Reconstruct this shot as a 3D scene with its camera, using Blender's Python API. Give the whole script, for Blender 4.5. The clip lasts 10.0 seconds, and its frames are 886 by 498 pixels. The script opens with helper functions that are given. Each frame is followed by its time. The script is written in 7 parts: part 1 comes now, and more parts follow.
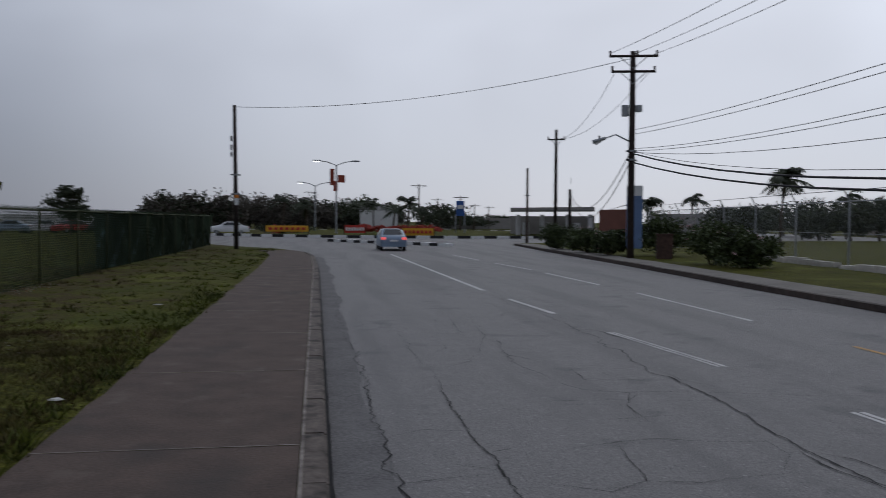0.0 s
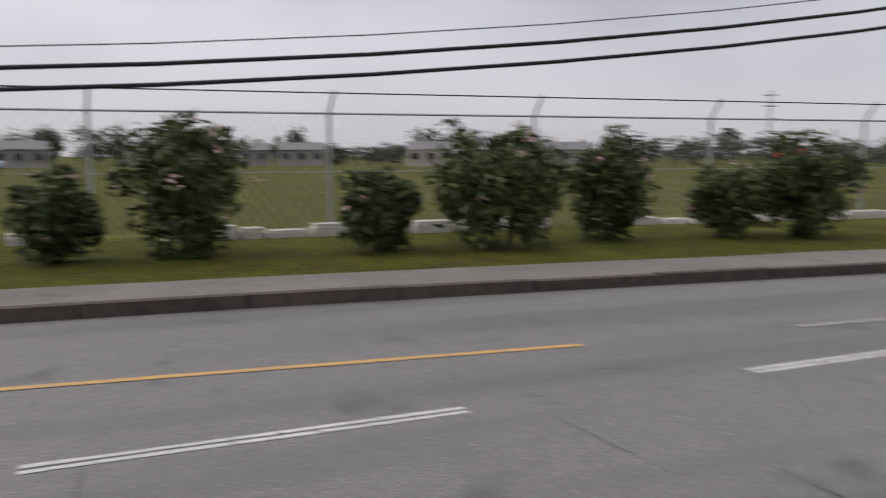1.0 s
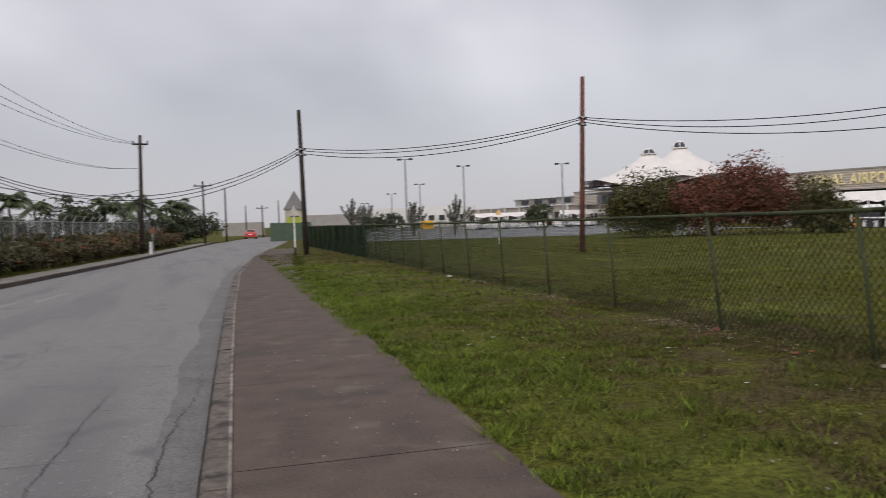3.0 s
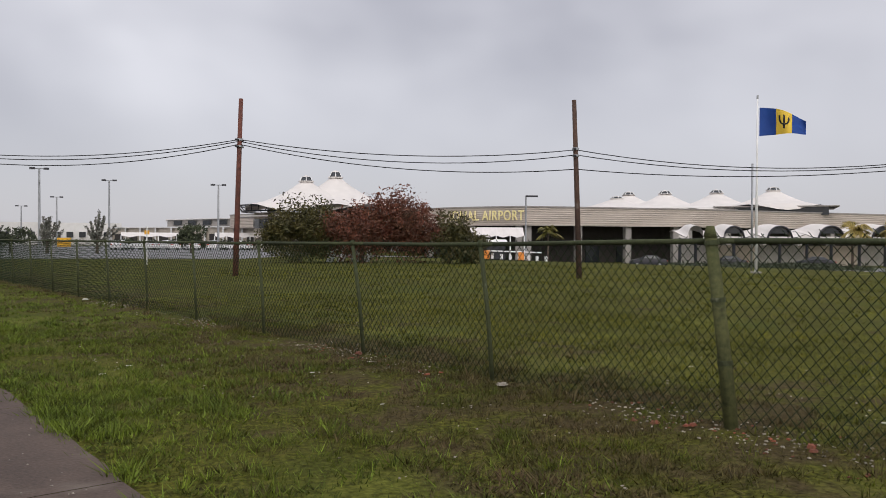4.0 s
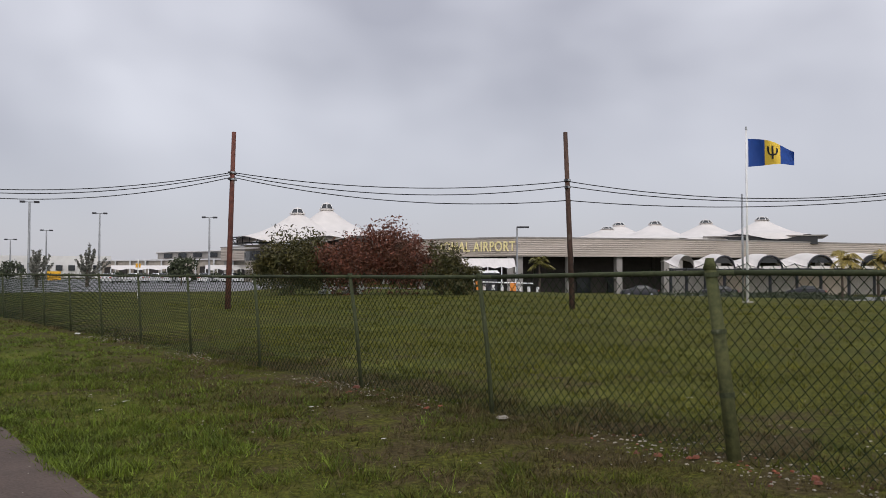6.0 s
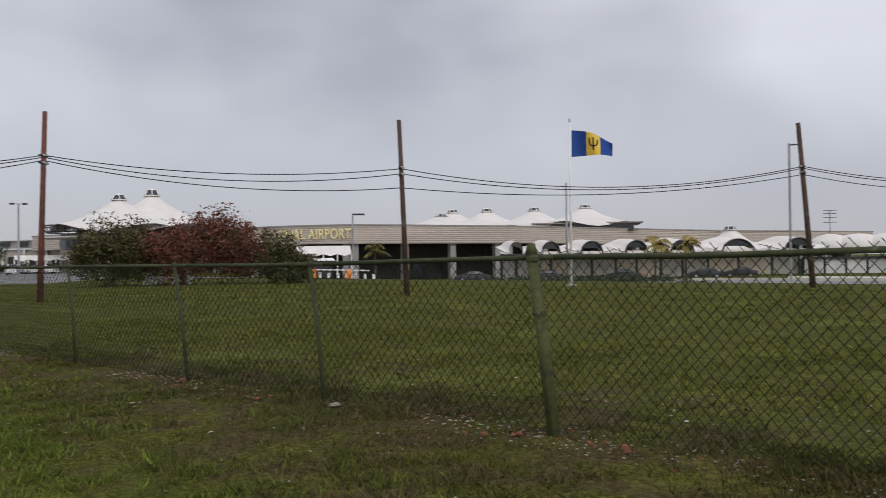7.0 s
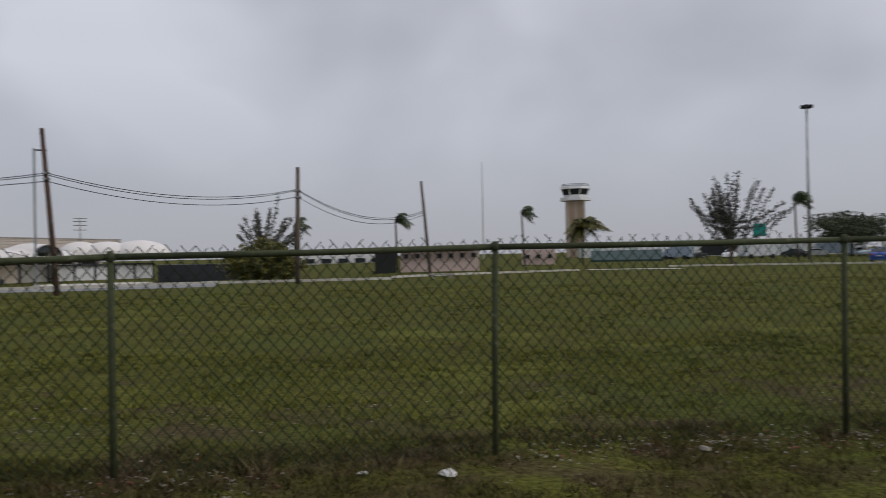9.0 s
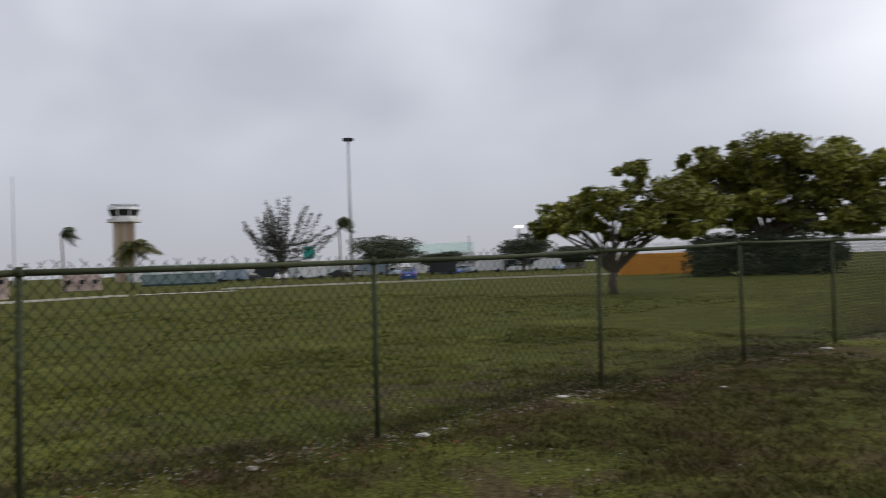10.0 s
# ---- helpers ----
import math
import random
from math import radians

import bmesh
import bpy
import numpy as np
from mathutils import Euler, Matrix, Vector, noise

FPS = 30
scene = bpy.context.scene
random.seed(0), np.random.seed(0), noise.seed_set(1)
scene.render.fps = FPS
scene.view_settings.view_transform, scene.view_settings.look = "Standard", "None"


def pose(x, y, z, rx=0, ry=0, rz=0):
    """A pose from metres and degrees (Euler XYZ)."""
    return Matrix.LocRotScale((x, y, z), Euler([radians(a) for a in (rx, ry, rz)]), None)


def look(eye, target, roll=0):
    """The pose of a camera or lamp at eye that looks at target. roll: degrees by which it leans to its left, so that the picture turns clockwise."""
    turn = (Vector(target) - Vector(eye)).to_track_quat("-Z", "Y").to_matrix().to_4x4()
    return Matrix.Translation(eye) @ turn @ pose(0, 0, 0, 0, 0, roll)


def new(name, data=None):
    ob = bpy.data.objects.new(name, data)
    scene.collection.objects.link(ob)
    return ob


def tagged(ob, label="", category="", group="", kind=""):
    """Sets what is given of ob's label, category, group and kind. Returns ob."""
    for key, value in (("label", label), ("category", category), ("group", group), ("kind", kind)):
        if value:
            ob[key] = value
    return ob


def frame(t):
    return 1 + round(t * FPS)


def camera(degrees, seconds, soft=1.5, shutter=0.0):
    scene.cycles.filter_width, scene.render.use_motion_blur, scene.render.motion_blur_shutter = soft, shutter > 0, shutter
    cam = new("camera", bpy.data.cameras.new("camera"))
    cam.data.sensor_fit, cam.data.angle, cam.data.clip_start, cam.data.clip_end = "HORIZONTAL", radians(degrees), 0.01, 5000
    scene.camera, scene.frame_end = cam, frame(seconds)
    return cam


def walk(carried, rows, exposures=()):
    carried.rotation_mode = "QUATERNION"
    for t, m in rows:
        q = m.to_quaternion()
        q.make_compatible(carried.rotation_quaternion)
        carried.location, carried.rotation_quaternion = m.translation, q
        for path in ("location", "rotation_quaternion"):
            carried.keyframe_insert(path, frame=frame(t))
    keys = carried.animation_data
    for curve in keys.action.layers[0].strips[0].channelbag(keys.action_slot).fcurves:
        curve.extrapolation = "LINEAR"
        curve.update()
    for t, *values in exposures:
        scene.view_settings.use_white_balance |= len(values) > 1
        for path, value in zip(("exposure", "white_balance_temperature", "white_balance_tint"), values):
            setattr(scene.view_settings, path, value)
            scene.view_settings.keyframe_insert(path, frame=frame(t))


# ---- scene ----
# ---- camera ----
cam = camera(57.09, 10.0, soft=0.8, shutter=0.14)
PATH = [
    (0.0, pose(-0.036, -0.297, 1.658, 88.05, -0.40, 171.10)),
    (0.2, pose(-0.087, -0.281, 1.632, 86.91, 0.04, 160.60)),
    (0.3, pose(-0.132, -0.264, 1.635, 86.44, 0.38, 150.20)),
    (0.4, pose(-0.177, -0.247, 1.637, 85.96, 0.72, 138.70)),
    (0.5, pose(-0.230, -0.206, 1.639, 85.41, 0.27, 126.85)),
    (0.6, pose(-0.286, -0.156, 1.654, 84.75, 0.45, 115.00)),
    (0.7, pose(-0.324, -0.071, 1.648, 84.2, -0.10, 103.15)),
    (0.8, pose(-0.331, -0.015, 1.649, 84.1, -0.55, 91.30)),
    (0.9, pose(-0.319, 0.027, 1.650, 84.2, -0.35, 79.45)),
    (1.0, pose(-0.269, 0.083, 1.642, 83.42, 0.10, 67.60)),
    (1.1, pose(-0.285, 0.151, 1.645, 82.15, -0.61, 56.20)),
    (1.2, pose(-0.265, 0.177, 1.652, 81.75, -1.17, 45.00)),
    (1.3, pose(-0.234, 0.183, 1.637, 81.88, -0.74, 34.20)),
    (1.4, pose(-0.170, 0.244, 1.658, 83.15, -0.99, 24.30)),
    (1.5, pose(-0.119, 0.281, 1.647, 84.40, 0.30, 15.85)),
    (1.6, pose(-0.061, 0.310, 1.647, 85.23, 0.09, 9.84)),
    (1.7, pose(-0.017, 0.334, 1.644, 86.19, -0.47, 6.59)),
    (1.8, pose(0.020, 0.334, 1.642, 87.15, -0.17, 4.28)),
    (2.0, pose(0.069, 0.336, 1.629, 88.15, -0.29, 3.01)),
    (2.2, pose(0.080, 0.316, 1.646, 87.90, 0.70, 2.04)),
    (3.3, pose(0.241, 0.264, 1.624, 88.44, 0.86, -26.12)),
    (3.5, pose(0.281, 0.259, 1.625, 88.44, -0.14, -33.38)),
    (4.0, pose(0.274, 0.267, 1.629, 89.40, -0.32, -39.10)),
    (4.5, pose(0.254, 0.290, 1.636, 90.52, -0.53, -40.80)),
    (5.0, pose(0.227, 0.292, 1.630, 90.90, -0.60, -41.35)),
    (5.2, pose(0.214, 0.302, 1.634, 90.93, -0.54, -41.47)),
    (6.3, pose(0.168, 0.309, 1.651, 91.82, 0.15, -39.39)),
    (6.5, pose(0.159, 0.314, 1.643, 91.64, 0.13, -41.10)),
    (7.0, pose(0.214, 0.252, 1.643, 90.63, 0.63, -51.22)),
    (7.5, pose(0.248, 0.185, 1.651, 90.44, 0.74, -61.61)),
    (8.0, pose(0.262, 0.059, 1.648, 90.93, 0.68, -66.25)),
    (8.3, pose(0.273, -0.015, 1.647, 90.59, 1.41, -69.45)),
    (8.5, pose(0.329, -0.018, 1.635, 90.67, 2.26, -74.38)),
    (8.6, pose(0.328, -0.032, 1.651, 90.37, 2.29, -78.98)),
    (8.7, pose(0.312, -0.038, 1.651, 90.54, 2.32, -84.61)),
    (8.9, pose(0.288, -0.085, 1.650, 90.61, 1.56, -95.88)),
    (9.0, pose(0.263, -0.107, 1.649, 90.36, 1.11, -100.54)),
    (9.5, pose(0.298, -0.169, 1.656, 90.17, -0.24, -114.28)),
    (9.8, pose(0.248, -0.122, 1.655, 90.57, 0.52, -120.82)),
    (10.0, pose(0.231, -0.170, 1.653, 91.13, 1.96, -131.12)),
]
walk(cam, PATH, exposures=[
    (0.0, -1.25, 5850, 10), (0.5, -1.25, 5800, 10), (0.8, -0.3, 6400, 11), (1.0, 0.08, 6700, 11), (1.3, 0.22, 6800, 11), (2.0, -0.06, 6750, 11),
    (3.5, 0.0, 6700, 11), (5.0, 0.05, 6600, 11), (6.3, -0.08, 6500, 11), (7.0, -0.15, 6500, 10), (8.3, -0.36, 6450, 10), (9.0, -0.38, 6400, 10), (9.5, -0.22, 6400, 10), (10.0, -0.14, 6400, 10)])

# ---- sky and sun ----
SUN_BEARING, SUN_HEIGHT = 152.0, 38.0
world = bpy.data.worlds.new("overcast_sky")
scene.world = world
world.use_nodes = True
wn, wl = world.node_tree.nodes, world.node_tree.links
wn.clear()


def wnode(kind, **kw):
    n = wn.new(kind)
    for k, v in kw.items():
        n.inputs[k].default_value = v
    return n


w_out, w_bg = wn.new("ShaderNodeOutputWorld"), wn.new("ShaderNodeBackground")
w_sky = wn.new("ShaderNodeTexSky")
w_sky.sky_type, w_sky.sun_disc = "NISHITA", False
w_sky.sun_elevation, w_sky.sun_rotation = radians(SUN_HEIGHT), radians(-SUN_BEARING)
w_co = wn.new("ShaderNodeTexCoord")
w_map = wn.new("ShaderNodeMapping")
w_map.inputs["Scale"].default_value = (1.0, 1.0, 1.6)
w_n1 = wnode("ShaderNodeTexNoise", Scale=2.3, Detail=3.5, Roughness=0.45, Distortion=0.2)
w_ramp = wn.new("ShaderNodeValToRGB")
w_ramp.color_ramp.elements[0].position, w_ramp.color_ramp.elements[1].position = 0.33, 0.66
w_ramp.color_ramp.elements[0].color, w_ramp.color_ramp.elements[1].color = (0.4, 0.405, 0.46, 1), (0.75, 0.76, 0.82, 1)
w_sep = wn.new("ShaderNodeSeparateXYZ")
w_rise = wn.new("ShaderNodeMapRange")
w_rise.inputs["From Min"].default_value, w_rise.inputs["From Max"].default_value = 0.25, 1.0
w_rise.inputs["To Min"].default_value, w_rise.inputs["To Max"].default_value = 1.0, 1.8
# veil near the horizon evens the clouds out
w_veil = wn.new("ShaderNodeMapRange")
w_veil.inputs["From Min"].default_value, w_veil.inputs["From Max"].default_value = 0.02, 0.22
w_mixv = wn.new("ShaderNodeMix")
w_mixv.data_type = "RGBA"
w_mixv.inputs["A"].default_value = (0.475, 0.48, 0.535, 1)
# brighter cloud in front of the hidden sun
w_dot = wn.new("ShaderNodeVectorMath")
w_dot.operation = "DOT_PRODUCT"
sb, sh = radians(SUN_BEARING), radians(SUN_HEIGHT - 14)
SUN_DIR = Vector((-math.sin(sb) * math.cos(sh), math.cos(sb) * math.cos(sh), math.sin(sh)))
w_dot.inputs[1].default_value = SUN_DIR
w_glow = wn.new("ShaderNodeMapRange")
w_glow.interpolation_type = "SMOOTHSTEP"
w_glow.inputs["From Min"].default_value, w_glow.inputs["From Max"].default_value = 0.55, 1.0
w_glow.inputs["To Min"].default_value, w_glow.inputs["To Max"].default_value = 0.0, 1.0
w_mul, w_mul2, w_add = wn.new("ShaderNodeVectorMath"), wn.new("ShaderNodeVectorMath"), wn.new("ShaderNodeVectorMath")
w_mul.operation = "SCALE"
w_mul2.operation = "MULTIPLY_ADD"
w_mul2.inputs[1].default_value = (1.0, 0.96, 0.92)
w_add.operation = "MULTIPLY_ADD"
w_add.inputs[1].default_value = (0.012, 0.012, 0.012)
wl.new(w_co.outputs["Generated"], w_map.inputs["Vector"])
wl.new(w_map.outputs["Vector"], w_n1.inputs["Vector"])
wl.new(w_n1.outputs["Fac"], w_ramp.inputs["Fac"])
wl.new(w_co.outputs["Generated"], w_sep.inputs[0])
wl.new(w_sep.outputs["Z"], w_rise.inputs["Value"])
wl.new(w_sep.outputs["Z"], w_veil.inputs["Value"])
wl.new(w_veil.outputs[0], w_mixv.inputs["Factor"])
wl.new(w_ramp.outputs["Color"], w_mixv.inputs["B"])
wl.new(w_co.outputs["Generated"], w_dot.inputs[0])
wl.new(w_dot.outputs["Value"], w_glow.inputs["Value"])
wl.new(w_mixv.outputs["Result"], w_mul.inputs[0])
wl.new(w_rise.outputs[0], w_mul.inputs["Scale"])
wl.new(w_mul.outputs[0], w_mul2.inputs[2])
wl.new(w_glow.outputs[0], w_mul2.inputs[0])
wl.new(w_sky.outputs["Color"], w_add.inputs[0])
wl.new(w_mul2.outputs[0], w_add.inputs[2])
wl.new(w_add.outputs[0], w_bg.inputs["Color"])
w_bg.inputs["Strength"].default_value = 1.0
wl.new(w_bg.outputs[0], w_out.inputs[0])

sun = new("sun", bpy.data.lights.new("sun", "SUN"))
sun.data.energy, sun.data.angle, sun.data.color = 0.6, radians(25), (1.0, 0.95, 0.88)
sh = radians(SUN_HEIGHT)
sun.matrix_world = look((-math.sin(sb) * math.cos(sh) * 50, math.cos(sb) * math.cos(sh) * 50, math.sin(sh) * 50), (0, 0, 0))


# ---- materials ----
def mat(name, c1, c2=None, scale=8.0, rough=0.85, bump=0.15, metal=0.0, big=0.5, stain=None, spec=0.3, island=0.0, emit=0.0, stretch=(1, 1, 1), strip=None, grain=None):
    """Procedural surface: fine grain and broad patches between two colours, with optional stains; scale in features per metre.
    stain: (colour, scale, threshold) or a list of them; strip: worn band (x stops, weights, amount) that favours the first stain;
    grain: (scale, amount) of a coarse speckle over everything."""
    m = bpy.data.materials.new(name)
    m.use_nodes = True
    n, l = m.node_tree.nodes, m.node_tree.links
    b = n["Principled BSDF"]
    b.inputs["Roughness"].default_value, b.inputs["Metallic"].default_value = rough, metal
    b.inputs["Specular IOR Level"].default_value = spec
    c2 = c2 or tuple(v * 0.75 for v in c1)
    geo = n.new("ShaderNodeNewGeometry")
    fine, broad = n.new("ShaderNodeTexNoise"), n.new("ShaderNodeTexNoise")
    fine.inputs["Scale"].default_value, fine.inputs["Detail"].default_value = scale, 4.0
    broad.inputs["Scale"].default_value, broad.inputs["Detail"].default_value = scale / 17.0, 3.0
    l.new(geo.outputs["Position"], fine.inputs["Vector"])
    l.new(geo.outputs["Position"], broad.inputs["Vector"])
    mx = n.new("ShaderNodeMix")
    mx.data_type = "FLOAT"
    mx.inputs["Factor"].default_value = big
    l.new(fine.outputs["Fac"], mx.inputs["A"])
    l.new(broad.outputs["Fac"], mx.inputs["B"])
    ramp = n.new("ShaderNodeValToRGB")
    ramp.color_ramp.elements[0].position, ramp.color_ramp.elements[1].position = 0.36, 0.64
    ramp.color_ramp.elements[0].color, ramp.color_ramp.elements[1].color = (*c2, 1), (*c1, 1)
    l.new(mx.outputs["Result"], ramp.inputs["Fac"])
    col = ramp.outputs["Color"]
    stains = [] if not stain else (list(stain) if isinstance(stain[0][0], tuple) else [stain])
    for order, stain in enumerate(stains):
        st = n.new("ShaderNodeTexNoise")
        st.inputs["Scale"].default_value, st.inputs["Detail"].default_value = stain[1], 6.0
        mp = n.new("ShaderNodeMapping")
        mp.inputs["Scale"].default_value = stretch if order == 0 else (1, 1, 1)
        mp.inputs["Location"].default_value = (order * 7.3, order * 3.1, 0)
        l.new(geo.outputs["Position"], mp.inputs["Vector"])
        l.new(mp.outputs["Vector"], st.inputs["Vector"])
        amount = st.outputs["Fac"]
        if strip and order == 0:
            xs, ws, gain = strip
            xyz, span, band, add = n.new("ShaderNodeSeparateXYZ"), n.new("ShaderNodeMapRange"), n.new("ShaderNodeValToRGB"), n.new("ShaderNodeMath")
            span.inputs["From Min"].default_value, span.inputs["From Max"].default_value = xs[0], xs[-1]
            ce = band.color_ramp.elements
            for j, (xv, wv) in enumerate(zip(xs, ws)):
                e = ce[0] if j == 0 else (ce[len(ce) - 1] if j == len(xs) - 1 else ce.new((xv - xs[0]) / (xs[-1] - xs[0])))
                e.color = (wv, wv, wv, 1)
            add.operation = "MULTIPLY_ADD"
            add.inputs[1].default_value = gain
            l.new(geo.outputs["Position"], xyz.inputs[0])
            l.new(xyz.outputs["X"], span.inputs["Value"])
            l.new(span.outputs[0], band.inputs["Fac"])
            l.new(band.outputs["Color"], add.inputs[0])
            l.new(st.outputs["Fac"], add.inputs[2])
            amount = add.outputs[0]
        sr = n.new("ShaderNodeMapRange")
        sr.inputs["From Min"].default_value, sr.inputs["From Max"].default_value = stain[2], stain[2] + 0.12
        l.new(amount, sr.inputs["Value"])
        sm = n.new("ShaderNodeMix")
        sm.data_type = "RGBA"
        sm.inputs["B"].default_value = (*stain[0], 1)
        l.new(sr.outputs[0], sm.inputs["Factor"])
        l.new(col, sm.inputs["A"])
        col = sm.outputs["Result"]
    if grain:
        gn, gr, gh = n.new("ShaderNodeTexNoise"), n.new("ShaderNodeMapRange"), n.new("ShaderNodeHueSaturation")
        gn.inputs["Scale"].default_value, gn.inputs["Detail"].default_value, gn.inputs["Roughness"].default_value = grain[0], 6.0, 0.75
        gr.inputs["From Min"].default_value, gr.inputs["From Max"].default_value = 0.36, 0.64
        gr.inputs["To Min"].default_value, gr.inputs["To Max"].default_value = 1 - grain[1], 1 + grain[1]
        l.new(geo.outputs["Position"], gn.inputs["Vector"])
        l.new(gn.outputs["Fac"], gr.inputs["Value"])
        l.new(gr.outputs[0], gh.inputs["Value"])
        l.new(col, gh.inputs["Color"])
        col = gh.outputs["Color"]
    if island:
        hs = n.new("ShaderNodeHueSaturation")
        mr = n.new("ShaderNodeMapRange")
        mr.inputs["To Min"].default_value, mr.inputs["To Max"].default_value = 1 - island, 1 + island
        l.new(geo.outputs["Random Per Island"], mr.inputs["Value"])
        l.new(mr.outputs[0], hs.inputs["Value"])
        l.new(col, hs.inputs["Color"])
        col = hs.outputs["Color"]
    l.new(col, b.inputs["Base Color"])
    if bump:
        bp = n.new("ShaderNodeBump")
        bp.inputs["Strength"].default_value, bp.inputs["Distance"].default_value = bump, 0.02
        l.new(fine.outputs["Fac"], bp.inputs["Height"])
        l.new(bp.outputs["Normal"], b.inputs["Normal"])
    if emit:
        b.inputs["Emission Color"].default_value = (1, 0.97, 0.9, 1)
        b.inputs["Emission Strength"].default_value = emit
    return m


ASPHALT = mat("worn_asphalt", (0.208, 0.2, 0.193), (0.11, 0.105, 0.103), 70, 0.68, 0.7, big=0.12, stretch=(1.6, 0.16, 1), stain=[((0.125, 0.12, 0.118), 0.5, 0.49), ((0.29, 0.28, 0.27), 24, 0.62), ((0.1, 0.097, 0.098), 1.3, 0.6), ((0.085, 0.083, 0.085), 17, 0.64)])
FAR_ASPHALT = mat("far_asphalt", (0.2, 0.2, 0.205), (0.15, 0.15, 0.155), 3, 0.85, 0.1)
PATH_MAT = mat("brown_asphalt_path", (0.1, 0.071, 0.056), (0.053, 0.038, 0.031), 38, 0.9, 0.25, big=0.5, stain=[((0.05, 0.04, 0.034), 0.7, 0.57), ((0.115, 0.09, 0.072), 1.7, 0.6), ((0.2, 0.18, 0.16), 30, 0.7)])
KERB = mat("weathered_concrete_kerb", (0.145, 0.118, 0.1), (0.065, 0.054, 0.046), 14, 0.9, 0.5, stain=[((0.035, 0.03, 0.026), 3.0, 0.52), ((0.3, 0.27, 0.24), 4.5, 0.68)])
FARPATH = mat("grey_concrete_pavement", (0.19, 0.175, 0.155), (0.12, 0.11, 0.097), 12, 0.9, 0.4, stain=((0.11, 0.105, 0.09), 1.1, 0.6))
BAND = ((2.0, 3.2, 5.0, 7.2, 8.6, 11.0), (0.0, 0.3, 0.85, 1.0, 0.7, 0.0), 0.16)
SOIL = mat("mown_turf", (0.094, 0.094, 0.016), (0.029, 0.03, 0.007), 22, 0.95, 0.9, big=0.3, stain=[((0.058, 0.045, 0.02), 1.5, 0.57), ((0.056, 0.064, 0.012), 0.22, 0.53), ((0.092, 0.097, 0.018), 0.4, 0.55)], spec=0.05, strip=BAND, grain=(13, 0.55))
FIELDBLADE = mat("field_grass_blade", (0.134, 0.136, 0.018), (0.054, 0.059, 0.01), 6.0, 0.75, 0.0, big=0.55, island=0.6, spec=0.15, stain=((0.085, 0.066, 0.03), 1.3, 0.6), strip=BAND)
BLADE = mat("grass_blade", (0.092, 0.107, 0.013), (0.034, 0.044, 0.008), 6.0, 0.75, 0.0, big=0.55, island=0.6, spec=0.15, stain=((0.085, 0.066, 0.03), 1.3, 0.58), strip=BAND)
DRYBLADE = mat("dry_worn_grass_blade", (0.092, 0.077, 0.024), (0.043, 0.04, 0.013), 6.0, 0.85, 0.0, big=0.5, island=0.6, spec=0.1, stain=((0.075, 0.052, 0.028), 1.3, 0.52))
TALLBLADE = mat("lush_grass_blade", (0.135, 0.178, 0.018), (0.07, 0.104, 0.013), 3.0, 0.7, 0.0, island=0.5, spec=0.2)
WHITE_PAINT = mat("worn_white_road_paint", (0.55, 0.54, 0.52), (0.33, 0.325, 0.32), 22, 0.8, 0.2, stain=((0.2, 0.195, 0.19), 9, 0.6))
YELLOW_PAINT = mat("worn_yellow_road_paint", (0.5, 0.29, 0.09), (0.36, 0.24, 0.12), 22, 0.8, 0.2, stain=((0.2, 0.19, 0.18), 8, 0.58))
FAINT_PAINT = mat("faded_road_paint", (0.27, 0.26, 0.245), (0.2, 0.195, 0.19), 14, 0.85, 0.2)
CRACK = mat("crack_filled_with_dirt", (0.02, 0.0195, 0.02), (0.01, 0.01, 0.0105), 20, 0.95, 0.3)
SEAM = mat("dirt_in_gutter", (0.16, 0.153, 0.15), (0.092, 0.088, 0.087), 40, 0.95, 0.5, big=0.3, stain=((0.15, 0.144, 0.14), 1.5, 0.58))
GREENPAINT = mat("old_green_paint", (0.062, 0.071, 0.036), (0.034, 0.04, 0.021), 25, 0.8, 0.25, spec=0.12, stain=((0.13, 0.135, 0.09), 9, 0.63))
POSTGREEN = mat("mossy_green_concrete_post", (0.115, 0.118, 0.05), (0.06, 0.066, 0.03), 22, 0.9, 0.5, spec=0.1, stain=((0.03, 0.035, 0.02), 6, 0.6))
MESHGREEN = mat("green_coated_wire", (0.03, 0.044, 0.024), (0.018, 0.028, 0.016), 30, 0.9, 0.0, spec=0.08)
NETTEAL = mat("dark_teal_shade_net", (0.012, 0.05, 0.045), (0.01, 0.03, 0.03), 10, 0.8, 0.2)
WOOD = mat("weathered_pole_wood", (0.105, 0.06, 0.044), (0.045, 0.029, 0.024), 7, 0.9, 0.4, stain=((0.17, 0.15, 0.13), 1.5, 0.6))
DARKWOOD = mat("creosoted_pole_wood", (0.05, 0.035, 0.03), (0.025, 0.02, 0.018), 7, 0.9, 0.4)
GREYWOOD = mat("grey_brown_pole_wood", (0.135, 0.105, 0.085), (0.075, 0.06, 0.05), 9, 0.9, 0.5)
CABLE = mat("black_cable", (0.012, 0.012, 0.014), None, 10, 0.6, 0.0)
GALV = mat("galvanised_steel", (0.36, 0.37, 0.38), (0.26, 0.27, 0.28), 12, 0.5, 0.1, metal=0.6)
DARKSTEEL = mat("dark_steel", (0.05, 0.05, 0.055), (0.03, 0.03, 0.035), 12, 0.55, 0.1, metal=0.3)
CERAMIC = mat("brown_insulator", (0.08, 0.05, 0.04), None, 12, 0.3, 0.0)
BARK = mat("grey_bark", (0.11, 0.085, 0.065), (0.06, 0.045, 0.035), 9, 0.95, 0.6)
LEAF_HEDGE = mat("hedge_leaf", (0.09, 0.062, 0.026), (0.032, 0.036, 0.013), 2.0, 0.65, 0.0, island=0.5)
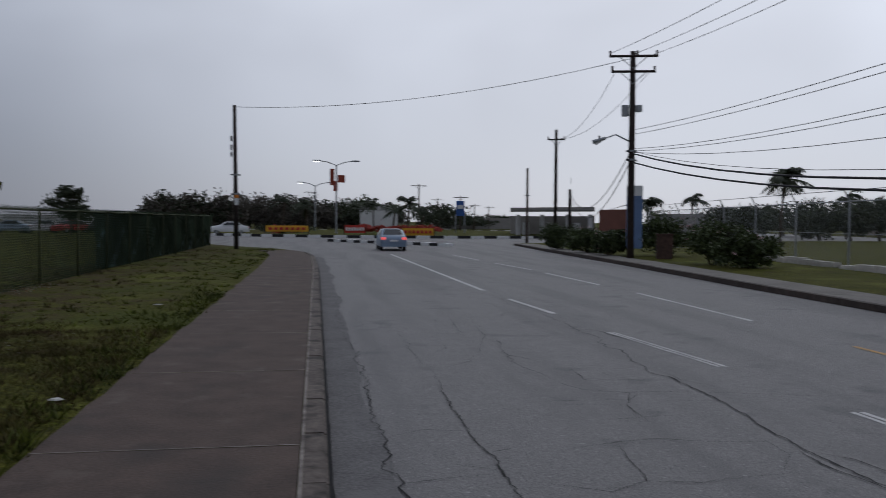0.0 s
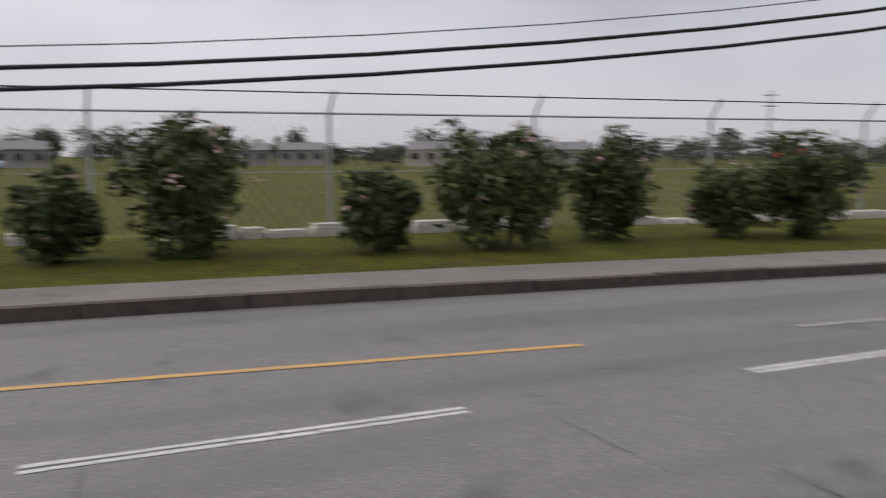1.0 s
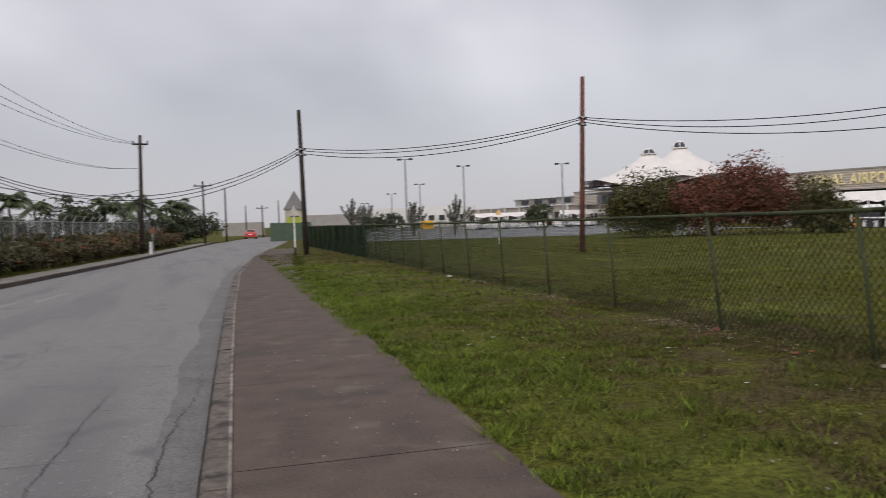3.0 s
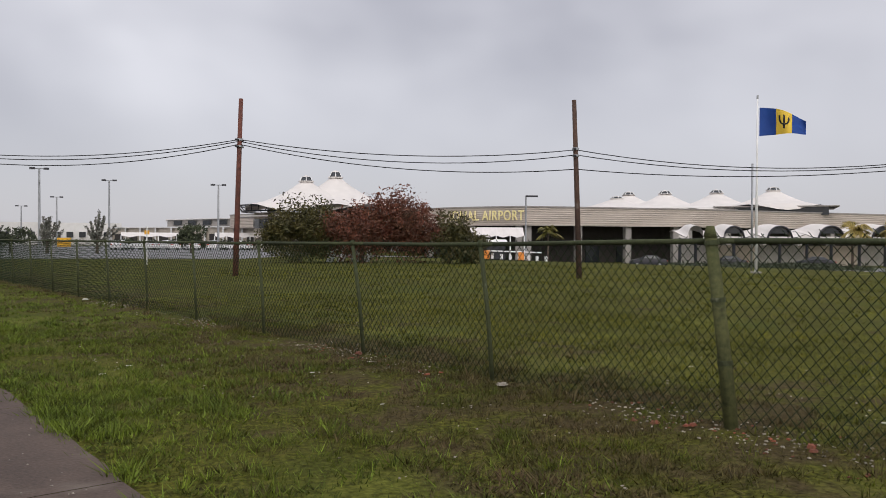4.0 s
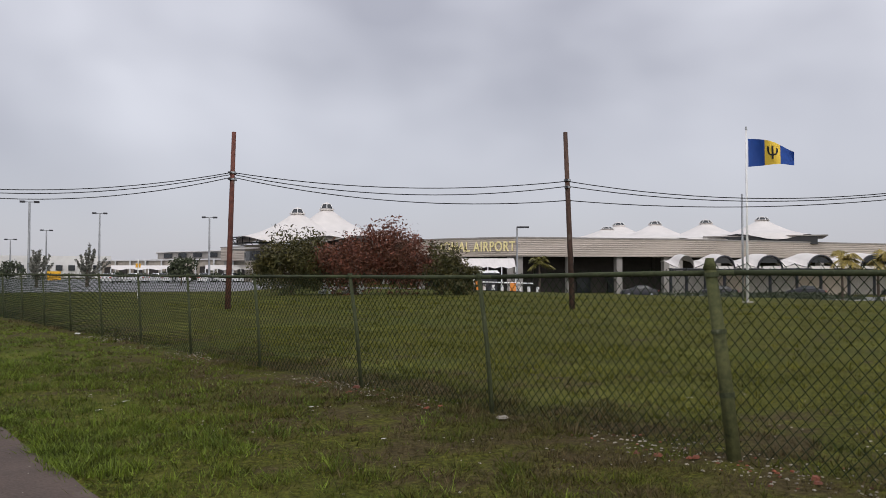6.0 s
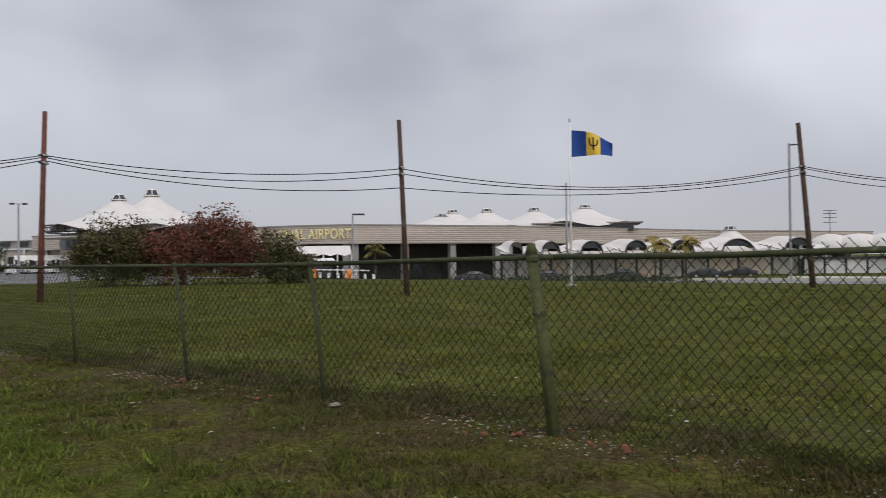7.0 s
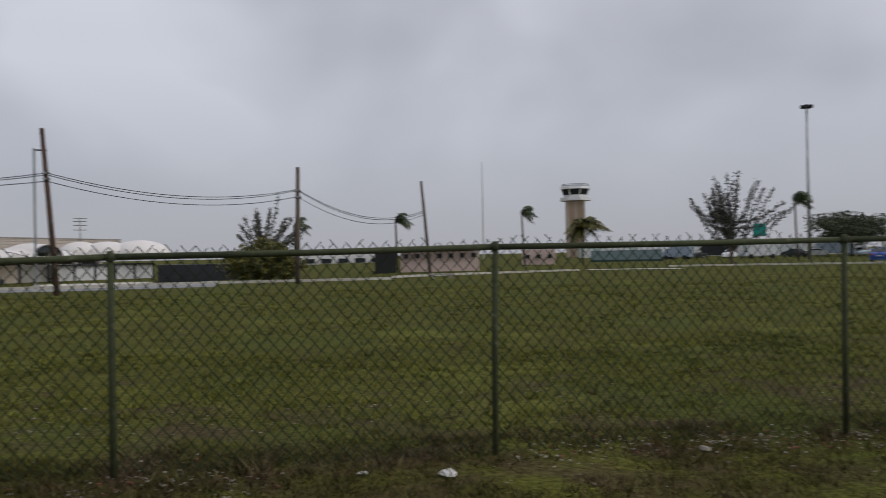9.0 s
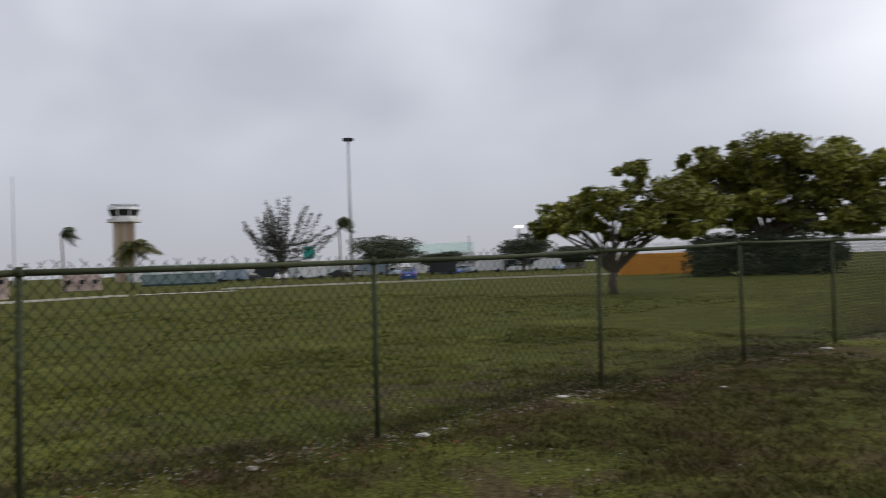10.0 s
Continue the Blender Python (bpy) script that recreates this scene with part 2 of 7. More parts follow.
LEAF_OLE = mat("oleander_leaf", (0.06, 0.08, 0.022), (0.026, 0.038, 0.013), 2.5, 0.6, 0.0, island=0.5)
LEAF_RED = mat("red_bronze_leaf", (0.17, 0.05, 0.03), (0.055, 0.034, 0.018), 0.9, 0.6, 0.0, island=0.5)
LEAF_OLIVE = mat("olive_leaf", (0.13, 0.115, 0.02), (0.055, 0.055, 0.014), 0.9, 0.6, 0.0, island=0.45)
LEAF_GRAPE = mat("sea_grape_leaf", (0.25, 0.245, 0.028), (0.058, 0.066, 0.013), 2.6, 0.55, 0.0, island=0.45)
LEAF_DARK = mat("dark_tree_leaf", (0.055, 0.066, 0.032), (0.028, 0.036, 0.02), 0.8, 0.7, 0.0, island=0.4)
LEAF_NEEDLE = mat("dark_casuarina_needles", (0.12, 0.122, 0.1), (0.065, 0.068, 0.058), 1.0, 0.8, 0.0, island=0.4)
TAN = mat("tan_tower_concrete", (0.36, 0.26, 0.18), (0.28, 0.2, 0.14), 0.8, 0.85, 0.1)
TEALBOARD = mat("teal_board", (0.02, 0.3, 0.24), (0.015, 0.24, 0.2), 2.0, 0.6, 0.0)
LEAF_GREY = mat("grey_casuarina_needles", (0.2, 0.2, 0.17), (0.11, 0.112, 0.095), 1.0, 0.8, 0.0, island=0.4)
LEAF_PALM = mat("palm_leaf", (0.065, 0.088, 0.03), (0.032, 0.046, 0.019), 1.2, 0.5, 0.0, island=0.35)
LEAF_BRONZE = mat("bronze_olive_leaf", (0.095, 0.075, 0.022), (0.036, 0.04, 0.013), 1.4, 0.6, 0.0, island=0.5)
LEAF_YELLOW = mat("yellowed_palm_leaf", (0.27, 0.2, 0.05), (0.13, 0.11, 0.03), 1.2, 0.6, 0.0, island=0.35)
FLOWER = mat("pale_pink_flower", (0.6, 0.42, 0.4), (0.5, 0.3, 0.3), 5, 0.7, 0.0, island=0.3)
REDFLOWER = mat("red_flower", (0.42, 0.06, 0.04), (0.3, 0.05, 0.04), 5, 0.7, 0.0, island=0.3)
LIMESTONE = mat("whitish_limestone", (0.55, 0.52, 0.47), (0.36, 0.34, 0.3), 6, 0.9, 0.5)
MEMBRANE = mat("white_tent_membrane", (0.66, 0.62, 0.59), (0.57, 0.54, 0.51), 0.6, 0.6, 0.05)
BEIGE = mat("beige_metal_siding", (0.5, 0.44, 0.385), (0.44, 0.385, 0.335), 1.0, 0.6, 0.05)
CREAM = mat("cream_rendered_wall", (0.62, 0.54, 0.44), (0.52, 0.45, 0.36), 1.3, 0.85, 0.1)
REDWOOD = mat("reddish_pole_wood", (0.17, 0.062, 0.045), (0.075, 0.034, 0.028), 7, 0.9, 0.4, stain=((0.14, 0.11, 0.095), 1.5, 0.62))
BEIGEWALL = mat("beige_rendered_wall", (0.45, 0.4, 0.34), (0.34, 0.3, 0.25), 1.3, 0.85, 0.1)
GREYWALL = mat("grey_concrete_wall", (0.32, 0.3, 0.28), (0.24, 0.225, 0.21), 1.0, 0.85, 0.1)
DARKGLASS = mat("dark_glazing", (0.02, 0.024, 0.028), (0.015, 0.017, 0.02), 1.0, 0.15, 0.0, spec=0.5)
# near-black wall colour that carries the shade of roofed and recessed places
SHADEWALL = mat("shade_darkened_wall", (0.04, 0.034, 0.03), (0.025, 0.022, 0.02), 1.0, 0.8, 0.0)
PINKWALL = mat("pale_pink_render", (0.56, 0.43, 0.38), (0.47, 0.36, 0.32), 1.0, 0.85, 0.1)
WHITEWALL = mat("white_wall", (0.66, 0.65, 0.64), (0.55, 0.54, 0.53), 1.0, 0.8, 0.1)
BRICKWALL = mat("red_brown_wall", (0.2, 0.085, 0.06), (0.15, 0.065, 0.05), 1.2, 0.85, 0.1)
CORALWALL = mat("coral_orange_wall", (0.55, 0.27, 0.19), (0.46, 0.22, 0.16), 1.0, 0.8, 0.1)
ROOFGREY = mat("grey_shingle_roof", (0.17, 0.165, 0.16), (0.12, 0.115, 0.115), 3.0, 0.85, 0.2)
GREENROOF = mat("pale_green_roof", (0.38, 0.46, 0.42), (0.3, 0.37, 0.34), 1.0, 0.7, 0.1)
TEALROOF = mat("dark_green_roof", (0.03, 0.055, 0.05), (0.02, 0.04, 0.038), 1.0, 0.7, 0.1)
YELLOW = mat("yellow_sign", (0.72, 0.4, 0.03), (0.65, 0.34, 0.03), 2.0, 0.6, 0.0)
ORANGE = mat("orange_plastic", (0.75, 0.26, 0.04), (0.65, 0.22, 0.04), 2.0, 0.5, 0.0)
RED = mat("red_banner", (0.5, 0.05, 0.035), (0.4, 0.04, 0.03), 2.0, 0.6, 0.0)
BLUE = mat("flag_blue", (0.012, 0.06, 0.27), (0.01, 0.045, 0.22), 2.0, 0.7, 0.0)
GOLD = mat("flag_gold", (0.75, 0.52, 0.06), (0.66, 0.44, 0.05), 2.0, 0.7, 0.0)
BLACK = mat("black", (0.015, 0.015, 0.016), None, 5.0, 0.6, 0.0)
WHITEPLASTIC = mat("white_painted_metal", (0.75, 0.75, 0.74), (0.65, 0.65, 0.64), 5, 0.5, 0.0)
LETTER = mat("cream_yellow_letters", (0.85, 0.75, 0.4), (0.78, 0.67, 0.34), 3, 0.6, 0.0)
LITLAMP = mat("lit_lamp_glass", (0.9, 0.9, 0.85), None, 3, 0.4, 0.0, emit=6.0)
REDLAMP = mat("red_tail_lamp", (0.8, 0.05, 0.04), None, 3, 0.3, 0.0, emit=0.6)
REDLAMP.node_tree.nodes["Principled BSDF"].inputs["Emission Color"].default_value = (1.0, 0.12, 0.1, 1)
REDLAMP.node_tree.nodes["Principled BSDF"].inputs["Emission Strength"].default_value = 2.2
TYRE = mat("rubber", (0.02, 0.02, 0.02), None, 8, 0.9, 0.0)
PAPER = mat("white_litter", (0.55, 0.54, 0.5), (0.38, 0.36, 0.33), 12, 0.8, 0.1)
DRYLEAF = mat("dry_red_leaf", (0.22, 0.065, 0.035), (0.075, 0.034, 0.022), 12, 0.8, 0.1, island=0.4)
STONE = mat("small_limestone", (0.32, 0.29, 0.24), (0.16, 0.14, 0.115), 12, 0.9, 0.4, island=0.3)


# ---- building helpers ----
class Shape:
    """Collects vertices and faces of one part."""

    def __init__(self):
        self.v, self.f = [], []

    def box(self, c, s, rz=0.0, taper=1.0):
        i, (x, y, z) = len(self.v), (s[0] / 2, s[1] / 2, s[2] / 2)
        ca, sa = math.cos(radians(rz)), math.sin(radians(rz))
        for dz, k in ((-z, 1.0), (z, taper)):
            for dx, dy in ((-x, -y), (x, -y), (x, y), (-x, y)):
                self.v.append((c[0] + (dx * ca - dy * sa) * k, c[1] + (dx * sa + dy * ca) * k, c[2] + dz))
        self.f += [(i + 3, i + 2, i + 1, i), (i + 4, i + 5, i + 6, i + 7)]
        self.f += [(i + a, i + (a + 1) % 4, i + 4 + (a + 1) % 4, i + 4 + a) for a in range(4)]
        return self

    def tube(self, pts, r, n=6, r2=None):
        pts = [Vector(p) for p in pts]
        m, base = len(pts), len(self.v)
        for k, p in enumerate(pts):
            d = (pts[min(k + 1, m - 1)] - pts[max(k - 1, 0)]).normalized()
            side = d.cross(Vector((0, 0, 1)) if abs(d.z) < 0.95 else Vector((1, 0, 0))).normalized()
            up = side.cross(d)
            rr = r if r2 is None else r + (r2 - r) * k / (m - 1)
            for a in range(n):
                t = 2 * math.pi * a / n
                self.v.append(tuple(p + side * (rr * math.cos(t)) + up * (rr * math.sin(t))))
        for k in range(m - 1):
            for a in range(n):
                b = (a + 1) % n
                self.f.append((base + k * n + a, base + k * n + b, base + (k + 1) * n + b, base + (k + 1) * n + a))
        self.f.append(tuple(base + a for a in range(n))[::-1])
        self.f.append(tuple(base + (m - 1) * n + a for a in range(n)))
        return self

    def poly(self, pts):
        i = len(self.v)
        self.v += [tuple(p) for p in pts]
        self.f.append(tuple(range(i, i + len(pts))))
        return self

    def prism(self, outline, h0, h1):
        """Upright block over a plan outline."""
        i, n = len(self.v), len(outline)
        self.v += [(x, y, h0) for x, y in outline] + [(x, y, h1) for x, y in outline]
        self.f += [tuple(range(i, i + n))[::-1], tuple(range(i + n, i + 2 * n))]
        self.f += [(i + a, i + (a + 1) % n, i + n + (a + 1) % n, i + n + a) for a in range(n)]
        return self

    def grid(self, rows):
        i, m = len(self.v), len(rows[0])
        for r in rows:
            self.v += [tuple(p) for p in r]
        for a in range(len(rows) - 1):
            for b in range(m - 1):
                self.f.append((i + a * m + b, i + a * m + b + 1, i + (a + 1) * m + b + 1, i + (a + 1) * m + b))
        return self

    def mesh(self, name, material, smooth=False):
        me = bpy.data.meshes.new(name)
        me.from_pydata(self.v, [], self.f)
        me.materials.append(material)
        if smooth:
            me.polygons.foreach_set("use_smooth", [True] * len(me.polygons))
        me.update()
        return me


def thing(name, label, category, group="", where=None):
    ob = new(name)
    ob.empty_display_size = 0.2
    if where is not None:
        ob.location = where
    return tagged(ob, label, category, group)


def part(name, shape, material, parent=None, label="", smooth=False, kind=""):
    """Links a shape, given in world coordinates, as one mesh; under a thing it keeps its place."""
    ob = new(name, shape.mesh(name, material, smooth))
    if parent is not None:
        p = parent
        off = Vector((0, 0, 0))
        while p is not None:
            off += p.location
            p = p.parent
        ob.data.transform(Matrix.Translation(-off))
        ob.parent = parent
    return tagged(ob, label, kind=kind)


def single(name, shape, material, label, category, group="", kind="", smooth=False):
    return tagged(part(name, shape, material, smooth=smooth), label, category, group, kind)


def at(bearing, d, z=0.0):
    """A place by its bearing (0 = +y, anticlockwise) and distance from the turning spot."""
    b = radians(bearing)
    return Vector((-math.sin(b) * d, math.cos(b) * d, z))


def rise(elevation, d):
    return 1.65 + d * math.tan(radians(elevation))


def smooth(a, b, x):
    t = min(1.0, max(0.0, (x - a) / (b - a)))
    return t * t * (3 - 2 * t)


def dip(x, y):
    """The land falls away a little towards the terminal."""
    return -1.5 * smooth(46, 80, x) * (1 - smooth(85, 112, y)) * smooth(-12, 16, y) if x > 40 else 0.0


def lie(x, y):
    """The verge's uneven surface."""
    return 0.045 * noise.noise((x * 0.3, y * 0.3, 3)) * min(1.0, max(0.0, x - kn(y) - 2.12)) + dip(x, y)


def gat(bearing, d):
    p = at(bearing, d)
    p.z = dip(p.x, p.y)
    return p


def leaves(n, centre, radii, leaf, seed, clumps=26, spread=0.3, floor=None, hollow=0.55):
    """Many small leaf blades gathered in clumps within an ellipsoid."""
    rng = np.random.default_rng(seed)
    d = rng.normal(size=(clumps, 3))
    d /= np.linalg.norm(d, axis=1)[:, None]
    d *= (hollow + (1.05 - hollow) * rng.random((clumps, 1)))
    size = 0.6 + 0.8 * rng.random(clumps)
    k = rng.integers(0, clumps, n)
    p = d[k] + np.clip(rng.normal(size=(n, 3)), -1.5, 1.5) * (spread * size[k])[:, None]
    p = p * np.array(radii) + np.array(centre)
    if floor is not None:
        p[:, 2] = np.maximum(p[:, 2], floor + 0.1 * rng.random(n))
    a = rng.normal(size=(n, 3))
    a /= np.linalg.norm(a, axis=1)[:, None]
    b = np.cross(a, rng.normal(size=(n, 3)))
    b /= np.linalg.norm(b, axis=1)[:, None]
    s = leaf * (0.6 + 0.8 * rng.random((n, 1)))
    q = np.stack([p - a * s, p + b * s * 0.38, p + a * s, p - b * s * 0.38], 1).reshape(-1, 3)
    sh = Shape()
    sh.v = q.tolist()
    sh.f = [(4 * i, 4 * i + 1, 4 * i + 2, 4 * i + 3) for i in range(n)]
    return sh


def sag_points(a, b, sag, n=18):
    a, b = Vector(a), Vector(b)
    return [a.lerp(b, k / n) - Vector((0, 0, sag * 4 * (k / n) * (1 - k / n))) for k in range(n + 1)]


def jag(seed):
    return random.Random(seed)


# ---- the lie of the road ----
KN = ([-400, -100, -75, -62, -56, -52, -49.5, -44, -39, -30, 0, 10, 17, 30, 47, 100, 140, 400], [60, 15, 10.5, 8.5, 6, 3.6, 1.9, 0.4, 0.0, -0.15, -0.12, 0.05, 0.2, 0.6, 1.9, 8.2, 16, 120])
KF = ([-400, -75, -68, -62, -50, -32, -21, -15, -3, 2, 6.5, 14, 24, 47, 100, 140, 400], [-120, -70, -24, -15, -13.9, -12.65, -11.7, -11.3, -9.95, -9.7, -9.3, -8.55, -7.55, -5.1, -0.6, 5, 105])


def kn(y):
    return float(np.interp(y, *KN))


def kf(y):
    return float(np.interp(y, *KF))


ROAD_Z = -0.12
rows_y = sorted(set([-1600, -900, -500, -300, -200] + list(np.arange(-150, 151, 2.5)) + [200, 300, 500, 900, 1600]))
near_off = [0.0, 0.35, 2.05, 2.6, 3.5, 4.5, 5.5, 6.5, 7.5, 9, 11, 14, 18, 23, 29, 36, 44, 52, 60, 68, 76, 84, 95, 115, 150, 220, 400, 800, 1600]
far_off = [0.0, 0.3, 1.5, 2.2, 3.0, 4, 5, 6, 8, 11, 15, 20, 28, 40, 60, 100, 200, 500, 1600]
sh = Shape()
rows = []
for y in rows_y:
    a, b = kf(y), kn(y)
    r = []
    for o in far_off[::-1]:
        x = a - 0.12 - o
        z = -0.03 if o < 2.0 else 0.05 * noise.noise((x * 0.23, y * 0.23, 0)) + 0.01
        r.append((x, y, z))
    r += [(a - 0.1, y, -0.3), (b + 0.1, y, -0.3)]
    for o in near_off:
        x = b + 0.12 + o
        z = -0.03 if o < 2.1 else lie(x, y)
        r.append((x, y, z))
    rows.append(r)
sh.grid(rows)
ground = single("ground", sh, SOIL, "short mown grass with bare dry patches", "ground", kind="structure", smooth=True)


sh = Shape()
ys = list(np.arange(-170, 171, 1.0))
sh.grid([[(kf(y) + (kn(y) - kf(y)) * k / 8, y, ROAD_Z) for k in range(9)] for y in ys])
single("road", sh, ASPHALT, "worn grey asphalt road with long cracks", "road", kind="structure", smooth=True)

# brown footpath in separately laid bays
JOINT = mat("pale_worn_joint", (0.27, 0.24, 0.21), (0.12, 0.1, 0.085), 9, 0.9, 0.3, stain=((0.07, 0.055, 0.045), 2.5, 0.56))
path_ob = thing("pavement", "brown asphalt footpath with a concrete edge beside the kerb", "pavement")
tagged(path_ob, kind="structure")
y = -46.0
bay = 0
while y < 60:
    ln = 3.05
    sh = Shape()
    for k in range(6):
        ya, yb = y + ln * k / 6 + (0.006 if k == 0 else 0), y + ln * (k + 1) / 6 - (0.006 if k == 5 else 0)
        xa, xb = kn(ya) + 0.2, kn(yb) + 0.2
        ea = 2.08 + 0.09 * noise.noise((ya * 0.9, 1.0, 0)) + 0.05 * noise.noise((ya * 3.1, 2.0, 0))
        eb = 2.08 + 0.09 * noise.noise((yb * 0.9, 1.0, 0)) + 0.05 * noise.noise((yb * 3.1, 2.0, 0))
        sh.poly([(xa, ya, 0.0), (kn(ya) + ea, ya, 0.002), (kn(yb) + eb, yb, 0.002), (xb, yb, 0.0)])
        sh.poly([(kn(ya) + ea, ya, 0.002), (kn(ya) + ea + 0.03, ya, -0.06), (kn(yb) + eb + 0.03, yb, -0.06), (kn(yb) + eb, yb, 0.002)])
    part("bay", sh, PATH_MAT, path_ob)
    if -24 < y < 3:
        part("joint", Shape().grid([[(kn(y) + 0.2 + 0.094 * k, y - 0.009 - 0.005 * noise.noise((k * 0.9, y, 1)), 0.0045), (kn(y) + 0.2 + 0.094 * k, y + 0.008 + 0.006 * noise.noise((k * 0.7, y, 4)), 0.0045)] for k in range(21)]), JOINT, path_ob)
    y += ln
    bay += 1

# kerb stones on the near side
kerb = thing("kerb", "weathered concrete kerb, chipped and stained, along the footpath", "kerb")
tagged(kerb, kind="structure")
sh = Shape().prism([(0.0, 0.008), (0.17, 0.008), (0.17, 1.2), (0.0, 1.2)], -0.25, -0.006)
sh.prism([(0.02, 0.01), (0.17, 0.01), (0.17, 1.198), (0.02, 1.198)], -0.006, 0.008)
stone_mesh = sh.mesh("kerb_stone", KERB)
rj = jag(3)
y = -43.0
while y < 62:
    ob = new("kerb_stone", stone_mesh)
    ob.parent = kerb
    ob.location = (kn(y), y, rj.uniform(-0.008, 0.004))
    ob.rotation_euler = (rj.uniform(-0.004, 0.004), 0, -math.atan2(kn(y + 1.2) - kn(y), 1.2))
    y += 1.212

# far kerb and pavement
far_kerb = thing("kerb", "dark stained concrete kerb across the road", "kerb")
tagged(far_kerb, kind="structure")
sh = Shape().prism([(-0.18, 0.01), (0.0, 0.01), (0.0, 1.8), (-0.18, 1.8)], -0.3, 0.03)
far_mesh = sh.mesh("kerb_stone", mat("dark_stained_kerb", (0.085, 0.066, 0.055), (0.04, 0.032, 0.028), 6, 0.95, 0.4))
y = -60.0
while y < 100:
    ob = new("kerb_stone", far_mesh)
    ob.parent = far_kerb
    ob.location = (kf(y), y, rj.uniform(-0.01, 0.01))
    ob.rotation_euler = (0, 0, -math.atan2(kf(y + 1.8) - kf(y), 1.8))
    y += 1.81
sh = Shape().grid([[(kf(y) - 1.62 + 0.1 * noise.noise((y * 0.5, 7, 0)), y, -0.02), (kf(y) - 1.55 + 0.1 * noise.noise((y * 0.5, 7, 0)), y, 0.02), (kf(y) - 0.17, y, 0.02)] for y in np.arange(-60, 101, 0.7)])
single("pavement", sh, FARPATH, "grey concrete pavement strip across the road", "pavement", kind="structure")

# gutter strip, road paint, cracks
sh = Shape().grid([[(kn(y) - 0.42 - 0.12 * noise.noise((y * 0.4, 0, 5)) - 0.04 * noise.noise((y * 2.3, 0, 5)), y, ROAD_Z + 0.005), (kn(y) - 0.004, y, ROAD_Z + 0.005)] for y in np.arange(-40, 40, 0.125)])
single("gutter", sh, SEAM, "dirty worn gutter strip beside the kerb", "gutter", kind="structure")
sh = Shape().grid([[(kn(y) + 0.168, y, 0.011), (kn(y) + 0.195 + 0.012 * noise.noise((y * 4, 0, 5)), y, 0.011)] for y in np.arange(-40, 40, 0.25)])
single("trim", sh, mat("pale_mortar_joint", (0.3, 0.27, 0.23), (0.12, 0.1, 0.09), 9, 0.9, 0.4, stain=((0.09, 0.075, 0.065), 3, 0.5)), "pale crumbling mortar joint behind the kerb", "trim", kind="structure")

sh = Shape().grid([[(kn(y) - 0.035 - 0.012 * noise.noise((y * 3, 0, 5)), y, ROAD_Z + 0.008), (kn(y) + 0.002, y, ROAD_Z + 0.008)] for y in np.arange(-42, 60, 0.25)])
single("trim", sh, CRACK, "dark dirt-filled joint at the foot of the kerb", "trim", kind="structure")


def stripe(name, xa, ya, xb, yb, w, material, label, group, z=ROAD_Z + 0.004):
    sh = Shape()
    n = max(2, int(abs(yb - ya) / 0.3))
    rr = jag(int(ya * 100))
    left, right = [], []
    for k in range(n + 1):
        x, y = xa + (xb - xa) * k / n, ya + (yb - ya) * k / n
        left.append((x - w / 2 + rr.uniform(-0.006, 0.006), y, z))
        right.append((x + w / 2 + rr.uniform(-0.006, 0.006), y, z))
    sh.grid([[a, b] for a, b in zip(left, right)])
    return single(name, sh, material, label, "road marking", group)


LANE = ([-13, -9.7, -7, -4, 0, 11, 15, 17.5, 24, 40], [-4.74, -5.02, -5.1, -5.2, -5.27, -5.39, -5.31, -5.12, -4.5, -2.8])
for ya, yb in ((-12.83, -9.67), (-7.23, -4.1), (-0.45, 2.33), (4.88, 7.6), (11.14, 15.06), (17.4, 20.4), (23.5, 26.5)):
    line = thing("lane_dash", "worn white lane dash, repainted as two thin lines", "road marking", "white lane dashes")
    for dx in (-0.045, 0.045):
        sh = Shape()
        rr = jag(int(ya * 37 + dx * 900))
        n = 14
        rows = []
        for k in range(n + 1):
            y = ya + (yb - ya) * k / n
            xs = float(np.interp(y, *LANE)) + dx
            rows.append([(xs - 0.028 + rr.uniform(-0.005, 0.005), y, ROAD_Z + 0.004), (xs + 0.028 + rr.uniform(-0.005, 0.005), y, ROAD_Z + 0.004)])
        sh.grid(rows)
        part("stripe", sh, WHITE_PAINT if ya < 16 else FAINT_PAINT, line)
stripe("lane_dash", -4.3, -20.8, -4.0, -43.7, 0.13, WHITE_PAINT, "long white lane line towards the roundabout", "white lane dashes", ROAD_Z + 0.009)
stripe("lane_dash", -4.42, -18.5, -4.6, -15.5, 0.12, WHITE_PAINT, "cracked white lane dash", "white lane dashes", ROAD_Z + 0.009)
for xa, ya, xb, yb in ((-7.22, -1.94, -6.65, 4.11), (-7.76, -10.99, -7.48, -5.07), (-8.06, -19.83, -7.89, -14.05), (-7.95, -27.8, -8.0, -22.4), (-7.6, -34.5, -7.95, -29.5), (-7.2, -42.7, -7.43, -37.0)):
    stripe("centre_dash", xa, ya, xb, yb, 0.1, YELLOW_PAINT if ya > -12 else WHITE_PAINT, "worn yellow centre line dash" if ya > -12 else "worn white centre line dash", "centre line dashes", ROAD_Z + 0.006)
stripe("centre_dash", -6.5, 6.6, -6.1, 12.0, 0.1, FAINT_PAINT, "faded centre line dash", "centre line dashes", ROAD_Z + 0.006)
stripe("centre_dash", -5.9, 14.0, -5.0, 24.0, 0.09, FAINT_PAINT, "faded centre line dash", "centre line dashes", ROAD_Z + 0.006)


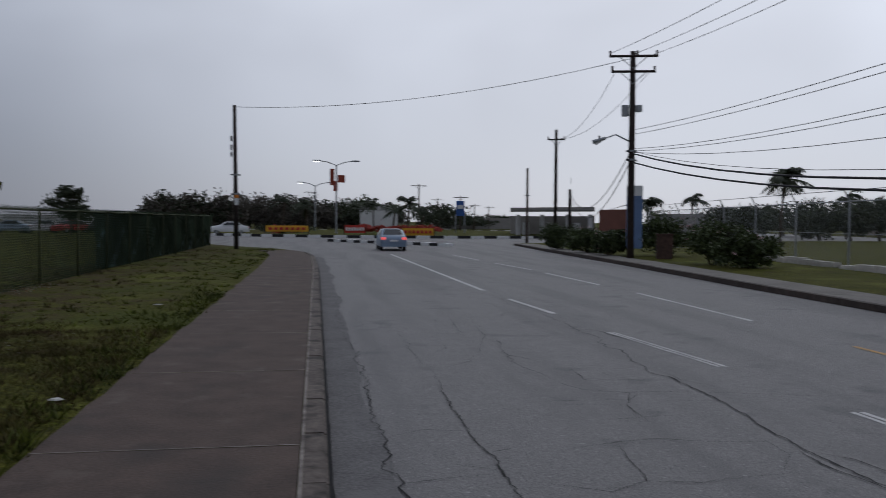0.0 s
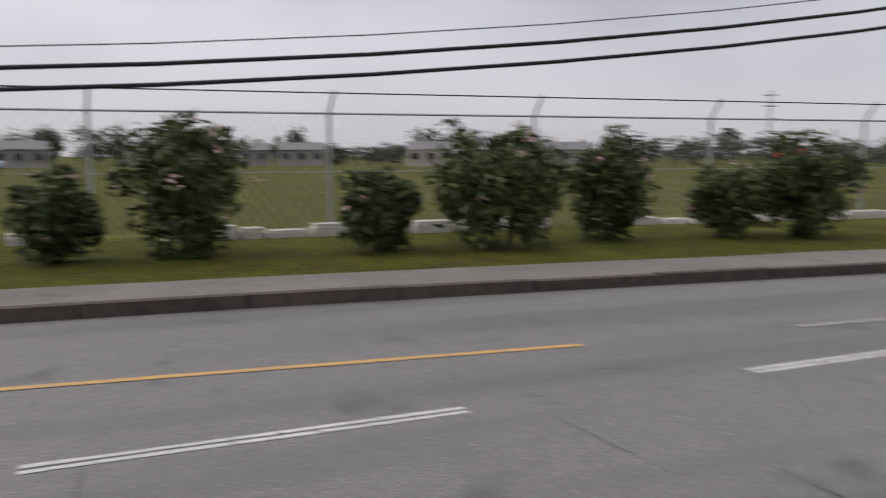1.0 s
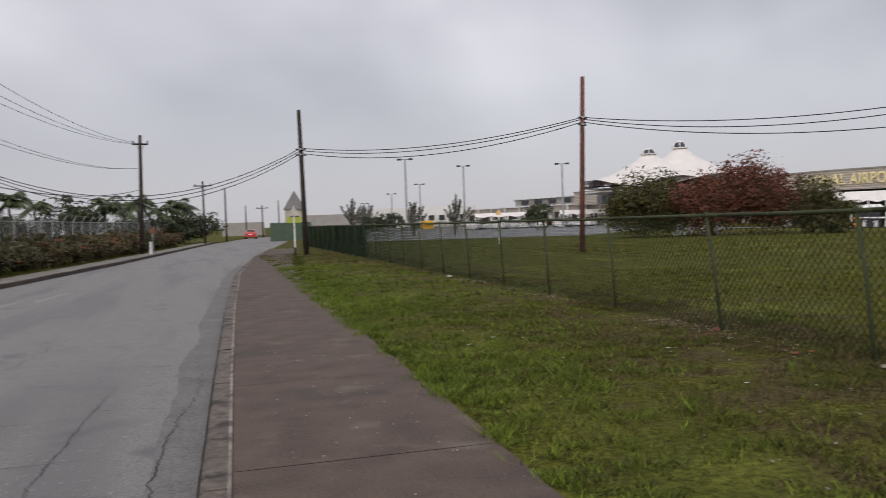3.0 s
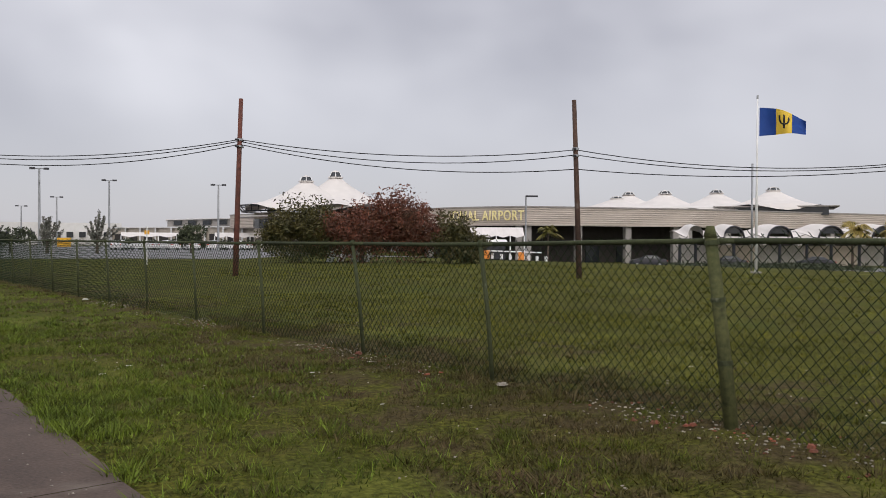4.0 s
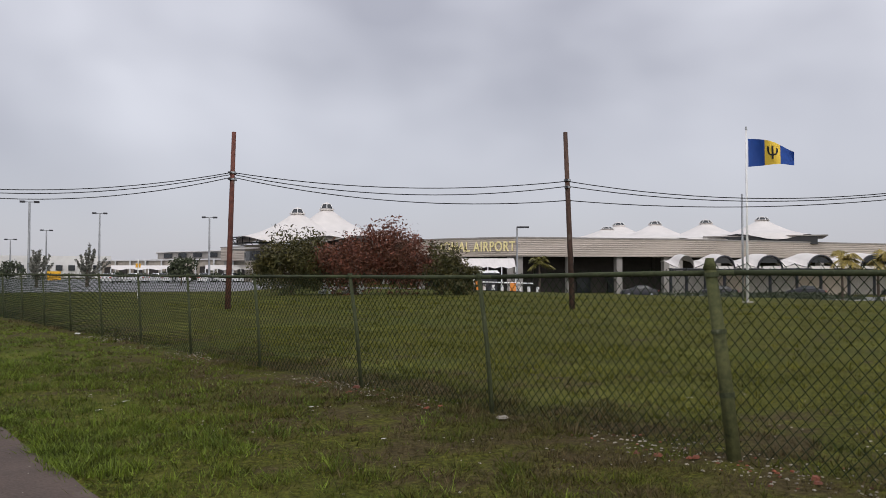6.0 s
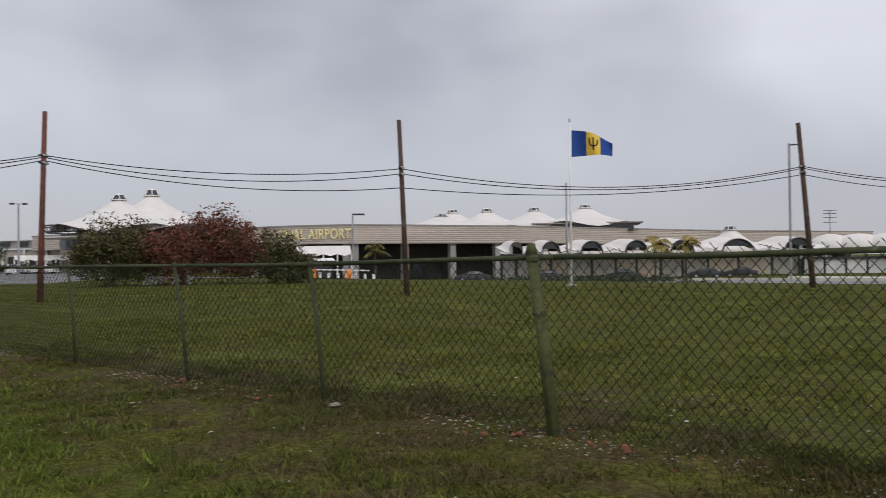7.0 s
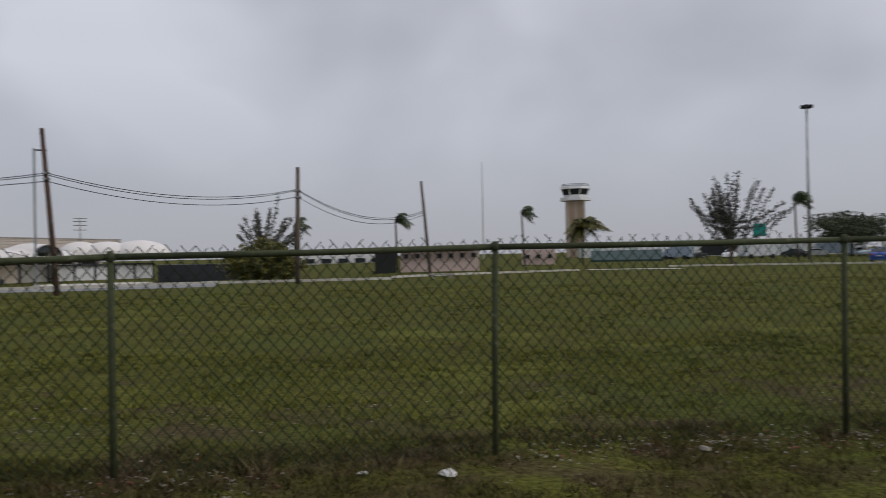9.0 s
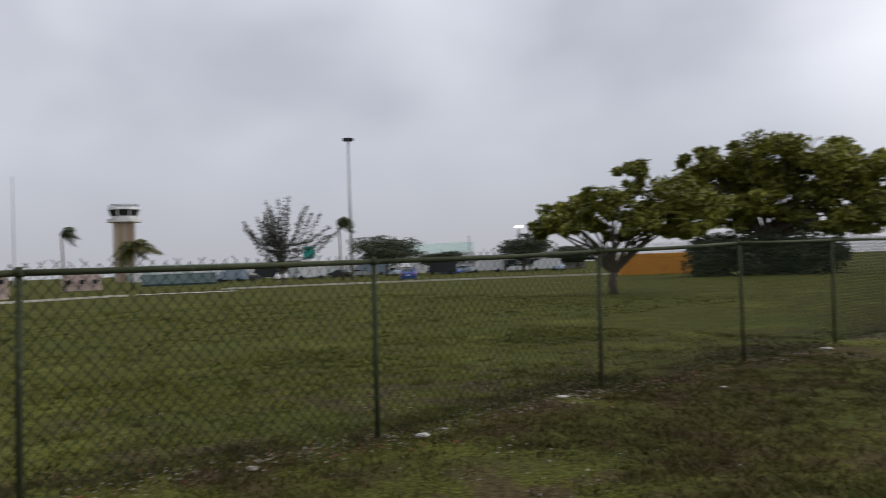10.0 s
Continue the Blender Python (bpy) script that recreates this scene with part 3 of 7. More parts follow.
def crack(pts, w, seed):
    rr = jag(seed)
    line = [Vector((*p, 0)) for p in pts]
    for lv in range(6):
        nxt = [line[0]]
        for a, b in zip(line, line[1:]):
            d = (b - a).length
            nxt += [(a + b) / 2 + Vector((rr.uniform(-1, 1), rr.uniform(-1, 1), 0)) * d * (0.015, 0.03, 0.06, 0.11, 0.18, 0.22)[lv], b]
        line = nxt
    sh = Shape()
    rows = []
    for k, p in enumerate(line):
        t = (line[min(k + 1, len(line) - 1)] - line[max(k - 1, 0)]).normalized()
        s = Vector((-t.y, t.x, 0)) * w * 0.72 * (0.42 + abs(noise.noise(p * 2.3)) * 1.1) * min(1, 0.2 + 3 * min(k, len(line) - 1 - k) / len(line))
        rows.append([(p.x - s.x, p.y - s.y, ROAD_Z + 0.009), (p.x + s.x, p.y + s.y, ROAD_Z + 0.009)])
    return sh.grid(rows)


cracks = thing("road_cracks", "dark branching cracks in the asphalt", "crack")
tagged(cracks, kind="structure")
for i, (pts, w) in enumerate((
        ([(-0.53, -22.3), (-0.49, -14.4), (-0.57, -9.7), (-0.6, -6.9), (-0.6, -2), (-0.45, 2), (-0.38, 5.6), (-0.34, 7), (-0.26, 8.5), (-0.09, 12.6)], 0.012),
        ([(-1.4, -9.8), (-1.35, -8.4), (-1.32, -7.0), (-1.36, -5.9), (-1.4, -4.0), (-1.8, -2.2)], 0.014),
        ([(-1.36, -13.5), (-1.4, -9.8)], 0.007), ([(-1.33, -7.0), (-0.95, -7.1), (-0.62, -6.9)], 0.006), ([(-1.36, -5.9), (-1.0, -6.1)], 0.006),
        ([(-3.2, -23.0), (-4.2, -19.5), (-4.4, -14.3), (-4.06, -8.9), (-3.99, -7.5), (-3.83, -6.1), (-3.86, -5.2), (-3.6, -3.4), (-3.2, -1.2), (-3.05, 2.4), (-3.08, 5.4), (-3.04, 6.3), (-2.84, 7.2), (-2.8, 9.6), (-2.56, 12.1), (-2.23, 15.4)], 0.018),
        ([(-2.68, -8.95), (-2.84, -8.52), (-3.23, -8.33), (-3.9, -8.31), (-4.7, -8.06), (-5.83, -7.8)], 0.009), ([(-3.27, -8.32), (-3.03, -7.77), (-2.96, -7.1)], 0.008), ([(-1.99, -6.38), (-2.49, -6.53), (-2.8, -6.57), (-3.2, -6.43), (-3.66, -6.36)], 0.009), ([(-2.45, -6.54), (-2.35, -6.02), (-2.32, -5.66), (-2.28, -5.54), (-1.97, -5.35), (-1.83, -5.44), (-1.45, -5.66)], 0.009),
        ([(-2.28, -5.54), (-2.62, -5.46), (-3.5, -5.6)], 0.006), ([(-1.38, -6.37), (-1.57, -6.45)], 0.008), ([(-0.6, -5.7), (-0.9, -5.78), (-1.26, -5.82)], 0.007), ([(-2.46, -14.8), (-2.25, -12.62)], 0.01), ([(-1.92, -12.26), (-2.71, -12.15), (-2.5, -10.34), (-2.68, -8.95)], 0.009), ([(-2.48, -11.1), (-2.9, -10.14)], 0.009), ([(-3.1, -9.84), (-3.03, -9.01), (-3.71, -8.96)], 0.009), ([(-3.77, -6.12), (-3.73, -5.72), (-3.83, -5.19), (-3.9, -4.2)], 0.014), ([(-3.89, -6.0), (-4.05, -5.82), (-4.09, -5.53), (-4.3, -4.6)], 0.014),
        ([(-4.1, -13.5), (-4.6, -13.0), (-4.7, -11.9)], 0.02),
        ([(-0.57, -9.7), (-0.9, -9.5)], 0.006), ([(-1.4, -9.8), (-2.0, -10.4), (-2.6, -12.5), (-2.9, -15.5)], 0.006),
        ([(-3.66, 8.3), (-2.9, 8.25), (-2.27, 8.5), (-1.2, 8.5)], 0.007), ([(-2.78, 7.15), (-1.99, 7.0), (-0.8, 7.0)], 0.009), ([(-1.21, 5.4), (-1.16, 7.0), (-1.11, 8.6), (-1.04, 10.1)], 0.007),
        ([(-3.05, 2.4), (-2.3, 2.1), (-1.5, 2.4), (-0.5, 2.0)], 0.008), ([(-2.84, 7.2), (-3.8, 6.9), (-4.6, 7.1)], 0.006), ([(-3.1, 0.5), (-2.2, -0.4), (-1.5, -0.2)], 0.006))):
    part("crack", crack(pts, w, i), CRACK, cracks)
# hairline crazing between the long cracks
rc = jag(64)
sh = Shape()
for _ in range(90):
    x, y = rc.uniform(-6.2, -0.7), rc.uniform(-19, 15)
    a = rc.choice((0.0, 0.0, 0.15, -0.2, 1.35, 1.6)) + rc.uniform(-0.25, 0.25)
    ln = rc.uniform(0.3, 1.3)
    hair = crack([(x, y), (x + math.cos(a) * ln * 0.5, y + math.sin(a) * ln * 0.5), (x + math.cos(a + rc.uniform(-0.5, 0.5)) * ln, y + math.sin(a) * ln)], rc.uniform(0.003, 0.0065), rc.randint(0, 9999))
    base = len(sh.v)
    sh.v += hair.v
    sh.f += [tuple(base + i for i in f) for f in hair.f]
part("hairline_cracks", sh, CRACK, cracks, kind="stuff")


# ---- grass blades ----
def blades(n, x0, x1, y0, y1, h0, h1, seed, material, label, keep=None, w=0.012, tuft=1.7, per=9, gather=0.035, bare=0.0):
    """Blades that stand in tufts, with the soil bare between; per: blades to a tuft, gather: its radius."""
    rng = np.random.default_rng(seed)
    nt = max(1, n // per)
    tx, ty = rng.uniform(x0, x1, nt), rng.uniform(y0, y1, nt)
    dens = np.array([noise.noise((a * 0.55, b * 0.55, 9)) + 0.55 * noise.noise((a * 1.9, b * 1.9, 5)) for a, b in zip(tx, ty)])
    worn = 0.14 * np.exp(-((tx - 6.5) / 1.6) ** 2) + bare
    ok = dens + rng.uniform(-0.45, 0.6, nt) > -0.12 + worn
    tx, ty = tx[ok], ty[ok]
    th = (0.55 + 0.9 * rng.random(len(tx))) * (0.45 + (1.7 - tuft) * 0.32 + tuft * np.clip(0.25 + np.array([noise.noise((a * 2.7, b * 2.7, 1)) for a, b in zip(tx, ty)]), 0, 1))
    k = np.repeat(np.arange(len(tx)), per)
    m = len(k)
    ox, oy = rng.normal(0, gather, m), rng.normal(0, gather, m)
    x, y = tx[k] + ox, ty[k] + oy
    if keep is not None:
        ok = keep(x, y, rng)
        x, y, ox, oy, k = x[ok], y[ok], ox[ok], oy[ok], k[ok]
        m = len(x)
    z = np.array([lie(a, b) for a, b in zip(x, y)]) - 0.015
    h = rng.uniform(h0, h1, m) * (0.75 + 0.5 * rng.random(m)) * th[k]
    a = rng.uniform(0, 6.283, m)
    wv = w * (0.6 + 0.8 * rng.random(m))
    lx, ly = ox * 0.7 + rng.normal(0, 0.5, m) * h, oy * 0.7 + rng.normal(0, 0.5, m) * h
    p0 = np.stack([x - np.cos(a) * wv, y - np.sin(a) * wv, z], 1)
    p1 = np.stack([x + np.cos(a) * wv, y + np.sin(a) * wv, z], 1)
    p2 = np.stack([x + lx, y + ly, z + h], 1)
    sh = Shape()
    sh.v = np.stack([p0, p1, p2], 1).reshape(-1, 3).tolist()
    sh.f = [(3 * i, 3 * i + 1, 3 * i + 2) for i in range(m)]
    return single("grass", sh, material, label, "grass", kind="stuff")


blades(190000, 2.15, 7.4, -13, 2.5, 0.025, 0.075, 10, DRYBLADE, "short dry worn grass blades on the verge", w=0.007, tuft=0.6)
blades(160000, 3.7, 7.6, -14, 14, 0.02, 0.05, 21, DRYBLADE, "short dry grass and thatch on the worn turf", w=0.009, tuft=0.5, per=14, gather=0.06, bare=-0.1)
blades(150000, 2.15, 8.0, 2.5, 16, 0.025, 0.07, 11, BLADE, "short mown grass blades on the verge", w=0.0065, tuft=1.1)
blades(90000, 2.1, 6.3, 7, 34, 0.02, 0.06, 18, TALLBLADE, "fresh green short grass on the verge", w=0.01)
blades(60000, 2.15, 8.0, 16, 48, 0.02, 0.06, 12, BLADE, "short mown grass blades on the verge", w=0.02)
blades(30000, 2.15, 8.0, -48, -13, 0.02, 0.06, 13, BLADE, "short mown grass blades on the verge", w=0.02)
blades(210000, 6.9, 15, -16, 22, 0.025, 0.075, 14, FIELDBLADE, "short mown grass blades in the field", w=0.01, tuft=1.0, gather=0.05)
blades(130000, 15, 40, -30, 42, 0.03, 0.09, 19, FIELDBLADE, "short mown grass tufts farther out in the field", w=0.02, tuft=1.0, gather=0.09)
blades(110000, 2.02, 5.0, 3.5, 24, 0.03, 0.08, 15, TALLBLADE, "lush longer grass beside the footpath", keep=lambda x, y, r: r.random(len(x)) > (x - 2.0) / 3.0, w=0.006)
blades(12000, 2.0, 3.0, -20, 1.5, 0.04, 0.11, 16, BLADE, "longer grass along the footpath edge", keep=lambda x, y, r: r.random(len(x)) > (x - 1.95) / 1.0)
blades(16000, 6.35, 7.1, -30, 30, 0.03, 0.1, 17, BLADE, "longer grass at the foot of the fence", keep=lambda x, y, r: abs(x - 6.72) < 0.25 * (0.3 + r.random(len(x))))


# ---- green chain-link fence along the field ----
FX = 6.72
RAIL = ([-60, -16, -12, -8.5, -5, -1.7, 1.2, 4.2, 7.4, 13, 26, 80], [1.9, 1.87, 1.84, 1.76, 1.71, 1.7, 1.675, 1.64, 1.585, 1.57, 1.56, 1.55])


def rail_z(y):
    """Height of the top rail, which follows the lie of the land."""
    return float(np.interp(y, *RAIL))


fence = thing("chain_link_fence", "green chain-link fence with a top rail, leaning slightly, around the field", "fence")
STRAIN = 4.16
post_ys = [STRAIN, 7.26, 9.97, 13.05, 16.0, 18.8] + [18.8 + 2.75 * k for k in range(1, 19)] + [1.23, -1.71, -4.91, -8.42, -11.95] + [-11.87 - 3.3 * k for k in range(1, 14)]
post_ys.sort()
rj = jag(8)
for y in post_ys:
    if abs(y - STRAIN) < 0.01:
        sh = Shape().tube([(FX - 0.02, y, -0.1), (FX - 0.05, y + 0.1, 0.88), (FX - 0.08, y + 0.2, 1.7)], 0.062, 10, 0.052)
        pp = part("post", sh, POSTGREEN, fence, "thick mossy green straining post", smooth=True)
        sh = Shape().tube([(FX - 0.08, y + 0.2, 1.67), (FX - 0.08, y + 0.2, 1.77)], 0.06, 10, 0.035)
        part("cap", sh, POSTGREEN, pp, smooth=True)
        for z in (0.55, 1.1, 1.6):
            part("band", Shape().tube([(FX - 0.02 - 0.034 * z, y + 0.116 * z, z), (FX - 0.02 - 0.034 * z, y + 0.116 * z + 0.004, z + 0.04)], 0.066, 10), GREENPAINT, pp)
    else:
        lean = rj.uniform(0.16, 0.3) if y > STRAIN else rj.uniform(-0.03, 0.06)
        top = rail_z(y)
        sh = Shape().tube([(FX, y, -0.1), (FX - 0.01, y + lean * 0.4, top * 0.5), (FX - 0.02, y + lean, top + 0.02)], 0.026, 8)
        pp = part("post", sh, GREENPAINT, fence, smooth=True)
        sh = Shape().tube([(FX - 0.02, y + lean - 0.004, top - 0.03), (FX - 0.02, y + lean, top + 0.045)], 0.038, 8, 0.027)
        part("cap", sh, GREENPAINT, pp, smooth=True)
for a, b in zip(post_ys, post_ys[1:]):
    mid = rj.uniform(-0.02, 0.006)
    sh = Shape().tube([(FX, a, rail_z(a)), (FX, (a + b) / 2, rail_z((a + b) / 2) + mid), (FX, b, rail_z(b))], 0.025, 8)
    part("top_rail", sh, GREENPAINT, fence, smooth=True)
sh = Shape()
PITCH = 0.105
y0, y1 = post_ys[0], post_ys[-1]
nw = int((y1 - y0) / PITCH)
SLOPE = 1.0 / 1.15
for k in range(nw):
    y = y0 + k * PITCH
    thick = 0.0041 + (0.0075 if y < 0 else 0.002) * smooth(8, 40, abs(y))
    for sgn, ox in ((1, 0.0), (-1, 0.008)):
        sag = [(FX + ox + 0.03 + 0.02 * noise.noise((y * 0.4, z, 0)), y + sgn * z * SLOPE, z) for z in (0.02, 0.45, 0.9, 1.3, rail_z(y + sgn * 1.6 * SLOPE) + (0.065 if y < 3.0 else 0.03) + rj.uniform(-0.02, 0.03))]
        sh.tube(sag, thick, 3)
part("chain_mesh", sh, MESHGREEN, fence, "dark green diamond wire mesh", kind="stuff")
# strip of shade netting tied to the far stretches of the fence
for ya, yb in ((38.0, post_ys[-1]), (post_ys[0], -27.0)):
    sh = Shape().grid([[(FX + 0.06 + 0.03 * math.sin(y * 2.2 + z * 3), y, z) for z in (0.05, 0.4, 0.8, 1.2, rail_z(y) - 0.03)] for y in np.arange(ya, yb, 0.4)])
    part("shade_net", sh, NETTEAL, fence, "dark teal shade netting")


# ---- poles and cables ----
def utility_pole(base, top, r0, material, label, arms=(), group="utility poles", steps=0, collar=()):
    p = thing("utility_pole", label, "utility pole", group, where=base)
    base, top = Vector(base), Vector(top)
    part("shaft", Shape().tube([base - Vector((0, 0, 0.3)), base.lerp(top, 0.5), top], r0, 10, r0 * 0.72), material, p, smooth=True)
    for z, half, yaw, ins in arms:
        c = base.lerp(top, (z - base.z) / (top.z - base.z))
        d = Vector((math.cos(radians(yaw)), math.sin(radians(yaw)), 0))
        side = Vector((-d.y, d.x, 0)) * (r0 + 0.04)
        arm = part("crossarm", Shape().tube([c + side - d * half, c + side + d * half], 0.06, 4), DARKWOOD, p)
        for k in ins:
            q = c + side + d * half * k
            part("insulator", Shape().tube([q, q + Vector((0, 0, 0.1)), q + Vector((0, 0, 0.24))], 0.045, 8, 0.06), CERAMIC, arm)
        for s in (-1, 1):
            part("brace", Shape().tube([c + side + d * half * 0.6 * s, c + side * 0.6 - Vector((0, 0, 0.55))], 0.018, 4), GALV, arm)
    for z in collar:
        c = base.lerp(top, (z - base.z) / (top.z - base.z))
        part("clamp", Shape().tube([c, c + Vector((0, 0, 0.09))], r0 * 1.15, 10), GALV, p)
        part("bracket", Shape().box(c + Vector((0.0, 0, 0.03)), (r0 * 4.2, 0.1, 0.07), 30), DARKSTEEL, p)
    return p


def street_arm(p, start, end, lit=False):
    start, end = Vector(start), Vector(end)
    mid = start.lerp(end, 0.55) + Vector((0, 0, 0.22))
    part("lamp_arm", Shape().tube([start, mid, end], 0.04, 8, 0.03), GALV, p, smooth=True)
    d = (end - mid).normalized()
    h = part("lamp_head", Shape().tube([end, end + d * 0.15, end + d * 0.5, end + d * 0.62], 0.07, 10, 0.11), GALV, p, smooth=True)
    part("lens", Shape().tube([end + d * 0.2 - Vector((0, 0, 0.05)), end + d * 0.5 - Vector((0, 0, 0.1))], 0.07, 8), LITLAMP if lit else WHITEPLASTIC, h)
    part("sensor", Shape().tube([end + d * 0.3 + Vector((0, 0, 0.08)), end + d * 0.3 + Vector((0, 0, 0.2))], 0.05, 8), DARKSTEEL, h)


# tall wooden pole beside the road with a street lamp
RP = Vector((-11.32, 19.25, 0))
p = utility_pole(RP, RP + Vector((-0.05, 0.1, 9.9)), 0.19, GREYWOOD, "tall grey-brown wooden pole with a street lamp and cable clamps", arms=((9.5, 1.1, 10, (-0.95, -0.2, 0.95)), (8.9, 0.9, 10, (-0.9, 0.9))), collar=(5.2, 5.6, 6.0))
street_arm(p, RP + Vector((0.15, 0.1, 6.2)), RP + Vector((1.05, 0.55, 6.5)))
for z in (5.0, 5.3):
    part("cable_loop", Shape().tube([RP + Vector((0.2, 0, z)), RP + Vector((0.35, 0.15, z - 0.2)), RP + Vector((0.5, 0.3, z + 0.1)), RP + Vector((0.55, 0.5, z + 0.45))], 0.03, 6), CABLE, p)
part("label_plate", Shape().box(RP + Vector((0.2, -0.05, 2.4)), (0.02, 0.14, 0.2)), GALV, p)

PA = at(158.25, 38.9)
p = utility_pole(PA, PA + Vector((0.0, 0.0, 9.5)), 0.17, DARKWOOD, "dark wooden pole with two crossarms, a transformer and a street lamp", arms=((9.25, 1.1, -14, (-0.95, -0.15, 0.95)), (8.55, 1.0, -14, (-0.95, 0.95))), collar=(4.5, 4.9))
part("transformer", Shape().tube([PA + Vector((0.3, -0.1, 6.55)), PA + Vector((0.3, -0.1, 7.05))], 0.17, 10), GALV, p, "grey cylindrical transformer")
part("switch_box", Shape().box(PA + Vector((-0.3, 0, 6.9)), (0.25, 0.3, 0.3)), GALV, p)
street_arm(p, PA + Vector((0.15, 0, 5.4)), PA + Vector((1.15, -0.3, 5.55)))
PB = at(-174.75, 48.5)
p = utility_pole(PB, PB + Vector((0.1, 0.0, 8.2)), 0.14, DARKWOOD, "dark wooden pole on the verge with meters and antennas", collar=(3.1, 4.2))
for z in (5.4, 5.8, 6.3):
    part("antenna_box", Shape().box(PB + Vector((0.28, 0.0, z)), (0.1, 0.12, 0.3)), DARKSTEEL, p)
part("notice", Shape().box(PB + Vector((-0.02, 0.16, 2.7)), (0.22, 0.03, 0.4)), WHITEPLASTIC, p, "small white notice")
part("notice_band", Shape().box(PB + Vector((-0.02, 0.17, 3.0)), (0.24, 0.05, 0.16)), ORANGE, p)
PC, PD, PE2 = at(163.3, 66), at(165.25, 68), at(162.3, 90)
utility_pole(PC, PC + Vector((0, 0, 9.0)), 0.16, DARKWOOD, "dark wooden pole near the filling station", arms=((8.2, 0.7, -14, (-0.9, 0.9)),))
utility_pole(PD, PD + Vector((0, 0, 6.1)), 0.12, GREYWOOD, "short grey pole with a small box", collar=(3.8,))
utility_pole(PE2, PE2 + Vector((0, 0, 5.2)), 0.22, DARKWOOD, "thick dark pole with a twin lamp", arms=((6.4, 0.01, 0, ()),))
EP, FP, GP = at(14.0, 48), at(4.85, 62.6), at(-5.9, 46)
utility_pole(EP, EP + Vector((0.05, 0, 6.05)), 0.13, DARKWOOD, "dark wooden pole behind the hedge with looped cables", collar=(4.6, 4.9))
utility_pole(FP, FP + Vector((0.25, -0.4, 8.45)), 0.16, DARKWOOD, "leaning dark pole with a short crossarm", arms=((7.85, 0.55, 5, (-0.9, 0.9)),))
utility_pole(GP, at(-5.75, 46, 8.0), 0.15, DARKWOOD, "dark wooden pole on the grass verge", collar=(5.5, 5.8))
HP, IP, JP, KP, LP = at(-25.0, 37.6), at(-48.6, 36.3), at(-75.4, 44), at(-90.5, 52.8), at(-99.7, 62)
utility_pole(HP, at(-25.35, 37.6, 7.86), 0.13, REDWOOD, "reddish-brown wooden pole in the field", group="field poles", collar=(5.7, 6.0))
utility_pole(IP, at(-48.15, 36.3, 7.76), 0.13, WOOD, "slightly leaning brown wooden pole in the field", group="field poles", collar=(5.3, 5.6))
utility_pole(JP, at(-74.65, 44, 8.1), 0.15, WOOD, "leaning brown wooden pole at the field's edge", group="field poles", collar=(5.6, 5.9))
utility_pole(KP, at(-90.65, 52.8, 7.35), 0.17, GREYWOOD, "grey-brown wooden pole at the field's edge", group="field poles", collar=(5.4, 5.8))
utility_pole(LP, at(-99.15, 62, 7.2), 0.14, GREYWOOD, "leaning grey wooden pole", group="field poles")


def cable(a, b, sag, r, label="black overhead cable strung between poles", group="overhead cables"):
    single("overhead_cable", Shape().tube(sag_points(a, b, sag), r, 5), CABLE, label, "cable", group, smooth=True)


def on(base, top, z):
    base, top = Vector(base), Vector(top)
    return base.lerp(top, (z - base.z) / (top.z - base.z))


G1, H1, I1, J1, K1, L1 = at(-5.78, 46), at(-25.25, 37.6), at(-48.28, 36.3), at(-74.9, 44), at(-90.6, 52.8), at(-99.25, 62)
up = Vector((0, 0, 1))
# height of the three wires at each pole, and how far each span sags
SPANS = ((EP, (5.1, 4.98, 4.82)), (G1, (5.9, 5.77, 5.62)), (H1, (6.05, 5.97, 5.84)), (I1, (5.6, 5.38, 4.76)), (J1, (5.95, 5.86, 5.55)), (K1, (5.95, 5.88, 5.48)), (L1, (4.95, 4.83, 4.65)))
SAGS = ((2.0, 2.08, 2.16), (0.6, 0.66, 0.78), (0.48, 0.62, 0.55), (0.92, 0.88, 0.62), (0.8, 0.85, 0.82), (1.1, 1.12, 1.15))
for (a, za), (b, zb), sags in zip(SPANS, SPANS[1:], SAGS):
    for z0, z1, sg in zip(za, zb, sags):
        cable(a + up * z0, b + up * z1, sg, 0.02)
cable(PA + up * 4.85, RP + up * 5.32, 2.55, 0.034, "thick black telephone cable sagging beside the road")
cable(PA + up * 4.45, RP + up * 4.92, 2.42, 0.034, "thick black telephone cable sagging beside the road")
cable(PA + up * 4.95, RP + up * 5.62, 2.5, 0.01)
cable(RP + up * 5.6, EP + up * 3.6, 0.55, 0.03, "thick black telephone cable sagging beside the road")
cable(RP + up * 5.2, EP + up * 3.4, 0.6, 0.03, "thick black telephone cable sagging beside the road")
cable(RP + up * 5.25, FP + up * 4.6, 1.3, 0.022)
for z0, z1, sg in ((5.05, 7.5, 1.6), (4.95, 7.2, 1.6), (4.9, 6.4, 1.9)):
    cable(PA + up * z0, RP + up * z1, sg, 0.011)
for z, dx in ((5.9, 0.0), (5.7, 0.0)):
    cable(PA + up * z, RP + up * (z + 1.4) + Vector((dx, 0, 0)), 1.0, 0.012)
for dx in (-1.0, -0.1, 1.0):
    cable(PA + up * 9.4 + Vector((dx, 0, 0)), RP + up * 9.75 + Vector((dx, 0, 0)), 1.1, 0.012)
    cable(RP + up * 9.75 + Vector((dx, 0, 0)), FP + up * 7.9 + Vector((dx * 0.4, 0, 0)), 1.3, 0.012)
for dx in (-0.8, 0.8):
    cable(RP + up * (7.5 + 0.1 * dx) + Vector((dx * 0.3, 0, 0)), FP + up * 6.15, 1.3, 0.011)
    cable(PA + up * 8.6 + Vector((dx, 0, 0)), PC + up * 8.3, 0.9, 0.012)
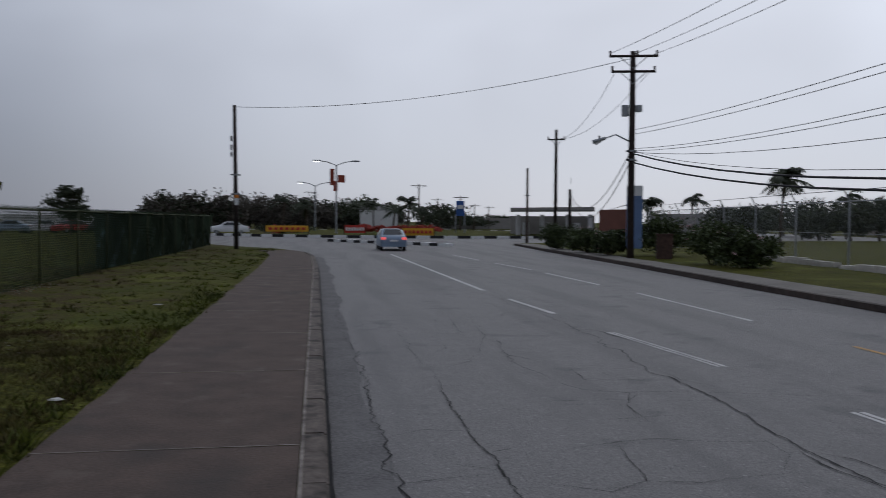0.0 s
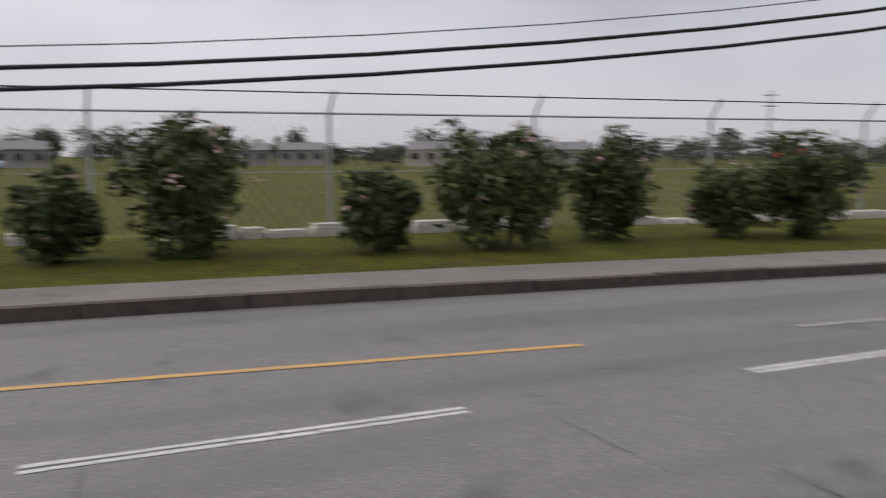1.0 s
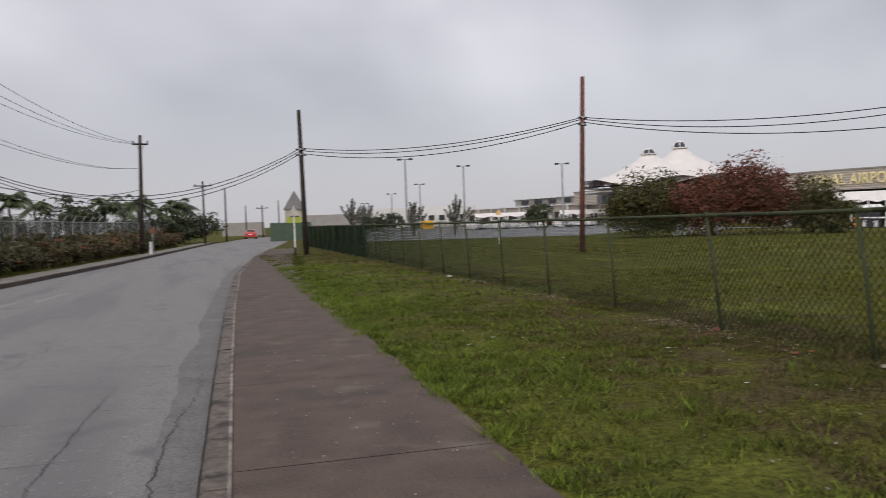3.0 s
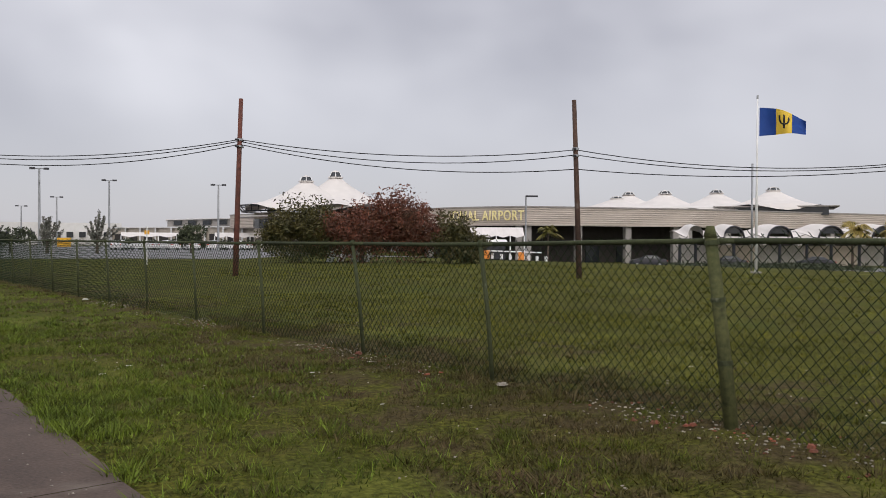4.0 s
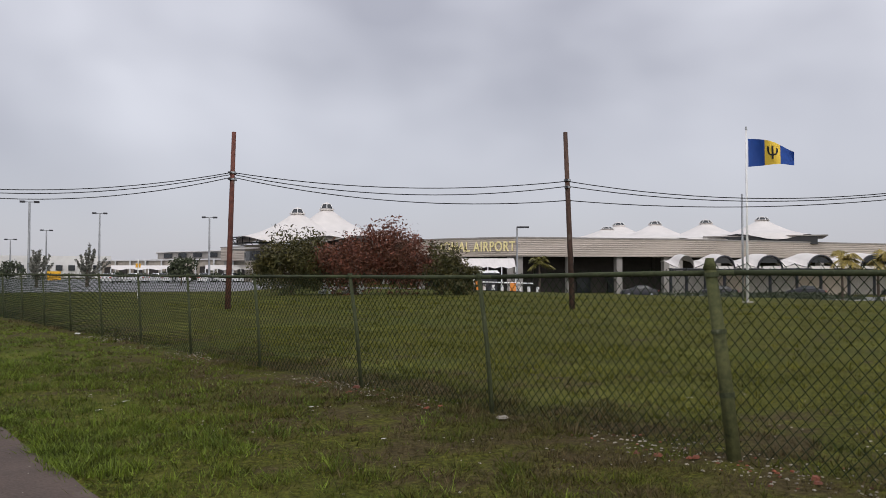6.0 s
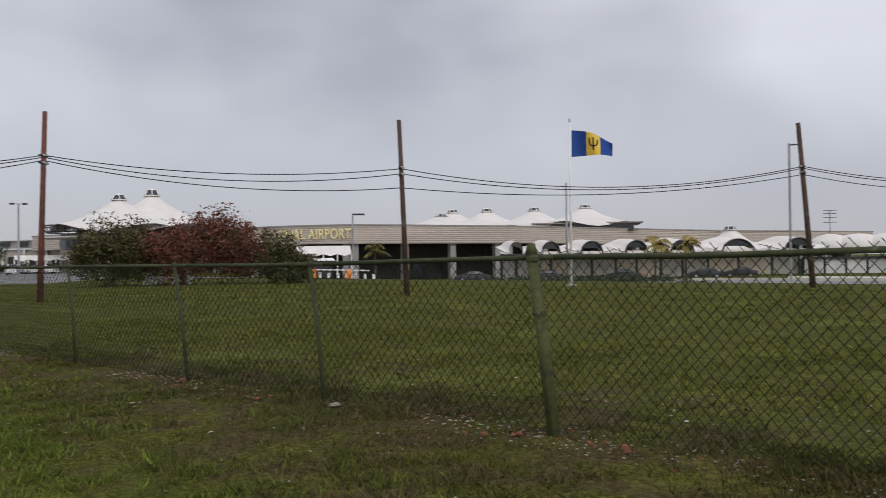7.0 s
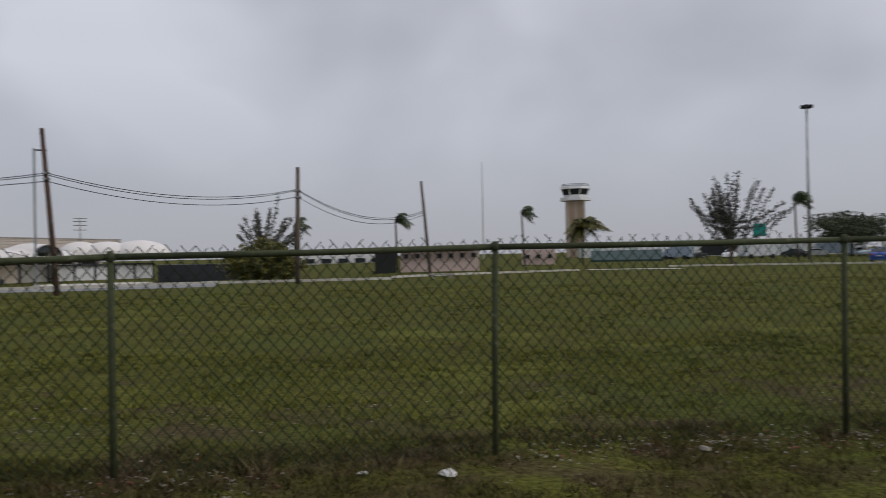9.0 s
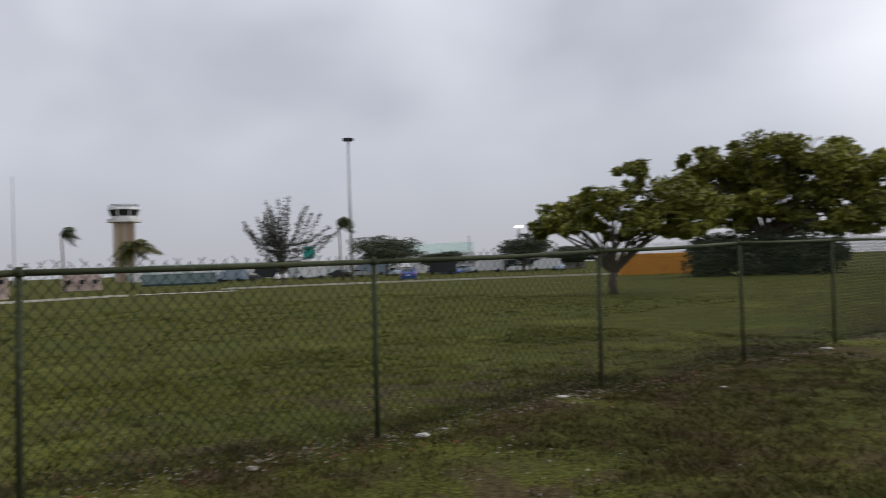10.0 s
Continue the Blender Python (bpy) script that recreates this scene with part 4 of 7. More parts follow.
cable(PB + up * 8.1, PA + up * 9.2, 0.7, 0.014)
cable(PA + up * 5.0, PE2 + up * 4.9, 2.2, 0.025)
cable(PA + up * 4.6, PE2 + up * 4.6, 2.6, 0.025)


# ---- perimeter fence across the road ----
PF = [(-26, -62), (-23, -48), (-19.6, -28), (-17.9, -8), (-16.9, 5), (-15.4, 22), (-14.0, 33), (-13.0, 42), (-9.4, 75), (-5.5, 105)]


def pf(y):
    return float(np.interp(y, [q[1] for q in PF], [q[0] for q in PF]))


perimeter = thing("perimeter_fence", "tall grey chain-link security fence with angled barbed-wire arms", "fence")
ys = list(np.arange(-60, 30, 4.6)) + list(np.arange(30, 106, 2.4))
for y in ys:
    x = pf(y)
    pp = part("post", Shape().tube([(x, y, -0.1), (x, y, 2.55)], 0.038, 6), GALV, perimeter)
    part("arm", Shape().tube([(x, y, 2.5), (x + 0.3, y + 0.05, 2.95)], 0.03, 5), GALV, pp)
for z, r in ((2.5, 0.024), (1.3, 0.008)):
    part("rail", Shape().tube([(pf(y), y, z) for y in np.arange(-60, 106, 2.0)], r, 5), GALV, perimeter)
part("barbed_wire", Shape().tube([(pf(y) + 0.28, y, 2.9) for y in np.arange(-60, 106, 2.0)], 0.014, 4), DARKSTEEL, perimeter)
sh = Shape()
for k in range(int(165 / 0.22)):
    y = -60 + k * 0.22
    for sgn in (1, -1):
        sh.tube([(pf(y), y, 0.05), (pf(y + sgn * 1.9), y + sgn * 1.9, 2.5)], 0.0035, 3)
part("wire_mesh", sh, GALV, perimeter, kind="stuff")
footing = thing("stone_footing", "broken whitish limestone footing under the perimeter fence", "stones")
rj = jag(21)
y = -40.0
while y < 34:
    ln = rj.uniform(0.5, 1.5)
    if rj.random() < 0.94:
        hgt = rj.uniform(0.14, 0.3)
        sh = Shape()
        x = pf(y) + 0.35
        out = [(x - 0.2, y), (x + 0.2 + rj.uniform(-0.08, 0.1), y + 0.03), (x + 0.22 + rj.uniform(-0.08, 0.1), y + ln * 0.5), (x + 0.18, y + ln - 0.06), (x - 0.18, y + ln - 0.03)]
        sh.prism(out, -0.05, hgt * 0.7)
        sh.prism([(a * 0.85 + x * 0.15, b * 0.92 + (y + ln / 2) * 0.08) for a, b in out], hgt * 0.7, hgt)
        part("stone", sh, LIMESTONE, footing)
    y += ln


# ---- oleander bushes across the road ----
def bush(base, w, h, seed, flowers=8, material=None, label="dark green oleander bush with a few pale flowers", n=None, group="roadside bushes", flower_mat=None, leaf=0.09):
    b = Vector(base)
    t = thing("bush", label, "bush", group, where=b)
    rr = jag(seed)
    sh = Shape()
    for _ in range(9):
        a, k = rr.uniform(0, 6.28), rr.uniform(0.3, 0.8)
        e = b + Vector((math.cos(a) * w * 0.5 * k, math.sin(a) * w * 0.5 * k, h * rr.uniform(0.6, 0.95)))
        sh.tube([b + Vector((math.cos(a) * 0.1, math.sin(a) * 0.1, -0.05)), b.lerp(e, 0.5) + Vector((0, 0, 0.1)), e], 0.025, 5, 0.008)
    part("stem", sh, BARK, t, kind="stuff")
    part("crown", leaves(n or int(2300 * w), b + Vector((0, 0, h * 0.52)), (w * 0.46, w * 0.46, h * 0.46), leaf, seed, 60, 0.17, floor=0.04, hollow=0.3), material or LEAF_OLE, t)
    if flowers:
        part("blossom", leaves(flowers * 6, b + Vector((0, 0, h * 0.62)), (w * 0.5, w * 0.5, h * 0.42), 0.05, seed + 1, max(3, flowers), 0.05, hollow=0.85), flower_mat or FLOWER, t, kind="stuff")
    return t


for i, (x, y, w, h) in enumerate(((-14.9, -13.4, 2.5, 2.0), (-15.1, -9.1, 2.5, 2.1), (-14.9, -6.5, 1.3, 1.25), (-14.4, -4.0, 1.8, 2.05), (-13.9, -0.7, 1.35, 1.35), (-13.9, 1.3, 2.4, 2.35), (-13.5, 4.4, 1.5, 1.3),
                                  (-13.3, 6.6, 2.4, 2.25), (-13.5, 8.9, 1.7, 1.95), (-13.0, 11.3, 1.5, 1.45), (-12.6, 13.0, 2.2, 1.95), (-12.1, 16.8, 1.2, 1.0), (-11.9, 18.3, 1.2, 1.7), (-11.6, 21.0, 1.9, 1.9),
                                  (-11.5, 23.6, 1.9, 1.9), (-11.3, 25.6, 2.1, 1.9), (-10.9, 28.0, 2.2, 1.8))):
    bush((x, y, 0), w, h * (0.92 if h > 2.3 else 1.0), 100 + i, flowers=10 if h > 1.5 else 6, flower_mat=REDFLOWER if i in (10, 11) else FLOWER)
for i in range(24):
    y = 31 + i * 2.4
    x = kf(y) - 3.0
    bush((x, y, 0), 2.9, 1.45 + 0.2 * math.sin(i * 1.7), 140 + i, flowers=9, n=2300, label="dark green hedge bush with reddish tips", group="roadside hedge", material=LEAF_HEDGE, flower_mat=REDFLOWER, leaf=0.12)
for i, (b, d, w, h) in enumerate(((163.0, 50, 2.6, 1.9), (161.2, 45, 2.6, 1.7), (159.6, 42, 2.4, 1.6), (156.2, 42, 3.5, 2.75), (152.9, 34.5, 2.6, 2.15), (150.9, 32, 2.6, 1.7))):
    bush(at(b, d), w * 0.88, h * 0.8, 180 + i, flowers=8, n=5200)


# ---- trees and palms ----
def tree(base, height, crown, seed, n=2600, leaf=0.2, material=None, trunk=0.16, label="leafy tree", lean=(0, 0), fork=0.35, group="trees", clumps=30, category="tree", spread=0.22, hollow=0.5, bark=None):
    """crown: list of (dx, dy, z, rx, ry, rz) masses of leaves."""
    b = Vector(base)
    t = thing("tree", label, category, group, where=b)
    rr = jag(seed)
    f = b + Vector((lean[0] * fork, lean[1] * fork, height * fork))
    part("trunk", Shape().tube([b - Vector((0, 0, 0.2)), b.lerp(f, 0.5) + Vector((rr.uniform(-0.1, 0.1), 0, 0)), f], trunk, 8, trunk * 0.7), bark or BARK, t, smooth=True)
    for k, (dx, dy, z, rx, ry, rz) in enumerate(crown):
        c = b + Vector((dx, dy, z))
        for j in range(4 if len(crown) < 6 else 2):
            e = c + Vector((rr.uniform(-0.7, 0.7) * rx, rr.uniform(-0.7, 0.7) * ry, rr.uniform(-0.3, 0.7) * rz))
            part("limb", Shape().tube([f - Vector((0, 0, 0.1)), f.lerp(e, 0.33) + Vector((rr.uniform(-0.05, 0.05), rr.uniform(-0.05, 0.05), rr.uniform(0.0, 0.12))) * height, f.lerp(e, 0.7) + Vector((rr.uniform(-0.04, 0.04), rr.uniform(-0.04, 0.04), rr.uniform(-0.02, 0.06))) * height, e], trunk * 0.36, 5, trunk * 0.07), bark or BARK, t)
        part("crown", leaves(n // len(crown), c, (rx, ry, rz), leaf, seed * 7 + k, clumps, spread, hollow=hollow), material or LEAF_DARK, t)
    return t


def palm(base, height, size, seed, material=None, wind=(0.5, 0.0), label="tall coconut palm bending in the wind", fronds=15, lean=0.4, trunk=0.13, group="palms", droop=0.55):
    b = Vector(base)
    t = thing("palm_tree", label, "palm", group, where=b)
    rr = jag(seed)
    top = b + Vector((lean * rr.choice((-1, 1)) * 0.6, lean * 0.3, height - b.z))
    part("trunk", Shape().tube([b - Vector((0, 0, 0.2)), b.lerp(top, 0.4) + Vector((lean * 0.2, 0, 0)), b.lerp(top, 0.8), top], trunk, 8, trunk * 0.7), BARK, t, smooth=True)
    for k in range(fronds):
        a = 6.283 * k / fronds + rr.uniform(-0.2, 0.2)
        up0 = rr.uniform(-0.35, 1.5)
        reach = rr.uniform(0.75, 1.1) * (1.0 if up0 < 0.9 else 0.85)
        d = Vector((math.cos(a) + wind[0], math.sin(a) + wind[1], 0))
        d = d.normalized() * (0.6 + 0.4 * min(1.4, d.length))
        spine = []
        for j in range(8):
            s = j / 7
            spine.append(top + d * size * reach * s * (1 - 0.2 * s) * (1.0 if up0 < 0.6 else 0.8) + Vector((0, 0, size * reach * (up0 * s - droop * (0.55 + max(0.0, up0)) * s * s))))
        sh = Shape().tube(spine, 0.03 * size / 2, 4, 0.008)
        for j in range(1, 8):
            for q in range(3):
                s = (j - 1 + q / 3) / 6.34
                i0 = min(6, int(s * 7))
                p0 = spine[i0].lerp(spine[i0 + 1], s * 7 - i0)
                tang = (spine[i0 + 1] - spine[i0]).normalized()
                for sg in (-1, 1):
                    side = tang.cross(Vector((0, 0, 1))).normalized() * sg
                    ln = size * 0.34 * math.sin(math.pi * min(1, 0.15 + 0.85 * s)) + 0.05 * size
                    tip = p0 + side * ln * 0.75 + tang * ln * 0.5 - Vector((0, 0, ln * rr.uniform(0.25, 0.7)))
                    w = tang * size * 0.028
                    sh.poly([p0 - w, p0 + w, tip])
        part("frond", sh, material or LEAF_PALM, t)
    return t


# ---- airport field: flag, shrub, lamp posts ----
FLAG = at(-60.02, 46.3)
fp = thing("flagpole", "slim pale metal flagpole with a ball finial on the grass", "flagpole", where=FLAG)
part("pole", Shape().tube([FLAG, FLAG + up * 4.8, FLAG + up * 9.18], 0.075, 10, 0.04), WHITEPLASTIC, fp, smooth=True)
part("finial", Shape().tube([FLAG + up * 9.16, FLAG + up * 9.22, FLAG + up * 9.3, FLAG + up * 9.35], 0.06, 8, 0.05), GALV, fp)
part("base_plate", Shape().tube([FLAG - up * 0.05, FLAG + up * 0.08], 0.28, 12), GREYWALL, fp)
along = (at(-62, 46) - at(-60, 46)).normalized()
deep = Vector((-along.y, along.x, 0))


def wave(s, v):
    """A point of the flying flag: s along its fly, v up its hoist."""
    drop = -0.75 * s ** 1.8 * (1.0 if v < 0.5 else 1.25)
    return FLAG + up * (8.7 - 1.5 * (1 - v) * (1 - 0.16 * s) + drop * (0.3 + 0.55 * v)) + along * (0.1 + 2.25 * s) + deep * (0.3 * math.sin(7.5 * s + 1.3 * v) * (0.25 + s))


fl = thing("flag", "blue and gold flag with a black trident, flying on the pole", "flag", where=FLAG + up * 7.5)
for name, s0, s1, m in (("hoist_band", 0, 0.36, BLUE), ("centre_band", 0.36, 0.7, GOLD), ("fly_band", 0.7, 1.0, BLUE)):
    part(name, Shape().grid([[wave(s0 + (s1 - s0) * a / 8, c / 8) for c in range(9)] for a in range(9)]), m, fl, smooth=True)


def on_flag(s, v):
    return wave(s, v) - deep * 0.02


def flag_bar(pts, w):
    rows = []
    for k, (s, v) in enumerate(pts):
        a, b2 = pts[max(k - 1, 0)], pts[min(k + 1, len(pts) - 1)]
        ds, dv = (b2[0] - a[0]) * 2.25, (b2[1] - a[1]) * 1.5
        ln = math.hypot(ds, dv) or 1
        ns, nv = -dv / ln * w / 2.25, ds / ln * w / 1.5
        rows.append([on_flag(s - ns, v - nv), on_flag(s + ns, v + nv)])
    return Shape().grid(rows)


for side in (1, -1):
    tri = part("trident", flag_bar([(0.53, 0.22), (0.53, 0.5), (0.53, 0.82)], 0.045), BLACK, fl) if side == 1 else None
    part("prong", flag_bar([(0.53, 0.38), (0.53 + 0.07 * side, 0.44), (0.53 + 0.095 * side, 0.58), (0.53 + 0.1 * side, 0.76)], 0.04), BLACK, fl)
q = at(-59.75, 50)
single("pole", Shape().tube([q, q + up * 6.1], 0.06, 8), GALV, "short grey metal pole beside the flagpole", "pole", smooth=True)
q = at(-74.15, 55)
lp = thing("lamp_post", "thin grey lamp post with a short arm at the field's edge", "lamp post", where=q)
part("post", Shape().tube([q, q + up * 8.5], 0.075, 8), GALV, lp)
part("arm", Shape().tube([q + up * 8.4, q + up * 8.4 + (at(-74.9, 55) - q)], 0.05, 6), DARKSTEEL, lp)

# the big shrub in front of the terminal
shr = at(-33.5, 60)
ax = (at(-34.5, 60) - at(-33.5, 60)).normalized()


def mass(b, d, z, rx, rz):
    q = at(b, d) - shr
    return (q.x, q.y, z, rx, rx * 0.8, rz)


big = tree(shr, 4.2, [mass(-33.3, 59, 2.3, 2.6, 2.2), mass(-35.6, 60, 2.6, 2.7, 2.4), mass(-37.6, 60, 2.4, 2.4, 2.0), mass(-31.8, 60, 2.1, 2.0, 1.8), mass(-36.2, 60, 3.0, 2.2, 1.5)], 301, n=24000, leaf=0.12, material=LEAF_RED, trunk=0.22,
           label="broad bushy tree with red-bronze leaves on the grass", group="", clumps=46, category="tree", spread=0.2, hollow=0.4, fork=0.2)
shg = at(-29.2, 59)
tree(shg, 3.6, [(0, 0, 2.2, 2.1, 1.8, 2.0), (at(-28.1, 58.5) - shg).to_tuple()[:2] + (1.7, 1.5, 1.4, 1.5), (at(-30.4, 59) - shg).to_tuple()[:2] + (2.5, 1.5, 1.4, 2.2)], 302, n=13000, leaf=0.12, material=LEAF_BRONZE, trunk=0.16, label="dark bronze-green bushy tree beside the red one", group="", clumps=40, spread=0.2, hollow=0.4, fork=0.2)
shg = at(-39.6, 58)
tree(shg, 3.0, [(0, 0, 1.9, 1.5, 1.3, 1.8), (at(-41, 58) - shg).to_tuple()[:2] + (1.2, 1.2, 1.2, 1.2)], 303, n=7000, leaf=0.12, material=LEAF_BRONZE, trunk=0.12, label="small dark bronze-green tree at the red tree's side", group="", clumps=34, spread=0.2, hollow=0.4, fork=0.2)
sh = Shape()
for b_, d_ in ((-32.0, 61.5), (-33.0, 61.2), (-33.8, 61.5), (-31.3, 61)):
    q = at(b_, d_)
    single("chair", Shape().box(q + up * 0.22, (0.5, 0.5, 0.06)).box(q + up * 0.6 + ax * 0.2, (0.08, 0.5, 0.7)).box(q + up * 0.1, (0.4, 0.4, 0.2)), WHITEPLASTIC, "white plastic chair under the red tree", "chair", "white chairs")


def car_park_lamp(b, d, top, heads=2):
    q = gat(b, d)
    z = rise(top, d)
    lp = thing("lamp_post", "tall grey car-park lamp post with twin heads", "lamp post", "car park lamps", where=q)
    part("post", Shape().tube([q, q.lerp(Vector((q.x, q.y, z)), 0.5), Vector((q.x, q.y, z))], 0.17, 8, 0.1), GALV, lp)
    s = Vector((math.cos(radians(b)), math.sin(radians(b)), 0))
    part("arm", Shape().tube([Vector((q.x, q.y, z)) - s * 0.55, Vector((q.x, q.y, z)) + s * 0.55], 0.06, 6), GALV, lp)
    for k in (-1, 1):
        part("lamp_head", Shape().box(Vector((q.x, q.y, z)) + s * 0.7 * k, (0.55, 0.55, 0.2), b), DARKSTEEL, lp)


for b_, d_, e_ in ((-12.85, 100, 4.36), (-16.9, 120, 3.77), (-23.75, 110, 3.65), (-11.8, 160, 2.0), (-13.8, 150, 2.61), (-9.9, 200, 1.4)):
    car_park_lamp(b_, d_, e_)
# car park surface and its far edge
sh = Shape().prism([tuple(at(b_, d_).xy) for b_, d_ in ((-9, 74), (-17, 72), (-25.5, 70), (-30, 95), (-28, 180), (-8, 220))], -0.1, 0.03)
single("car_park", sh, FAR_ASPHALT, "pale grey asphalt car park beyond the field", "car park", kind="structure")
# forecourt road before the terminal
sh = Shape().grid([[gat(b_, d_) + up * 0.05 for d_ in (78, 84, 92, 100, 112)] for b_ in np.arange(-31, -86, -1.5)])
single("forecourt", sh, FAR_ASPHALT, "grey asphalt forecourt before the terminal", "road", kind="structure")
for b0, b1, d0, d1 in ((-68, -92, 56.5, 55.5), (-92, -97, 55.5, 56)):
    rows = [[at(b0 + (b1 - b0) * k / 10, d0 + (d1 - d0) * k / 10 + o, z) for o, z in ((0, -0.02), (0, 0.14), (0.35, 0.14))] for k in range(11)]
    single("kerb", Shape().grid(rows), LIMESTONE, "pale concrete kerb at the field's edge", "kerb", kind="structure")
sh = Shape().prism([tuple(at(b_, d_).xy) for b_, d_ in ((-74, 57.4), (-80, 57.4), (-81, 61.5), (-74, 62))], -0.1, 0.1)
single("slab", sh, LIMESTONE, "pale concrete slab at the field's edge", "slab", kind="structure")


def tree_small(b, d, e, w, seed, material=LEAF_GREY, label="thin wind-bent grey-green tree", n=1300):
    q = gat(b, d)
    h = rise(e, d) - q.z
    tree(q, h, [(0.3, 0, h * 0.68, w, w, h * 0.3), (-w * 0.4, 0, h * 0.5, w * 0.7, w * 0.7, h * 0.25)], seed, n=n, leaf=0.22, material=material, trunk=0.12, label=label, clumps=22, spread=0.2)


tree_small(-11.2, 105, 0.7, 3.0, 313, LEAF_DARK, "low dark green tree at the car park")
tree_small(-22.0, 100, 1.0, 1.6, 314, LEAF_DARK, "small dark green tree at the car park")
q = at(-14.3, 76)
sg = thing("road_sign", "blank yellow board on two posts at the car park's edge", "sign", where=q)
part("board", Shape().box(q + up * 1.3, (1.05, 0.06, 0.75), -14), YELLOW, sg)
for o in (-0.4, 0.4):
    part("post", Shape().tube([q + Vector((o, 0.1, 0)), q + Vector((o, 0.1, 1.6))], 0.03, 6), GALV, sg)
q = at(-19.3, 54)
sg = thing("road_sign", "orange-yellow diamond sign on a slim white post", "sign", where=q)
part("post", Shape().tube([q, q + up * 2.4], 0.035, 6), WHITEPLASTIC, sg)
part("board", Shape().prism([(q.x - 0.15, q.y - 0.02), (q.x + 0.15, q.y - 0.02), (q.x + 0.15, q.y + 0.02), (q.x - 0.15, q.y + 0.02)], 1.9, 2.15), YELLOW, sg)


def car(c, heading, colour, label, lit=False, group="parked cars", s=1.0):
    """A saloon standing at c, its nose to the heading."""
    c = Vector(c)
    t = thing("car", label, "car", group, where=c)
    m = Matrix.Translation(c) @ Matrix.Rotation(radians(heading), 4, "Z") @ Matrix.Scale(s, 4)
    prof = [(-2.2, 0.45), (-2.25, 0.75), (-2.15, 0.95), (-1.55, 1.02), (-0.95, 1.42), (0.3, 1.45), (1.0, 1.05), (1.95, 0.88), (2.2, 0.7), (2.22, 0.4)]
    sh = Shape()

    def loft(prof, widths):
        rows = []
        for (x, z), w in zip(prof, widths):
            rows.append([m @ Vector((x, y, z2)) for y, z2 in ((-w, 0.28), (-w - 0.02, min(z, 0.6)), (-w * (0.98 if z < 1.1 else 0.8), z - 0.05), (-w * (0.8 if z < 1.1 else 0.62), z), (w * (0.8 if z < 1.1 else 0.62), z), (w * (0.98 if z < 1.1 else 0.8), z - 0.05), (w + 0.02, min(z, 0.6)), (w, 0.28))])
        sh.grid(rows)
        sh.poly(rows[0])
        sh.poly(rows[-1][::-1])

    loft(prof, [0.78, 0.82, 0.84, 0.86, 0.86, 0.86, 0.86, 0.84, 0.8, 0.76])
    part("body", sh, colour, t, smooth=True)
    for name, pts in (("rear_window", [(-1.5, 0.66, 1.05), (-1.5, -0.66, 1.05), (-1.0, -0.52, 1.4), (-1.0, 0.52, 1.4)]), ("windscreen", [(0.98, 0.68, 1.08), (0.98, -0.68, 1.08), (0.34, -0.52, 1.42), (0.34, 0.52, 1.42)])):
        o = Vector((-0.02 if name[0] == "r" else 0.02, 0, 0.02))
        part(name, Shape().poly([m @ (Vector(p_) + o) for p_ in pts]), DARKGLASS, t)
    for sgn in (-1, 1):
        part("side_window", Shape().poly([m @ Vector(p_) for p_ in ((-1.3, sgn * 0.87, 1.06), (0.75, sgn * 0.87, 1.06), (0.3, sgn * 0.72, 1.37), (-0.9, sgn * 0.72, 1.37))]), DARKGLASS, t)
        part("tail_lamp", Shape().tube([m @ Vector((-2.27, sgn * 0.56, 0.82)), m @ Vector((-2.2, sgn * 0.8, 0.82))], 0.08 * s, 6), REDLAMP if lit else RED, t)
        for x in (-1.35, 1.38):
            a, b2 = m @ Vector((x, sgn * 0.66, 0.31)), m @ Vector((x, sgn * 0.86, 0.31))
            wh = part("wheel", Shape().tube([a, b2], 0.31 * s, 14), TYRE, t)
            part("rim", Shape().tube([m @ Vector((x, sgn * 0.85, 0.31)), m @ Vector((x, sgn * 0.875, 0.31))], 0.19 * s, 10), GALV, wh)
    part("plate", Shape().poly([m @ Vector(p_) for p_ in ((-2.27, -0.26, 0.62), (-2.27, 0.26, 0.62), (-2.27, 0.26, 0.74), (-2.27, -0.26, 0.74))]), WHITEPLASTIC, t)
    return t


SILVER = mat("silver_blue_car_paint", (0.3, 0.36, 0.42), (0.26, 0.31, 0.37), 2, 0.3, 0.0, metal=0.4, spec=0.5)
WHITECAR = mat("white_car_paint", (0.7, 0.7, 0.7), (0.62, 0.62, 0.62), 2, 0.3, 0.0, spec=0.5)
BLUECAR = mat("blue_car_paint", (0.02, 0.07, 0.3), (0.015, 0.05, 0.24), 2, 0.3, 0.0, spec=0.5)
REDCAR = mat("red_car_paint", (0.45, 0.03, 0.03), (0.36, 0.025, 0.025), 2, 0.3, 0.0, spec=0.5)
DARKCAR = mat("dark_car_paint", (0.03, 0.03, 0.034), (0.02, 0.02, 0.024), 2, 0.45, 0.0, spec=0.25)
PAINTS = (WHITECAR, DARKCAR, SILVER, WHITECAR, REDCAR, DARKCAR)
NAMES = ("white parked saloon car", "dark parked saloon car", "silver parked saloon car", "white parked saloon car", "red parked saloon car", "dark parked saloon car")

